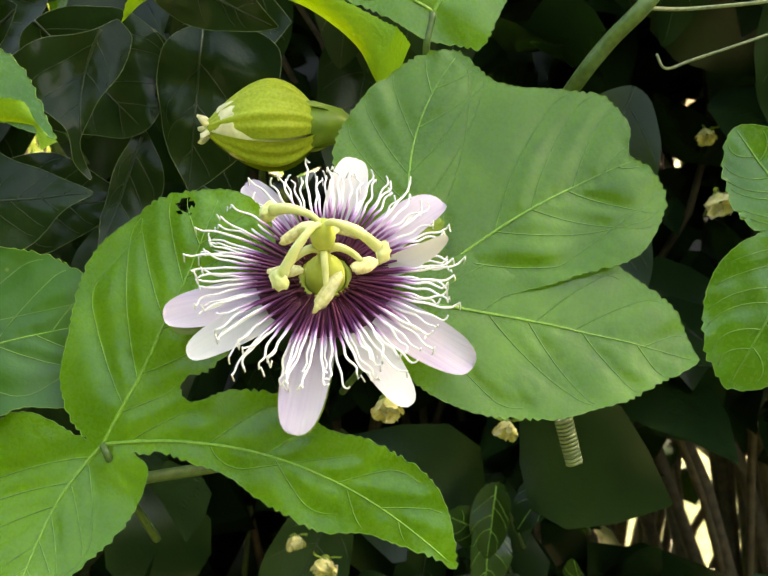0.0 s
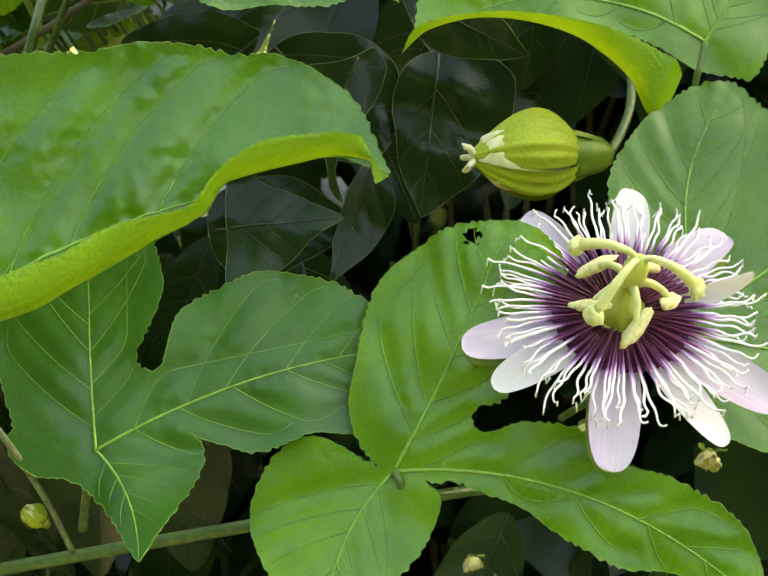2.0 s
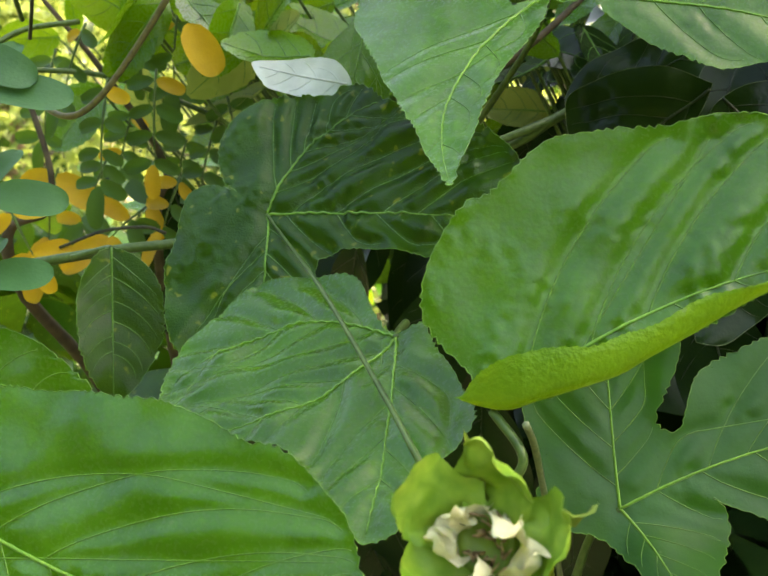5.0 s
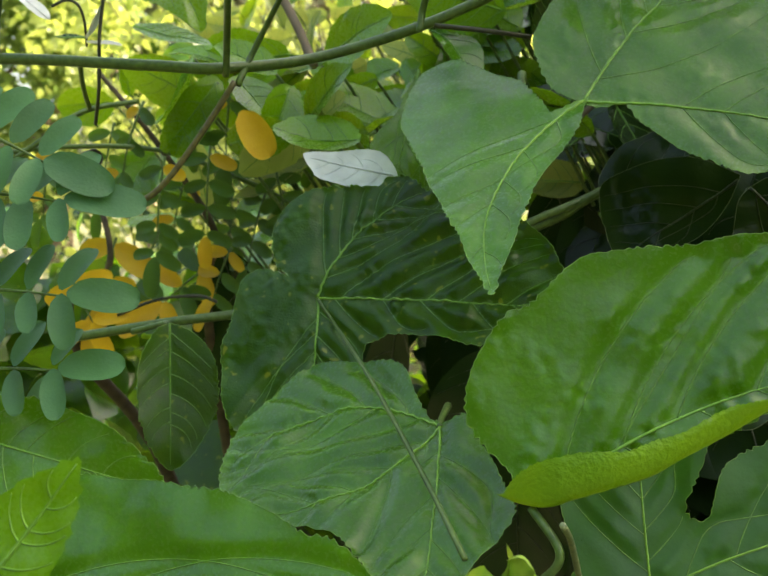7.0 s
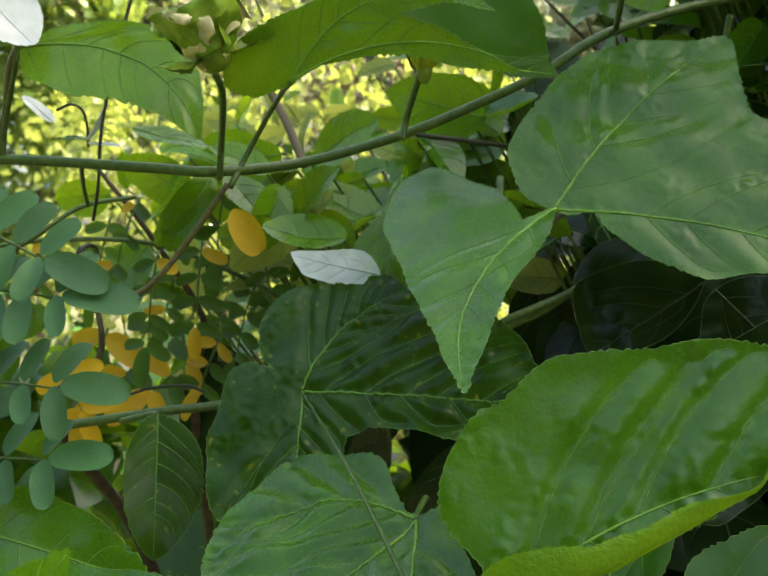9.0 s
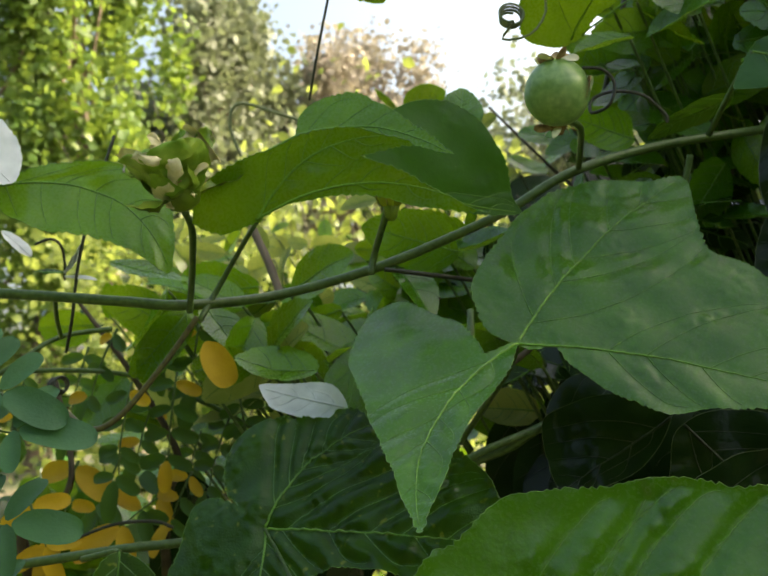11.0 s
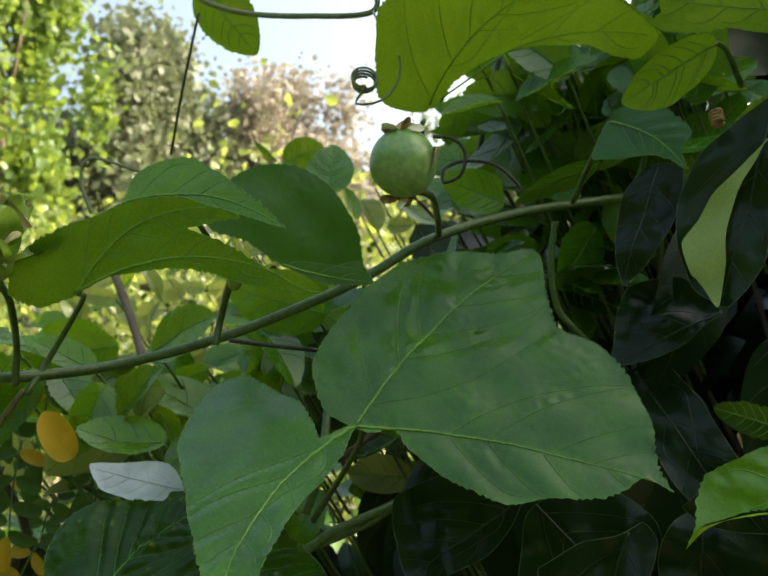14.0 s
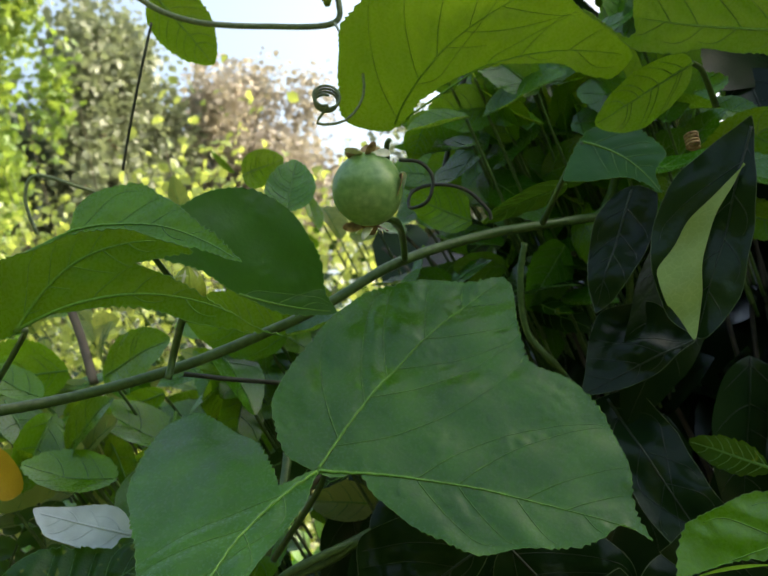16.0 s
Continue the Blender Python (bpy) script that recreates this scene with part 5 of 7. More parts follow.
# the three-lobed leaf beside the flower
broad_leaf(vine, (0.0105, 0.2194, 1.3129), (0.065, 0.2318, 1.3437), (0.024, -0.942, 0.334), ((56, 60.7), (63, 58.4), (72, 53.6), (82, 47.9), (92, 41.7), (101, 34.9), (114, 27.1), (142, 16.0), (-122, 8.0), (-39, 22.2), (-24, 53.7), (-14, 64.1), (-10, 66.1), (-4, 64.7), (1, 62.0), (6, 66.5), (12, 67.5), (17, 66.9), (39, 55.7), (50, 61.9)), ((-1.9, 0.0703, 0.045, 0), (50.1, 0.0614, 0.138, 0)), BRIGHT, side=5, quilt=0.0008, seed=1, stalk=[(-0.0005, 0.2303, 1.3026), (-0.0034, 0.2528, 1.2863), (-0.0139, 0.2894, 1.2635)], label="three-lobed bright green leaf behind the flower")
broad_leaf(vine, (0.0019, 0.2151, 1.3094), (0.0785, 0.2161, 1.2933), (0.1, -0.902, 0.421), ((-93, 7.6), (-75, 14.7), (-64, 21.3), (-47, 32.4), (-29, 46.1), (-14, 60.9), (-8, 67.8), (0, 78.2), (8, 72.9), (14, 66.5), (26, 52.2), (32, 40.5), (39, 28.4), (70, 7.3)), ((0.0, 0.0782, 0.018, 0),), BRIGHT, side=5, quilt=0.0006, seed=50, name="leaf_lobe")
# the leaf under the flower
broad_leaf(vine, (-0.0648, 0.196, 1.2788), (-0.0403, 0.2139, 1.3363), (-0.12, -0.932, 0.341), ((97, 3.9), (89, 18.0), (94, 23.8), (104, 27.5), (116, 31.7), (127, 35.2), (139, 36.4), (153, 36.1), (-177, 36.9), (-168, 32.3), (-132, 18.0), (-96, 12.6), (-81, 7.6), (-83, 10.0), (-76, 15.0), (-81, 30.9), (-87, 43.5), (-88, 54.0), (-85, 65.4), (-85, 76.0), (-86, 85.4), (-79, 81.6), (-75, 77.8), (-71, 71.2), (-67, 62.8), (-64, 53.3), (-53, 43.0), (-46, 33.4), (-44, 24.6), (-39, 22.1), (-31, 22.9), (-30, 25.6), (-33, 30.0), (-30, 43.3), (-23, 54.3), (-16, 63.0), (-9, 66.3), (-1, 65.4), (7, 61.7), (14, 56.9), (30, 43.7), (41, 29.6), (56, 19.5), (77, 10.6)), ((-1.4, 0.0643, -0.02, 0), (-85.8, 0.0854, 0.115, 0), (-178.0, 0.037, -0.112, 0.012)), BRIGHT, side=5, quilt=0.0007, seed=2, stalk=[(-0.063, 0.195, 1.2753), (-0.0662, 0.2172, 1.2575), (-0.0663, 0.2433, 1.2328)], hole=(0.0585, 0.005, 0.0019))
broad_leaf(vine, (-0.1323, 0.1875, 1.2847), (-0.1379, 0.2025, 1.3311), (0.226, -0.919, 0.323), ((82, 19.3), (94, 17.3), (111, 13.8), (133, 8.7), (167, 8.7), (-155, 25.4), (-105, 24.2), (-92, 23.8), (-84, 20.9), (-96, 33.6), (-94, 40.5), (-90, 50.0), (-90, 64.3), (-77, 72.5), (-68, 73.3), (-61, 69.6), (-56, 65.5), (-48, 58.3), (-42, 50.5), (-33, 35.9), (-41, 23.8), (-38, 21.5), (-30, 21.0), (-25, 23.4), (-25, 40.0), (-21, 45.2), (-15, 51.3), (-9, 52.0), (0, 49.6), (10, 46.5), (21, 41.9), (33, 37.2), (42, 31.2), (55, 24.1), (68, 19.0)), ((0.0, 0.049, 0.012, 0), (-75.4, 0.0725, 0.053, 0), (-154.7, 0.0253, 0.073, 0.022)), BLUISH, side=5, quilt=0.0007, vein_r=0.0002, seed=3, stalk=[(-0.1397, 0.1999, 1.2727), (-0.1447, 0.2069, 1.2562)])
# the large leaf with its lower margin curled over
broad_leaf(vine, (-0.1551, 0.1529, 1.3157), (-0.0656, 0.1811, 1.348), (0.169, -0.926, 0.338), ((133, 2.8), (-8, 3.5), (-2, 26.2), (5, 62.0), (8, 67.4), (8, 72.8), (5, 89.6), (0, 99.4), (10, 99.7), (15, 95.6), (20, 90.8), (22, 86.1), (30, 78.0), (37, 68.3), (56, 56.6), (60, 53.3), (71, 43.2), (77, 41.5), (85, 37.4), (93, 32.8), (105, 24.8), (109, 19.7), (102, 8.8)), ((0.0, 0.0992, 0.087, 0),), MATURE, label="large glossy leaf with its lower margin curled over", cup=0.3, quilt=0.0013, pucker=0.00017, wave=0.0001, side=6, seed=4, under=UNDERSIDE, curl=(((-6.5, 5.2), (-2.1, 1.6), (3.3, -1.0), (9.5, -1.2), (18.7, -1.5), (26.1, -1.5), (32.8, -0.2), (42.8, 1.5), (51.9, 3.4), (58.5, 4.4), (62.4, 5.6), (67.3, 9.2), (72.2, 9.6), (82.3, 8.6), (89.3, 7.6), (96.1, 4.2), (99.3, -0.3)), ((-5.1, 4.2), (-0.9, 7.0), (4.5, 8.1), (14.2, 7.1), (22.4, 4.7), (28.5, 5.0), (34.5, 4.8), (44.1, 6.5), (50.0, 6.1), (56.8, 5.4), (61.2, 6.1), (66.7, 10.1), (75.8, 12.6), (84.4, 11.4), (93.4, 9.1), (96.7, 7.3), (95.7, -1.0)), 0.008), stalk=[(-0.1481, 0.1486, 1.3082), (-0.152, 0.1503, 1.3009), (-0.1598, 0.1574, 1.2935)])
# the lobe that hangs and its two upright sisters
broad_leaf(vine, (-0.1557, 0.2312, 1.4094), (-0.167, 0.167, 1.3594), (-0.03, -0.611, 0.791), ((-48, 10.8), (-113, 24.5), (-115, 45.5), (-114, 55.4), (-105, 60.5), (-94, 57.9), (-82, 55.9), (-70, 53.5), (0, 82.5), (-3, 43.4), (4, 18.2), (168, 2.2)), ((-0.2, 0.0814, -0.154, 0),), MATURE, quilt=0.0008, side=5, seed=5)
broad_leaf(vine, (-0.1572, 0.2361, 1.4095), (-0.107, 0.2783, 1.469), (0.18, -0.868, 0.464), ((-82, 3.3), (-63, 7.6), (-50, 12.0), (-74, 18.0), (-81, 27.5), (-81, 37.6), (-79, 49.2), (-72, 60.1), (-68, 73.3), (-65, 78.2), (-61, 83.2), (-61, 85.9), (-63, 92.1), (-59, 88.6), (-49, 86.7), (-36, 83.8), (-29, 80.3), (-21, 72.7), (-16, 73.5), (-2, 88.3), (1, 88.5), (4, 82.0), (12, 76.5), (20, 70.8), (29, 63.3), (37, 54.5), (59, 34.0), (73, 26.6), (89, 16.3), (102, 8.9)), ((-0.0, 0.088, 0.057, 0), (-61.7, 0.09, 0.042, 0)), MATURE, quilt=0.0006, pucker=0.00015, wave=0.0004, side=5, seed=6, stalk=[(-0.1628, 0.2619, 1.4083), (-0.1704, 0.2766, 1.4003), (-0.1949, 0.306, 1.3764)])
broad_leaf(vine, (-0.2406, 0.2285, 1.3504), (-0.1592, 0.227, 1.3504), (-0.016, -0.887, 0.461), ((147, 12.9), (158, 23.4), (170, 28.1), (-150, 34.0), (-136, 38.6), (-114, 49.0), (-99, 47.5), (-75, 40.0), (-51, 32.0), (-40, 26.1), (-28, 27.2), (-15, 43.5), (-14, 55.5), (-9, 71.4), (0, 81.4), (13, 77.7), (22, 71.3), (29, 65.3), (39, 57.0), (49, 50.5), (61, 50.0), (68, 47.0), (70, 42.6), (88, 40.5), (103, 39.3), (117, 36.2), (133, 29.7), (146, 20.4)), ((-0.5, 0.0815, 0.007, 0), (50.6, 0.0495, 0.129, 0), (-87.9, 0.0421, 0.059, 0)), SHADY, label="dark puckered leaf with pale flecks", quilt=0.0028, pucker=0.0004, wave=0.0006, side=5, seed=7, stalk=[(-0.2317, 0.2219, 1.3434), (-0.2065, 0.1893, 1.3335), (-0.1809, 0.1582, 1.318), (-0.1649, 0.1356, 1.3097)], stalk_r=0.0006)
broad_leaf(vine, (-0.1854, 0.1845, 1.3231), (-0.2466, 0.1778, 1.3086), (-0.149, -0.499, 0.854), ((-52, 6.5), (-66, 29.6), (-59, 37.2), (-43, 53.6), (-38, 57.5), (-30, 59.4), (-22, 59.9), (-16, 62.7), (-7, 64.0), (2, 63.4), (12, 60.1), (26, 50.5), (42, 42.4), (59, 40.4), (83, 56.8), (88, 61.0), (94, 60.4), (96, 53.2), (117, 41.6), (123, 34.8), (-177, 7.7), (-179, 2.7)), ((0.4, 0.0617, -0.228, 0), (27.0, 0.0481, 0.13, 0), (87.9, 0.0602, 0.026, 0)), MATURE, quilt=0.0019, wave=0.0005, side=4, vein_r=0.00022, seed=8, stalk=[(-0.1878, 0.1938, 1.3229), (-0.1934, 0.2181, 1.3206)])
broad_leaf(vine, (-0.2714, 0.124, 1.2964), (-0.1636, 0.1177, 1.2789), (0.032, -0.86, 0.509), ((-42, 8.4), (-25, 30.9), (-16, 55.3), (-11, 76.3), (-6, 97.9), (0, 109.3), (4, 104.8), (7, 99.7), (14, 93.3), (22, 80.0), (24, 72.9), (31, 62.9), (38, 51.8), (77, 26.0), (91, 16.5), (122, 5.5)), ((0.1, 0.1088, -0.047, 0),), MATURE, quilt=0.0013, wave=0.0004, side=7, seed=9)
broad_leaf(vine, (0.013, 0.2449, 1.3811), (-0.0647, 0.2328, 1.3784), (0.149, -0.981, 0.125), ((-4, 73.1), (-7, 62.0), (-9, 49.6), (-6, 20.3), (69, 7.3), (140, 16.2), (-165, 22.3), (-143, 25.8), (-108, 25.9), (-66, 26.3), (-36, 37.0), (-24, 59.8), (-14, 73.6), (-8, 76.3), (-3, 76.6), (0, 78.8)), ((0.0, 0.0786, -0.157, 0), (-124.5, 0.0252, 0, 0)), BRIGHT, seed=10, under=UNDERSIDE, curl=(((78.9, 0.5), (72.9, -4.2), (61.6, -7.0), (49.0, -6.4), (36.5, -2.9), (27.8, 2.3), (20.4, 9.4), (15.8, 18.5), (11.4, 18.6)), ((80.3, 2.0), (76.3, -3.7), (63.5, -6.2), (51.4, -6.5), (34.5, -3.9), (23.6, -0.6), (15.2, 3.8), (10.3, 6.4), (6.7, 8.6)), 0.008), side=5, stalk=[(0.0119, 0.2479, 1.3687), (0.0245, 0.2883, 1.3652)])
broad_leaf(vine, (-0.2302, 0.2007, 1.4477), (-0.1564, 0.2003, 1.4441), (-0.012, -0.993, -0.117), ((-161, 13.9), (-125, 1.5), (25, 10.3), (15, 23.6), (10, 36.3), (1, 60.6), (0, 74.2), (2, 66.6), (19, 46.1), (28, 38.7), (22, 55.2), (38, 43.0), (54, 32.3), (120, 19.9), (143, 21.4), (165, 23.7), (-178, 23.2)), ((0.0, 0.0732, 0.136, 0), (29.4, 0.0481, 0.157, 0)), BRIGHT, seed=11, side=5, stalk=[(-0.2519, 0.235, 1.4516), (-0.2692, 0.2441, 1.4345), (-0.2724, 0.2368, 1.4212)])
broad_leaf(vine, (-0.251, 0.2085, 1.4633), (-0.1692, 0.2079, 1.4642), (-0.01, -0.953, 0.303), ((9, 32.0), (12, 50.8), (0, 82.2), (13, 67.6), (22, 60.8), (31, 54.9), (38, 44.3), (38, 36.2), (28, 29.9), (103, 1.0)), ((0.0, 0.0818, 0.193, 0),), BRIGHT, seed=39)
leaf(vine, (-0.3297, 0.1965, 1.4662), (-0.2728, 0.2175, 1.4364), (0.455, -0.848, 0.271), ((0.0, 0.0676, 0.3, 0.2, 0.45, 1.27, 0.0000, 0, 0.22),), BRIGHT, fold=0.06, quilt=0.0008, seed=40, stalk=[(-0.3349, 0.1999, 1.4605), (-0.3493, 0.2105, 1.443), (-0.3538, 0.2141, 1.4332)])
broad_leaf(vine, (-0.2118, 0.2382, 1.4759), (-0.1624, 0.2736, 1.46), (0.557, -0.824, -0.107), ((-8, 3.8), (-2, 14.7), (-8, 39.1), (-6, 50.3), (0, 62.8), (5, 58.1), (18, 54.3), (25, 51.1), (37, 46.0), (50, 38.5), (62, 29.9), (79, 15.0), (91, 6.4)), ((0.1, 0.0623, -0.065, 0),), BLUISH, seed=12, stalk=[(-0.2138, 0.2682, 1.4666)])
# leaves of the upper canopy
broad_leaf(vine, (-0.1472, 0.2913, 1.5246), (-0.0833, 0.2577, 1.5565), (0.091, -0.588, -0.803), ((4, 9.5), (10, 19.8), (6, 28.4), (0, 37.4), (-7, 47.7), (-14, 59.0), (-18, 65.8), (-24, 72.3), (-27, 79.7), (-23, 87.7), (-18, 86.1), (-5, 79.4), (9, 80.7), (26, 74.4), (43, 62.8), (62, 47.8), (69, 39.4), (97, 21.9), (109, 14.4), (76, 4.9)), ((1.8, 0.081, 0.131, 0), (-22.8, 0.0865, 0.169, 0)), BRIGHT, seed=13, vein_r=0.0002, side=5, stalk=[(-0.1492, 0.2955, 1.522), (-0.154, 0.3248, 1.5102)])
leaf(vine, (-0.0431, 0.285, 1.5395), (-0.0756, 0.28, 1.5194), (0.505, -0.519, -0.689), ((0.0, 0.0385, 0.3, 0.3, 0.45, 1.27, 0.0000, 0, 0),), BRIGHT, fold=0.15, seed=15, tooth=0, stalk=[(-0.0385, 0.2965, 1.5409), (-0.0314, 0.3201, 1.537)])
broad_leaf(vine, (-0.0794, 0.3127, 1.5248), (-0.0535, 0.3056, 1.5012), (-0.069, -0.974, 0.218), ((-43, 17.2), (-5, 22.0), (0, 36.0), (11, 29.1), (27, 29.1), (55, 19.7), (77, 13.0), (104, 4.0), (-86, 7.2), (-73, 17.2)), ((0.2, 0.0352, 0.098, 0),), BLUISH, seed=16, side=5, stalk=[(-0.0873, 0.3201, 1.5134), (-0.0963, 0.3407, 1.5021)])
broad_leaf(vine, (-0.009, 0.2827, 1.5462), (-0.0762, 0.2581, 1.5492), (0.26, -0.779, -0.571), ((8, 59.4), (12, 52.8), (15, 43.3), (16, 32.1), (138, 12.8), (-126, 11.9), (-66, 25.0), (-30, 43.0), (-12, 60.0), (-1, 57.6), (5, 55.4), (7, 57.9), (0, 73.4)), ((-0.2, 0.0717, 0.027, 0),), BRIGHT, seed=17, side=5)
leaf(vine, (-0.0285, 0.2919, 1.4081), (-0.0501, 0.3056, 1.4164), (-0.553, -0.83, -0.068), ((0.0, 0.0270, 0.2, 0.2, 0.45, 1.22, -0.0000, 0, 0),), SHADY, fold=0.1, seed=19)
leaf(vine, (-0.2501, 0.4021, 1.4604), (-0.2621, 0.4364, 1.4276), (0.69, -0.36, -0.628), ((0.0, 0.0490, 0.42, 0.42, 0.4, 1.22, 0.0000, 0, 0),), BRIGHT, fold=0.1, quilt=0.0006, seed=20, stalk=[(-0.2459, 0.3916, 1.4663)])
leaf(vine, (-0.2092, 0.3599, 1.4631), (-0.2532, 0.3458, 1.4761), (0.253, -0.952, -0.174), ((-0.0, 0.0480, 0.3, 0.3, 0.4, 1.22, -0.0000, 0, 0),), BRIGHT, fold=0.1, seed=21)
leaf(vine, (-0.3124, 0.3556, 1.4512), (-0.3618, 0.3436, 1.4456), (0.253, -0.952, -0.174), ((0.0, 0.0511, 0.25, 0.2, 0.4, 1.22, 0.0000, 0, 0),), BRIGHT, fold=0.1, seed=22)
leaf(vine, (-0.2711, 0.3452, 1.6256), (-0.2472, 0.3625, 1.5947), (0.125, -0.904, -0.408), ((-0.0, 0.0427, 0.35, 0.3, 0.4, 1.22, 0.0000, 0, 0),), BRIGHT, fold=0.05, seed=23)
leaf(vine, (-0.2135, 0.3788, 1.4682), (-0.2364, 0.3796, 1.4883), (-0.327, -0.881, -0.341), ((0.0, 0.0305, 0.35, 0.35, 0.4, 1.22, 0.0000, 0, 0),), BRIGHT, fold=0.1, seed=24)
leaf(vine, (-0.2609, 0.4331, 1.5624), (-0.2282, 0.4103, 1.562), (-0.549, -0.783, -0.293), ((-0.0, 0.0398, 0.25, 0.25, 0.4, 1.32, 0.0000, 0, 0),), BRIGHT, fold=0.15, seed=25, tooth=0)
leaf(vine, (-0.2648, 0.4318, 1.5638), (-0.2775, 0.4262, 1.576), (-0.544, -0.387, -0.745), ((-0.0, 0.0185, 0.25, 0.25, 0.4, 1.32, 0.0000, 0, 0),), BRIGHT, fold=0.15, seed=26, tooth=0)
leaf(vine, (-0.2067, 0.3507, 1.5172), (-0.2076, 0.3663, 1.5454), (0.241, -0.846, 0.475), ((0.0, 0.0323, 0.35, 0.35, 0.4, 1.22, 0.0000, 0, 0),), MATURE, fold=0.1, seed=27)
leaf(vine, (-0.1283, 0.3723, 1.5128), (-0.1554, 0.3631, 1.5236), (0.253, -0.952, -0.174), ((0.0, 0.0306, 0.3, 0.35, 0.4, 1.22, 0.0000, 0, 0),), BRIGHT, fold=0.1, seed=28)
leaf(vine, (-0.0863, 0.3505, 1.5208), (-0.1216, 0.354, 1.5075), (0.312, -0.288, -0.905), ((0.0, 0.0379, 0.2, 0.3, 0.4, 1.32, 0.0000, 0, 0),), SHADY, fold=0.15, seed=29)
leaf(vine, (-0.089, 0.4049, 1.5066), (-0.1074, 0.3952, 1.4754), (0.704, -0.679, -0.206), ((-0.0, 0.0375, 0.35, 0.35, 0.4, 1.22, 0.0000, 0, 0),), MATURE, fold=0.1, seed=30)
leaf(vine, (-0.1441, 0.3594, 1.5604), (-0.1525, 0.3611, 1.5388), (0.253, -0.952, -0.174), ((0.0, 0.0233, 0.3, 0.3, 0.4, 1.22, -0.0000, 0, 0),), BRIGHT, fold=0.1, seed=31)
# smaller leaves crowding the garden side and the hedge top
rng = random.Random(91)
for k in range(30):
    at = Vector((rng.uniform(-0.55, -0.3), rng.uniform(0.46, 0.8), 0))
    at.z = 1.335 + 0.1 * (at.y - 0.4) + rng.uniform(-0.05, 0.05)
    turn = rng.uniform(0, 6.28)
    ln = rng.uniform(0.026, 0.042)
    tip = at + Vector((math.cos(turn), math.sin(turn) * 0.8, rng.uniform(-0.25, 0.15))) * ln
    w = rng.uniform(0.3, 0.42)
    leaf(vine, at, tip, (rng.uniform(-0.3, 0.3), -0.5, 1), ((0, ln, w, w, 0.45, 1.2, 0, 0.05, 0),), rng.choice((MATURE, BRIGHT, BLUISH)), fold=0.12, quilt=0.0005, seed=300 + k, rows=9, ribs=4,
         stalk=[at + Vector((0, 0.01, -0.03)), at + Vector((0.01, 0.03, -0.08))], stalk_r=0.0008)
for k in range(56):
    at = Vector((rng.uniform(-0.19, -0.03), rng.uniform(0.43, 0.64), 0))
    at.z = 1.515 + (at.y - 0.4) * 0.55 + (at.x + 0.17) * 0.35 + rng.uniform(-0.02, 0.02)
    turn = rng.uniform(0, 6.28)
    ln = rng.uniform(0.022, 0.036)
    tip = at + Vector((math.cos(turn), math.sin(turn) * 0.4 - 0.2, rng.uniform(-0.7, 0.7))) * ln
    w = rng.uniform(0.3, 0.4)
    leaf(vine, at, tip, (rng.uniform(-0.6, 0.6), -0.8, rng.uniform(0, 0.9)), ((0, ln, w, w, 0.45, 1.2, 0, 0.05, 0),), rng.choice((BRIGHT, BRIGHT, MATURE)), fold=0.15, seed=400 + k, rows=9, ribs=4,
         stalk=[at + Vector((0.005, 0.012, -0.01)), at + Vector((0.02, 0.04, -0.04))], stalk_r=0.0008)
a, b, c = Vector((-0.1362, 0.4362, 1.5542)), Vector((-0.0367, 0.4199, 1.5578)), Vector((-0.1292, 0.457, 1.6231))
for k in range(70):
    at = a + (b - a) * rng.random() + (c - a) * rng.random() + Vector((0, rng.uniform(-0.05, 0.05), 0))
    turn = rng.uniform(0, 6.28)
    ln = rng.uniform(0.02, 0.034)
    tip = at + Vector((math.cos(turn), -0.2, 0.8 * math.sin(turn))) * ln
    w = rng.uniform(0.3, 0.4)
    leaf(vine, at, tip, (rng.uniform(-0.6, 0.6), -0.8, rng.uniform(0, 0.9)), ((0, ln, w, w, 0.45, 1.2, 0, 0.05, 0),), rng.choice((BRIGHT, MATURE, MATURE, BLUISH)), fold=0.15, seed=500 + k, rows=9, ribs=4,
         stalk=[at + Vector((0.005, 0.012, -0.01)), at + Vector((0.02, 0.04, -0.04))], stalk_r=0.0008)
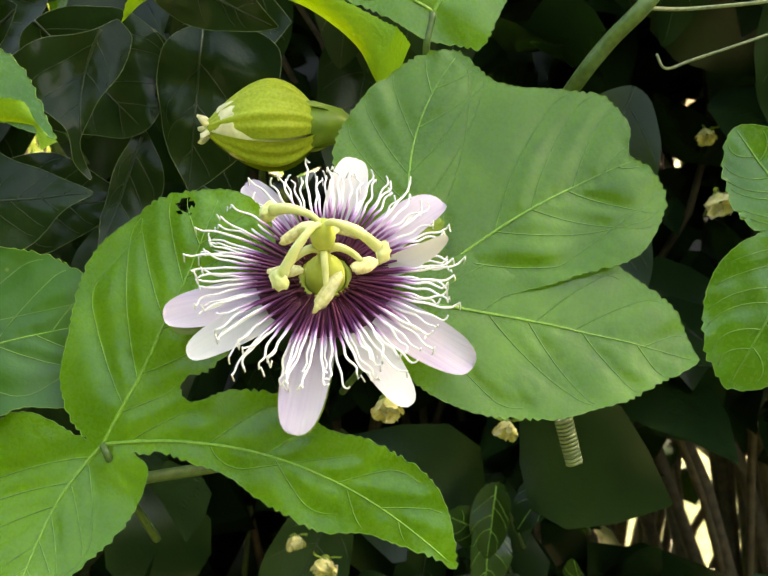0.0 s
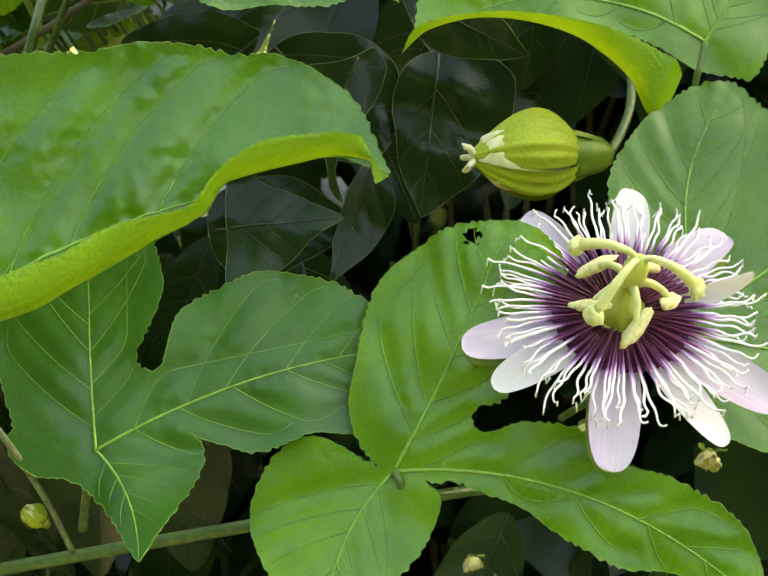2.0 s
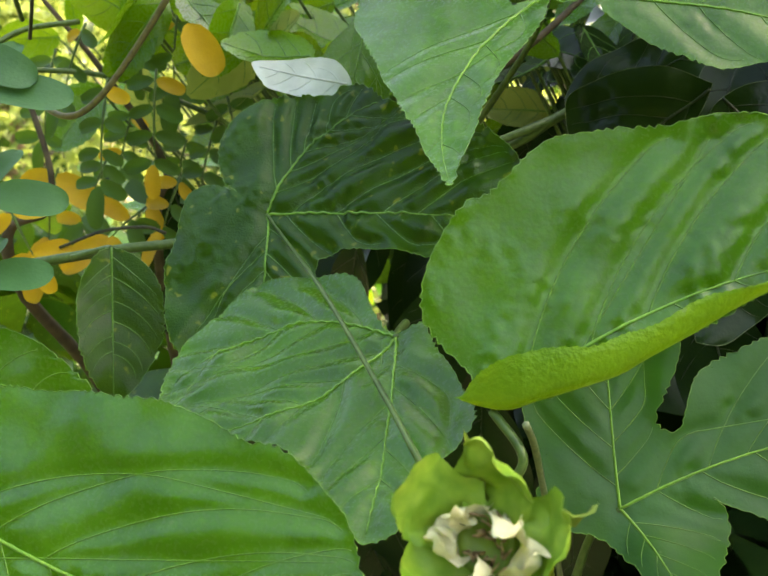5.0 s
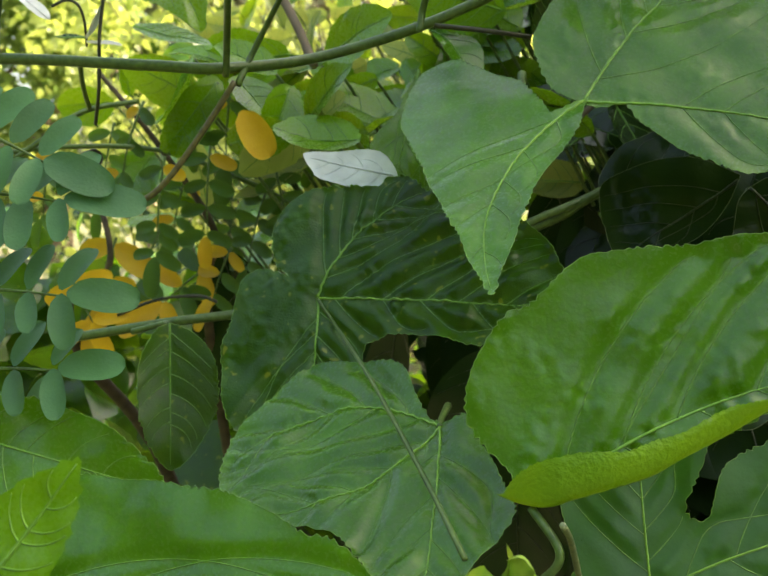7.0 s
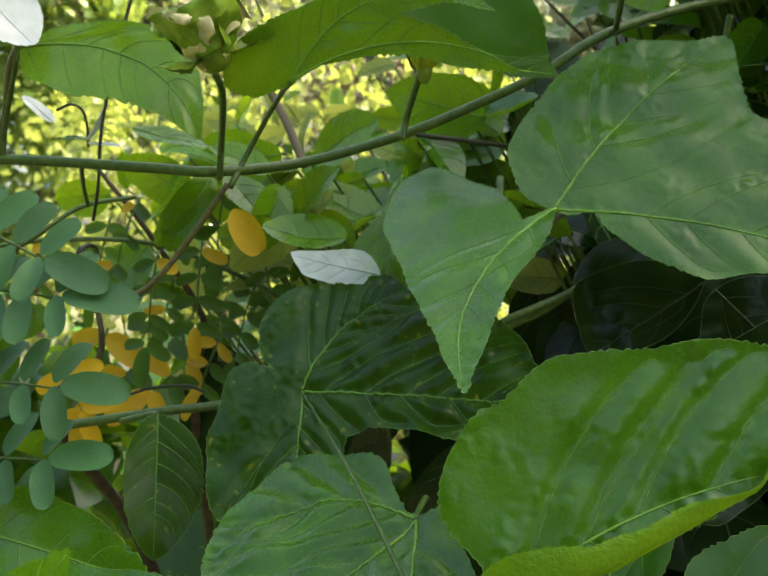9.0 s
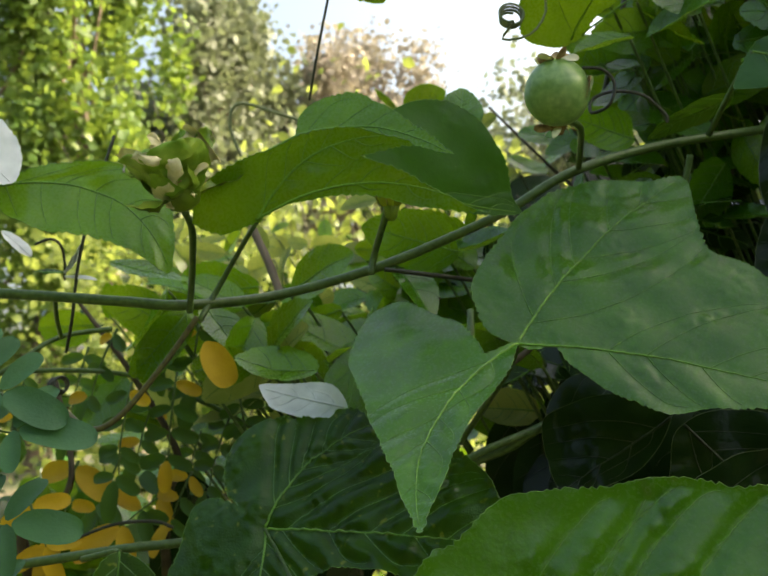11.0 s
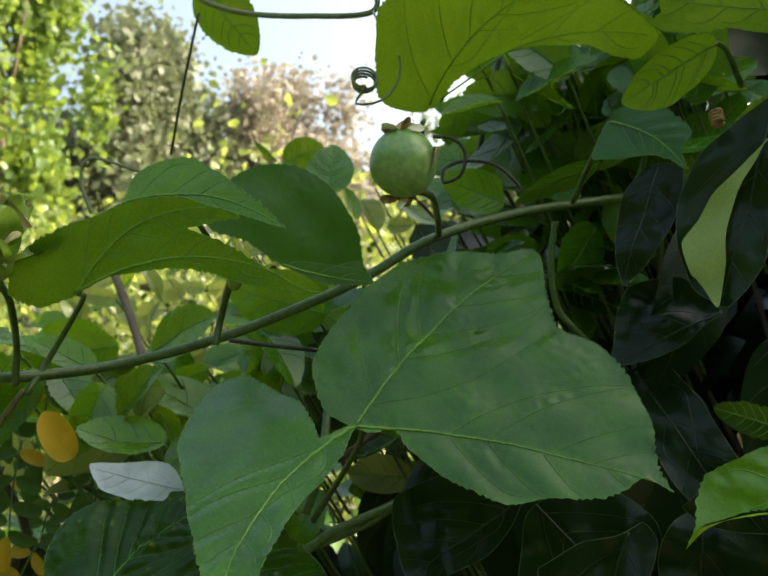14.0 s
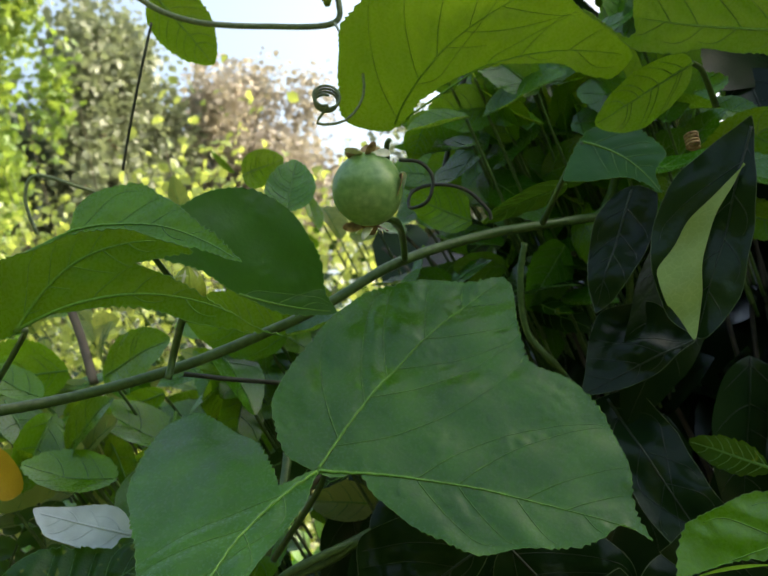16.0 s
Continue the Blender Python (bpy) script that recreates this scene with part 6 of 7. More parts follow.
# paler tones here stand in for sunlight, darker ones for shade in the gaps
for a, b, c, count, mats in (
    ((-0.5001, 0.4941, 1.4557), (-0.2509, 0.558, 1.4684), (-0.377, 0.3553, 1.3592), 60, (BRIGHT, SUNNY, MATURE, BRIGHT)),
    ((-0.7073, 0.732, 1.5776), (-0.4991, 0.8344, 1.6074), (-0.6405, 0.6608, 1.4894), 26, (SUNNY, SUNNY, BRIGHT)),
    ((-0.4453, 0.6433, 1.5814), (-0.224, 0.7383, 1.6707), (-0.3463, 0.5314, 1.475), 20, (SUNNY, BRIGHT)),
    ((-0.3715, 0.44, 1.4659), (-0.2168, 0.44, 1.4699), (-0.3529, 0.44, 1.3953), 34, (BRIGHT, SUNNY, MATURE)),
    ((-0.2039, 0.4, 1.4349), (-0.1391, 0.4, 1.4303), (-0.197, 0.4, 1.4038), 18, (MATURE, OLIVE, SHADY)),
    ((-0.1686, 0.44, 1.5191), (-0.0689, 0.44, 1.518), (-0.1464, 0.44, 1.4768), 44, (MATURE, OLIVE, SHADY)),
    ((-0.1392, 0.41, 1.5857), (-0.0255, 0.41, 1.5863), (-0.1287, 0.41, 1.5272), 70, (BRIGHT, BRIGHT, MATURE)),
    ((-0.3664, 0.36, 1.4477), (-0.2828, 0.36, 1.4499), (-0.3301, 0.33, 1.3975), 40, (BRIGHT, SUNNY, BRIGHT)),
    ((-0.1357, 0.385, 1.5756), (-0.0289, 0.385, 1.5762), (-0.1259, 0.385, 1.5206), 30, (BRIGHT, BRIGHT, MATURE)),
    ((-0.2512, 0.4, 1.4704), (-0.2002, 0.4, 1.4767), (-0.2458, 0.4, 1.4349), 22, (MATURE, OLIVE, BRIGHT)),
    ((0.0406, 0.3987, 1.1925), (0.2022, 0.4219, 1.2088), (0.0409, 0.3484, 1.1376), 24, (OLIVE, DARK, OLIVE, DARK)),
):
    a, b, c = Vector(a), Vector(b), Vector(c)
    for k in range(count):
        at = a + (b - a) * rng.random() + (c - a) * rng.random() + Vector((0, rng.uniform(-0.04, 0.04), 0))
        if at.z < 1.25 and not clear_of_gaps(at, 0.012)[0]:
            continue
        turn = rng.uniform(0, 6.28)
        ln = rng.uniform(0.024, 0.042)
        tip = at + Vector((math.cos(turn), -0.3, 0.7 * math.sin(turn))) * ln
        w = rng.uniform(0.22, 0.36)
        leaf(vine, at, tip, (rng.uniform(-1, 1), -0.6, rng.uniform(-0.3, 1.2)), ((0, ln, w, w, 0.45, 1.2, 0, 0.05, 0),), rng.choice(mats), fold=rng.uniform(0.1, 0.5), arch=rng.uniform(-0.1, 0.1), seed=600 + k, rows=8, ribs=3,
             stalk=[at + Vector((0.005, 0.012, -0.012)), at + Vector((0.02, 0.04, -0.05))], stalk_r=0.0008)
# leaves beside the path's start and middle
leaf(vine, (0.1059, 0.2189, 1.3247), (0.0859, 0.2143, 1.2869), (-0.198, -0.955, 0.222), ((0.0, 0.0430, 0.35, 0.38, 0.45, 1.22, 0.0000, 0, 0), (-119.0, 0.0329, 0.35, 0.35, 0.45, 1.22, -0.0000, 0, 0),), MATURE, fold=0.08, quilt=0.0009, seed=32)
leaf(vine, (-0.319, 0.1447, 1.3237), (-0.2518, 0.1584, 1.3067), (0.268, -0.906, 0.329), ((0.0, 0.0706, 0.2, 0.35, 0.45, 1.22, 0.0000, 0, 0),), MATURE, fold=0.08, quilt=0.0008, seed=33)
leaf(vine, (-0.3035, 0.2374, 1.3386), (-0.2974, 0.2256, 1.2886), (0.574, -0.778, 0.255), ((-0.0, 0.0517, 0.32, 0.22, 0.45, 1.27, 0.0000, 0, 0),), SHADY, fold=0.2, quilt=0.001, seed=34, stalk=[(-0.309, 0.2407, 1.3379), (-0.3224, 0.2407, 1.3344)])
leaf(vine, (-0.2303, 0.0707, 1.3157), (-0.2152, 0.0836, 1.3404), (0.275, -0.912, 0.305), ((-0.0, 0.0317, 0.25, 0.25, 0.4, 1.42, -0.0000, 0, 0),), BRIGHT, fold=0.12, seed=35)
# a green leaf whose sky sheen is painted as pale silver
broad_leaf(vine, (-0.2219, 0.251, 1.39), (-0.2528, 0.2469, 1.3972), (0.203, -0.913, 0.355), ((12, 27.0), (26, 17.1), (65, 9.3), (110, 5.3), (-110, 1.1), (-46, 9.9), (-13, 20.6), (-1, 32.2)), ((0.7, 0.0304, 0, 0),), PALE_SHEEN, seed=36, side=4, vein_mat=PALE_SHEEN, tooth=0.0002, label="turned leaf, its sky sheen painted pale silver")
broad_leaf(vine, (-0.2236, 0.2845, 1.4298), (-0.2278, 0.2661, 1.3857), (0.385, -0.864, 0.324), ((-30, 0.8), (-14, 19.3), (-18, 36.3), (-5, 45.7), (0, 48.3), (15, 47.8), (23, 33.3), (32, 13.8)), ((0.1, 0.0483, 0, 0),), MATURE, seed=37, side=4)
# bright sheen on this leaf comes from its pale base colour
leaf(vine, (-0.3418, 0.1815, 1.4919), (-0.3179, 0.1902, 1.464), (0.704, -0.571, 0.423), ((0.0, 0.0378, 0.35, 0.35, 0.45, 1.22, -0.0000, 0, 0),), PALE_SHEEN, fold=0.1, seed=41, vein_mat=PALE_SHEEN, ribs=0, label='pale silvery leaf')
leaf(vine, (-0.3536, 0.2409, 1.4502), (-0.3654, 0.2366, 1.4608), (0.684, -0.452, 0.573), ((0.0, 0.0164, 0.2, 0.2, 0.45, 1.32, -0.0000, 0, 0),), PALE_SHEEN, fold=0.2, seed=42, tooth=0, vein_mat=PALE_SHEEN, ribs=0, label='pale silvery leaf')
leaf(vine, (-0.348, 0.2537, 1.4451), (-0.3411, 0.2563, 1.4589), (0.782, 0.414, -0.466), ((0.0, 0.0157, 0.25, 0.25, 0.45, 1.32, 0.0000, 0, 0),), PALE_SHEEN, fold=0.2, seed=43, tooth=0, vein_mat=PALE_SHEEN, ribs=0, label='pale silvery leaf')
leaf(vine, (-0.3476, 0.2538, 1.4437), (-0.3346, 0.2586, 1.4421), (0.237, -0.334, 0.912), ((-0.0, 0.0139, 0.2, 0.2, 0.45, 1.32, 0.0000, 0, 0),), PALE_SHEEN, fold=0.2, seed=44, tooth=0, vein_mat=PALE_SHEEN, ribs=0, label='pale silvery leaf')
leaf(vine, (-0.348, 0.2537, 1.4451), (-0.3597, 0.2493, 1.4457), (0.202, -0.42, 0.885), ((-0.0, 0.0125, 0.2, 0.2, 0.45, 1.32, -0.0000, 0, 0),), OLIVE, fold=0.2, seed=45, tooth=0)
leaf(vine, (-0.3432, 0.2768, 1.4531), (-0.3138, 0.2877, 1.4451), (0.362, -0.342, 0.867), ((0.0, 0.0323, 0.28, 0.28, 0.45, 1.22, 0.0000, 0, 0),), BRIGHT, fold=0.1, seed=46)

# other stems and stalks of the vine
rod("stem", [(-0.2194, 0.1917, 1.2327), (-0.1744, 0.2046, 1.243), (-0.1451, 0.2095, 1.2482), (-0.0916, 0.2181, 1.2565), (-0.0565, 0.2381, 1.2554), (-0.0096, 0.2743, 1.2497)], 0.0017, STEM, vine, "", 9)
rod("stem", [(-0.3569, 0.2486, 1.3296), (-0.32, 0.2631, 1.3353), (-0.2986, 0.2768, 1.3374), (-0.2595, 0.2975, 1.3436), (-0.1877, 0.3267, 1.3705), (-0.1651, 0.3362, 1.3836), (-0.1083, 0.3923, 1.4159)], 0.0019, STEM, vine, "", 9)
rod("stem", [(0.047, 0.3126, 1.3378), (0.0556, 0.2682, 1.3624), (0.0632, 0.2601, 1.3742), (0.0719, 0.2548, 1.3841), (0.0805, 0.2617, 1.3943)], 0.0024, STEM, vine, "ribbed pale green stem", 9)
rod("tendril", [(0.0708, 0.2547, 1.3834), (0.0846, 0.2598, 1.3837), (0.108, 0.2602, 1.3859), (0.1309, 0.2711, 1.3904)], 0.0006, TENDRIL, vine, "", 6)
rod("tendril", [(0.0917, 0.3091, 1.3755), (0.095, 0.3083, 1.3707), (0.1049, 0.3088, 1.3739), (0.1293, 0.3103, 1.382), (0.1561, 0.3221, 1.3915)], 0.0005, TENDRIL, vine, "", 6)
rod("stem", [(-0.2732, 0.2365, 1.4224), (-0.285, 0.2342, 1.406), (-0.2977, 0.2315, 1.3902), (-0.3078, 0.231, 1.3831), (-0.3176, 0.2326, 1.383), (-0.3309, 0.2384, 1.3886)], 0.0011, STEM_BROWN, vine, "", 8)
rod("flower_stalk", [(-0.276, 0.2355, 1.4242), (-0.2712, 0.2288, 1.436), (-0.2578, 0.2071, 1.4469), (-0.2542, 0.1967, 1.4513)], 0.0012, STEM, vine, "", 8)
rod("flower_stalk", [(-0.2154, 0.2602, 1.4384), (-0.214, 0.2607, 1.4463), (-0.2076, 0.2525, 1.4555), (-0.2037, 0.2486, 1.4619)], 0.0013, STEM, vine, "", 8)
rod("flower_stalk", [(-0.1456, 0.3078, 1.4839), (-0.1423, 0.2893, 1.4864), (-0.139, 0.2639, 1.4866), (-0.1428, 0.2525, 1.4862)], 0.0012, STEM, vine, "", 8)
rod("tendril", [(-0.2107, 0.2619, 1.4401), (-0.1959, 0.2674, 1.4383), (-0.1824, 0.2831, 1.4376)], 0.0009, TENDRIL_DARK, vine, "", 6)
rod("stem", [(-0.358, 0.2125, 1.4314), (-0.3493, 0.2105, 1.4465), (-0.3402, 0.2033, 1.4617), (-0.3297, 0.1965, 1.4675)], 0.0014, STEM_BROWN, vine, "", 8)
rod("tendril", [(-0.3309, 0.2602, 1.5034), (-0.3374, 0.2577, 1.4777), (-0.3424, 0.2557, 1.45), (-0.3439, 0.2551, 1.4263), (-0.3523, 0.2626, 1.4132)], 0.0007, TENDRIL_DARK, vine, "", 6)
rod("stem", [(-0.259, 0.3054, 1.6028), (-0.247, 0.3099, 1.5954), (-0.2309, 0.315, 1.591), (-0.2064, 0.3217, 1.5898), (-0.1774, 0.3243, 1.589), (-0.1748, 0.3226, 1.6022), (-0.1689, 0.3211, 1.6186)], 0.0013, TENDRIL, vine, "thin bare upper stem", 8)
rod("tendril", [(-0.2499, 0.3051, 1.5889), (-0.255, 0.3073, 1.5694), (-0.2624, 0.314, 1.5507), (-0.2693, 0.3208, 1.5318)], 0.0006, TENDRIL_DARK, vine, "", 6)
rod("stem", [(-0.1311, 0.3889, 1.5905), (-0.1353, 0.3907, 1.5743), (-0.1422, 0.3936, 1.5487), (-0.1487, 0.3869, 1.5181)], 0.0013, TENDRIL_DARK, vine, "", 8)
rod("stem", [(-0.1041, 0.3501, 1.4968), (-0.1068, 0.3523, 1.4808), (-0.1048, 0.3565, 1.4607), (-0.0937, 0.3621, 1.4467), (-0.081, 0.3895, 1.4298)], 0.0014, STEM, vine, "", 8)
rod("stem", [(-0.2083, 0.3165, 1.3571), (-0.1933, 0.3181, 1.37), (-0.1701, 0.3327, 1.3812), (-0.1512, 0.3566, 1.3927)], 0.0017, STEM, vine, "", 8)
rod("stem", [(-0.3015, 0.3596, 1.4455), (-0.3171, 0.3722, 1.4688), (-0.3344, 0.3845, 1.4916), (-0.3511, 0.397, 1.5134)], 0.0022, BARK, vine, "", 8)
rod("stem", [(-0.192, 0.2897, 1.3798), (-0.189, 0.2918, 1.3912), (-0.1901, 0.3044, 1.4076), (-0.1928, 0.3177, 1.4301)], 0.0017, STEM, vine, "", 8)
rod("stem", [(-0.2135, 0.318, 1.384), (-0.194, 0.3226, 1.3966), (-0.1746, 0.3275, 1.411), (-0.1579, 0.3429, 1.4294)], 0.0013, TWIG, vine, "", 8)
rod("flower_stalk", [(-0.1508, 0.11, 1.3103), (-0.1557, 0.1336, 1.3019), (-0.1598, 0.1574, 1.2935), (-0.1688, 0.178, 1.2692), (-0.1751, 0.1936, 1.2422)], 0.0013, STEM, vine, "", 8)
rod("tendril", [(-0.1465, 0.1426, 1.3164), (-0.1472, 0.1568, 1.3079), (-0.1482, 0.1751, 1.2928), (-0.1478, 0.1929, 1.271), (-0.1471, 0.2057, 1.2505)], 0.0008, TENDRIL, vine, "", 6)
rod("leaf_stalk", [(-0.0128, 0.2518, 1.3496), (-0.0063, 0.2644, 1.3524), (0.0009, 0.2769, 1.3657), (0.0025, 0.2899, 1.3814)], 0.0014, STEM, vine, "", 8)


def coil(name, centre, axis, radius, turns, pitch, wire, mat, grow=1.0, lead=()):
    """A wound tendril: a helix about the axis, or a flat spiral where pitch is small."""
    m = oriented(centre, axis, (0.31, 0.2, 0.9))
    pts = []
    n = int(turns * 14)
    for i in range(n + 1):
        a = 2 * math.pi * i / 14
        r = radius * (1 + (grow - 1) * i / n)
        pts.append(m @ Vector((r * math.cos(a), r * math.sin(a), pitch * i / 14)))
    pts += [Vector(q) for q in lead]
    v, f = tube(smooth_path(pts, 3), wire, 6)
    o = Vector(centre)
    return mesh_part(name, [Vector(q) - o for q in v], f, mat, vine, "coiled tendril", Matrix.Translation(o))


coil("tendril", (0.0493, 0.235, 1.272), (0.25, -0.1, -0.95), 0.0022, 12, 0.0011, 0.0005, TENDRIL, 0.9)
coil("tendril", (-0.1623, 0.262, 1.5284), (0.35, -0.9, 0.25), 0.0036, 3.6, 0.0013, 0.00048, TENDRIL, 1.25, [(-0.1652, 0.262, 1.5219), (-0.1545, 0.258, 1.5204), (-0.1494, 0.262, 1.53), (-0.153, 0.272, 1.5459), (-0.1623, 0.285, 1.562), (-0.1728, 0.31, 1.5814)])
coil("tendril", (-0.0447, 0.2888, 1.5162), (0.1, -0.2, -1.0), 0.002, 4.0, 0.0012, 0.0005, BROWN, 1.0)
rod("tendril", [(-0.1365, 0.256, 1.5049), (-0.1301, 0.2578, 1.5041), (-0.1265, 0.2597, 1.4994), (-0.1283, 0.2605, 1.4923), (-0.1348, 0.2642, 1.4914), (-0.1348, 0.2683, 1.4977), (-0.1275, 0.2698, 1.5001), (-0.118, 0.2726, 1.4985), (-0.1111, 0.2756, 1.492), (-0.1102, 0.2764, 1.4887)], 0.0006, TENDRIL_DARK, vine, "", 6)
rod("tendril", [(-0.2877, 0.2905, 1.4985), (-0.2913, 0.2871, 1.5121), (-0.2867, 0.2867, 1.5209), (-0.2697, 0.2921, 1.516), (-0.2577, 0.3064, 1.513)], 0.0007, TENDRIL, vine, "", 6)
rod("tendril", [(-0.3562, 0.2453, 1.456), (-0.3507, 0.2474, 1.4583), (-0.3465, 0.2489, 1.456), (-0.348, 0.2537, 1.4504), (-0.3509, 0.2579, 1.4429)], 0.0006, TENDRIL_DARK, vine, "", 6)
rod("stem", [(-0.337, 0.2363, 1.4325), (-0.3428, 0.2448, 1.4252), (-0.3476, 0.2537, 1.4184)], 0.0009, STEM, vine, "", 6)
coil("tendril", (-0.3507, 0.2558, 1.3987), (0.8, -0.6, 0.1), 0.0035, 2.6, 0.004, 0.0006, TENDRIL_DARK, 0.8)


# ---- feather-leaved shrub beside the vine ----
senna = thing("senna_shrub", (-0.5, 0.55, 0), "feather-leaved shrub with green and yellowing round leaflets", "shrub")
rod("stem", [(-0.5, 0.55, -0.05), (-0.48, 0.5, 0.6), (-0.42, 0.42, 1.15), (-0.3977, 0.2968, 1.3202), (-0.3841, 0.3039, 1.3478), (-0.3823, 0.3058, 1.3662), (-0.3993, 0.3126, 1.4035)], [0.006, 0.004, 0.0016, 0.0012], TWIG, senna, "", 8)
rod("stem", [(-0.48, 0.5, 0.6), (-0.4, 0.44, 1.1), (-0.3558, 0.3453, 1.325), (-0.3519, 0.3495, 1.3644), (-0.3722, 0.3341, 1.4085), (-0.3999, 0.326, 1.4449)], [0.004, 0.002, 0.001], TWIG, senna, "", 8)
rod("stem", [(-0.4283, 0.2683, 1.3872), (-0.3979, 0.2814, 1.409), (-0.3863, 0.2975, 1.4229), (-0.3694, 0.315, 1.4283)], 0.0012, STEM, senna, "", 7)
rod("stem", [(-0.4401, 0.2863, 1.4034), (-0.4057, 0.2998, 1.4078), (-0.3685, 0.3246, 1.4068), (-0.3329, 0.3373, 1.3936), (-0.3061, 0.3465, 1.3793)], 0.0012, STEM, senna, "", 7)
rod("stem", [(-0.3658, 0.2884, 1.3331), (-0.3494, 0.2951, 1.3396), (-0.333, 0.3014, 1.341), (-0.3248, 0.3044, 1.3383)], 0.0008, TENDRIL_DARK, senna, "", 6)


def leaflet_mesh(length, wide, mat, seed):
    v, f = strap(length, length * wide, 0.1, -0.25, 0.55, 0.8, 9, 4, seed=seed)
    me = bpy.data.meshes.new("leaflet")
    me.from_pydata(v, [], f)
    me.materials.append(mat)
    me.polygons.foreach_set("use_smooth", [True] * len(me.polygons))
    return me


LEAFLETS = {}


def frond(at, tip, face, pairs, size, mat, seed, end=True, yellow=0.0):
    """A feather leaf: a thin rachis with paired leaflets, each an object of its own."""
    rng = random.Random(seed)
    m, length = frame_of(at, tip, face)
    pts = [(0, 0, 0), (length * 0.35, 0, 0.03 * length), (length * 0.7, 0, 0.02 * length), (length, 0, -0.04 * length)]
    v, f = tube(smooth_path(pts, 5), [0.0007, 0.0005, 0.0003], 6)
    spine = mesh_part("rachis", v, f, STEM, senna, "", m)
    spots = [(length * (0.12 + 0.84 * k / max(pairs - 1, 1)), s) for k in range(pairs) for s in (1, -1)] + [(length, 0)] * end
    for x, s in spots:
        use = YELLOW if rng.random() < yellow else mat
        key = (round(size, 4), use.name, rng.randrange(3))
        if key not in LEAFLETS:
            LEAFLETS[key] = leaflet_mesh(size, 0.24, use, key[2])
        ob = new("leaflet", LEAFLETS[key])
        ob.parent = spine
        ob.matrix_basis = pose(x, s * 0.0006, 0.025 * length, rng.uniform(-9, 9), rng.uniform(-6, 12), s * rng.uniform(66, 80)) @ Matrix.Scale(rng.uniform(0.85, 1.12) * (1.0 if s else 1.35), 4)
    return spine


for k, (at, tip, pairs, size) in enumerate((
    ((-0.3236, 0.15, 1.3857), (-0.2782, 0.157, 1.3832), 5, 0.0155),
    ((-0.325, 0.15, 1.3592), (-0.279, 0.157, 1.3583), 5, 0.0145),
    ((-0.3243, 0.15, 1.336), (-0.2831, 0.157, 1.3382), 4, 0.0145),
    ((-0.3253, 0.15, 1.3169), (-0.2941, 0.157, 1.3194), 3, 0.0155),
    ((-0.3223, 0.15, 1.4102), (-0.2844, 0.157, 1.3933), 5, 0.0155),
)):
    frond(at, tip, (-0.1, -0.8, 0.55), pairs, size, FEATHER, 100 + k)
for k, (at, tip, n, size, mat, yel) in enumerate((
    ((-0.3464, 0.3005, 1.4021), (-0.3498, 0.2962, 1.3582), 4, 0.0125, LEAFLET, 0.1),
    ((-0.3334, 0.3166, 1.4068), (-0.3348, 0.3132, 1.3664), 4, 0.0125, LEAFLET, 0.1),
    ((-0.3306, 0.33, 1.4303), (-0.3322, 0.3271, 1.3981), 3, 0.013, LEAFLET, 0.1),
    ((-0.3105, 0.3352, 1.3957), (-0.3036, 0.3358, 1.3657), 4, 0.011, LEAFLET, 0.0),
    ((-0.3733, 0.3243, 1.4293), (-0.3837, 0.3179, 1.394), 3, 0.0125, LEAFLET, 0.2),
    ((-0.3195, 0.3419, 1.3865), (-0.3277, 0.3363, 1.3512), 4, 0.0125, LEAFLET, 0.1),
    ((-0.3294, 0.3257, 1.3612), (-0.3376, 0.321, 1.3382), 3, 0.0135, LEAFLET, 0.3),
    ((-0.3715, 0.3316, 1.3699), (-0.3823, 0.3255, 1.341), 3, 0.014, LEAFLET, 0.4),
    ((-0.3454, 0.3296, 1.3513), (-0.365, 0.321, 1.3349), 3, 0.017, LEAFLET, 0.3),
    ((-0.3791, 0.3071, 1.3662), (-0.3839, 0.3031, 1.3362), 1, 0.024, YELLOW, 1.0),
    ((-0.348, 0.3627, 1.379), (-0.3524, 0.3596, 1.3589), 3, 0.013, LEAFLET, 0.2),
    ((-0.3568, 0.3417, 1.435), (-0.3576, 0.3399, 1.4133), 2, 0.014, LEAFLET, 0.3),
    ((-0.3063, 0.3577, 1.3864), (-0.2922, 0.361, 1.3573), 4, 0.011, LEAFLET, 0.0),
    ((-0.4055, 0.3438, 1.4223), (-0.4118, 0.3384, 1.3795), 4, 0.013, LEAFLET, 0.1),
    ((-0.3845, 0.2824, 1.3497), (-0.376, 0.2843, 1.3299), 2, 0.015, YELLOW, 1.0),
    ((-0.3776, 0.3632, 1.3945), (-0.3843, 0.3585, 1.3636), 4, 0.013, LEAFLET, 0.1),
    ((-0.4406, 0.3403, 1.4104), (-0.4472, 0.3353, 1.3743), 4, 0.013, LEAFLET, 0.3),
    ((-0.3443, 0.3778, 1.4227), (-0.3149, 0.3874, 1.3993), 4, 0.012, LEAFLET, 0.0),
)):
    frond(at, tip, (0.2 * math.sin(k), -0.9, 0.4), n, size, mat, 200 + k, yellow=yel)
one = leaflet_mesh(0.021, 0.3, YELLOW, 1)
ob = new("leaflet", one)
ob.parent = senna
ob["label"] = "orange-yellow dying leaflet"
mm, _ = frame_of((-0.2952, 0.2782, 1.4171), (-0.2846, 0.2841, 1.3967), (0.3, -0.9, 0.3))
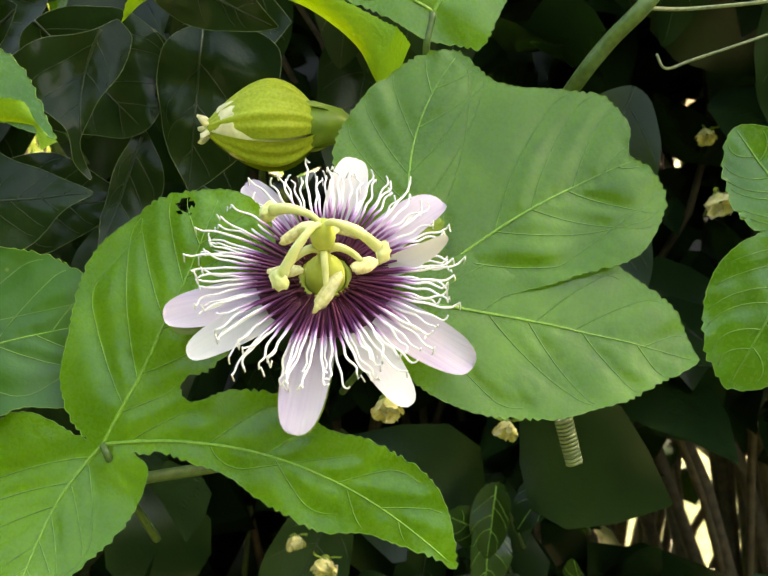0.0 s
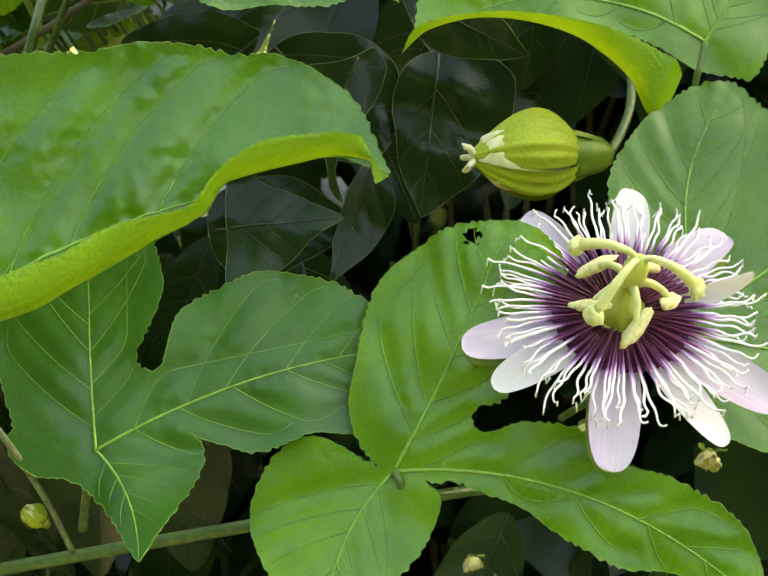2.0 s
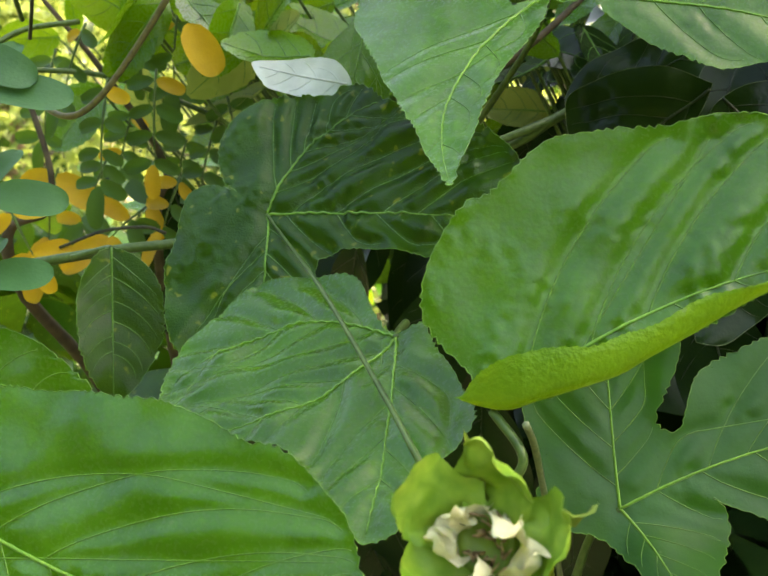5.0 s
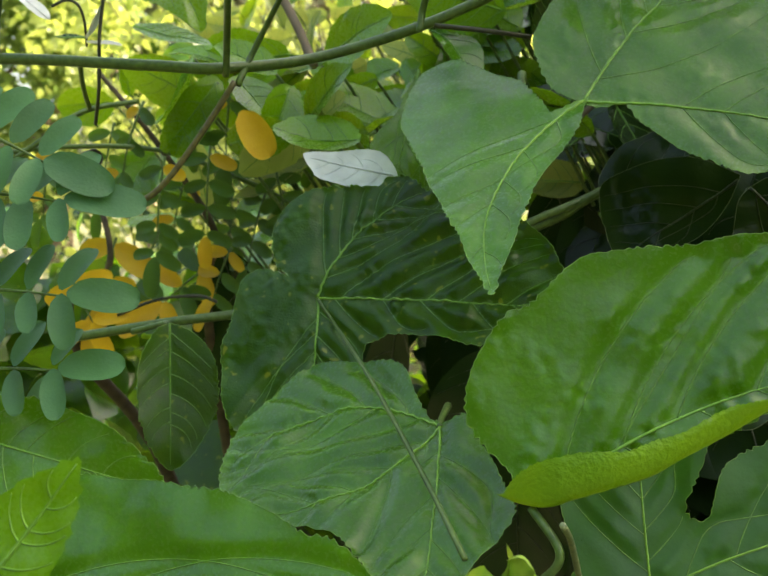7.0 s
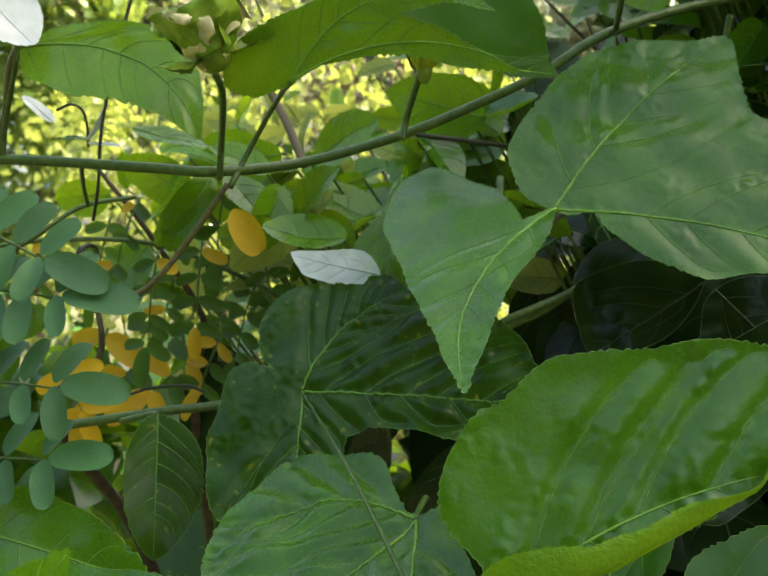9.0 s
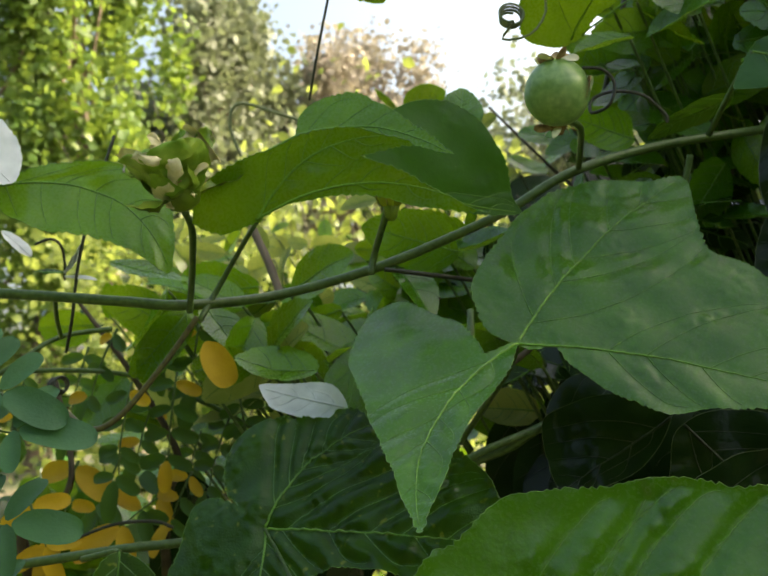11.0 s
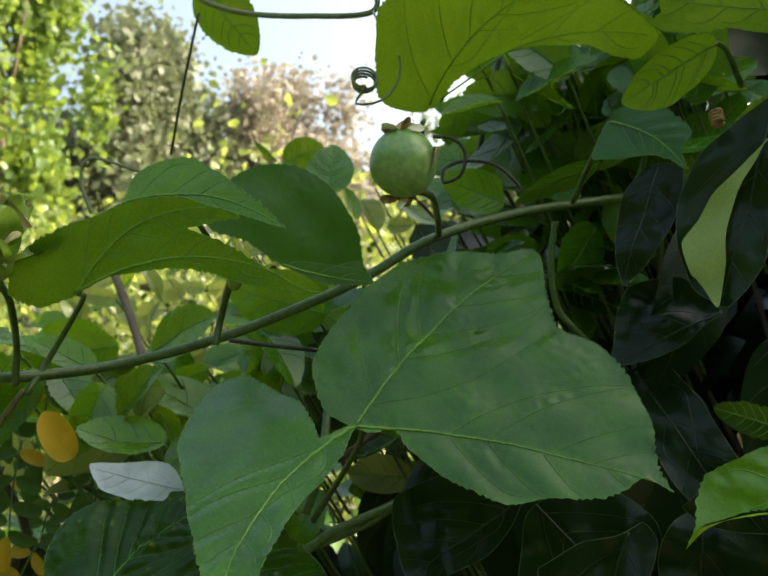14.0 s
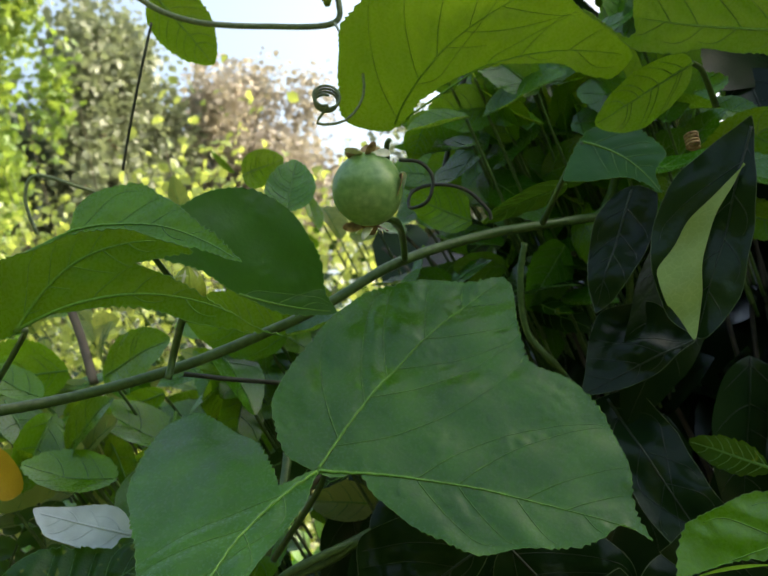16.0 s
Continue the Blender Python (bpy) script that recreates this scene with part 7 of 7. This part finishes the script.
ob.matrix_basis = Matrix.Translation(-Vector((-0.5, 0.55, 0))) @ mm

# ---- flower, buds and fruit ----
passion_flower((-0.0135, 0.2032, 1.316), (0.02, -0.72, 0.69), (-0.07, -0.72, -0.68))
flower_bud((-0.0192, 0.247, 1.3512), (-0.97, -0.2, -0.02), (0, 0, 1), 0.0285, "plump yellow-green passion flower bud with shrivelled tips")
wilted_flower((-0.1449, 0.1049, 1.3092), (-0.1, -0.9, 0.35), (0, 0, 1), 0.024, "spent passion flower with curled green sepals", 1.0, 1)
wilted_flower((-0.2516, 0.1913, 1.4543), (-0.1, -0.45, 0.85), (0, 1, 0), 0.034, "withered green and brown passion flower on its stalk", 0.4, 2)
passion_fruit((-0.143, 0.2409, 1.4916), (0.05, -0.45, 0.9), (0, 0, 1), 0.0106)
flower_bud((-0.2035, 0.2487, 1.4599), (0.05, -0.2, 0.95), (0, 1, 0), 0.013, "small round dark green bud on its stalk", False)
flower_bud((-0.1502, 0.1964, 1.2629), (-0.3, -0.5, 0.6), (0, 0, 1), 0.007, "tiny green bud beside the stem", False)
flower_bud((-0.0893, 0.2235, 1.2558), (0.2, -0.6, 0.5), (0, 0, 1), 0.008, "tiny green bud beside the stem", False)
flower_bud((-0.1788, 0.3188, 1.5974), (0.0, -0.3, 0.9), (0, 1, 0), 0.009, "tiny yellow-green bud at the stem's end", False)
BLOSSOM = plain_mat("shrivelled_blossom", (0.5, 0.46, 0.16), (0.7, 0.64, 0.34), 0.7, 300.0, 0.5, 0.1)
for k, (at, size) in enumerate((
    ((0.1568, 0.42, 1.3199), 0.016),
    ((0.0002, 0.33, 1.2484), 0.014),
    ((0.0475, 0.33, 1.2392), 0.011),
    ((-0.0253, 0.36, 1.1675), 0.013),
    ((-0.04, 0.37, 1.173), 0.01),
    ((0.1598, 0.45, 1.3498), 0.011),
)):
    wilted_flower(at, (0.2 * math.sin(k * 2), -0.6, -0.6), (0, 0, 1), size, "small pale yellow shrivelled blossom hanging in the hedge", 0.5, 20 + k, BLOSSOM)
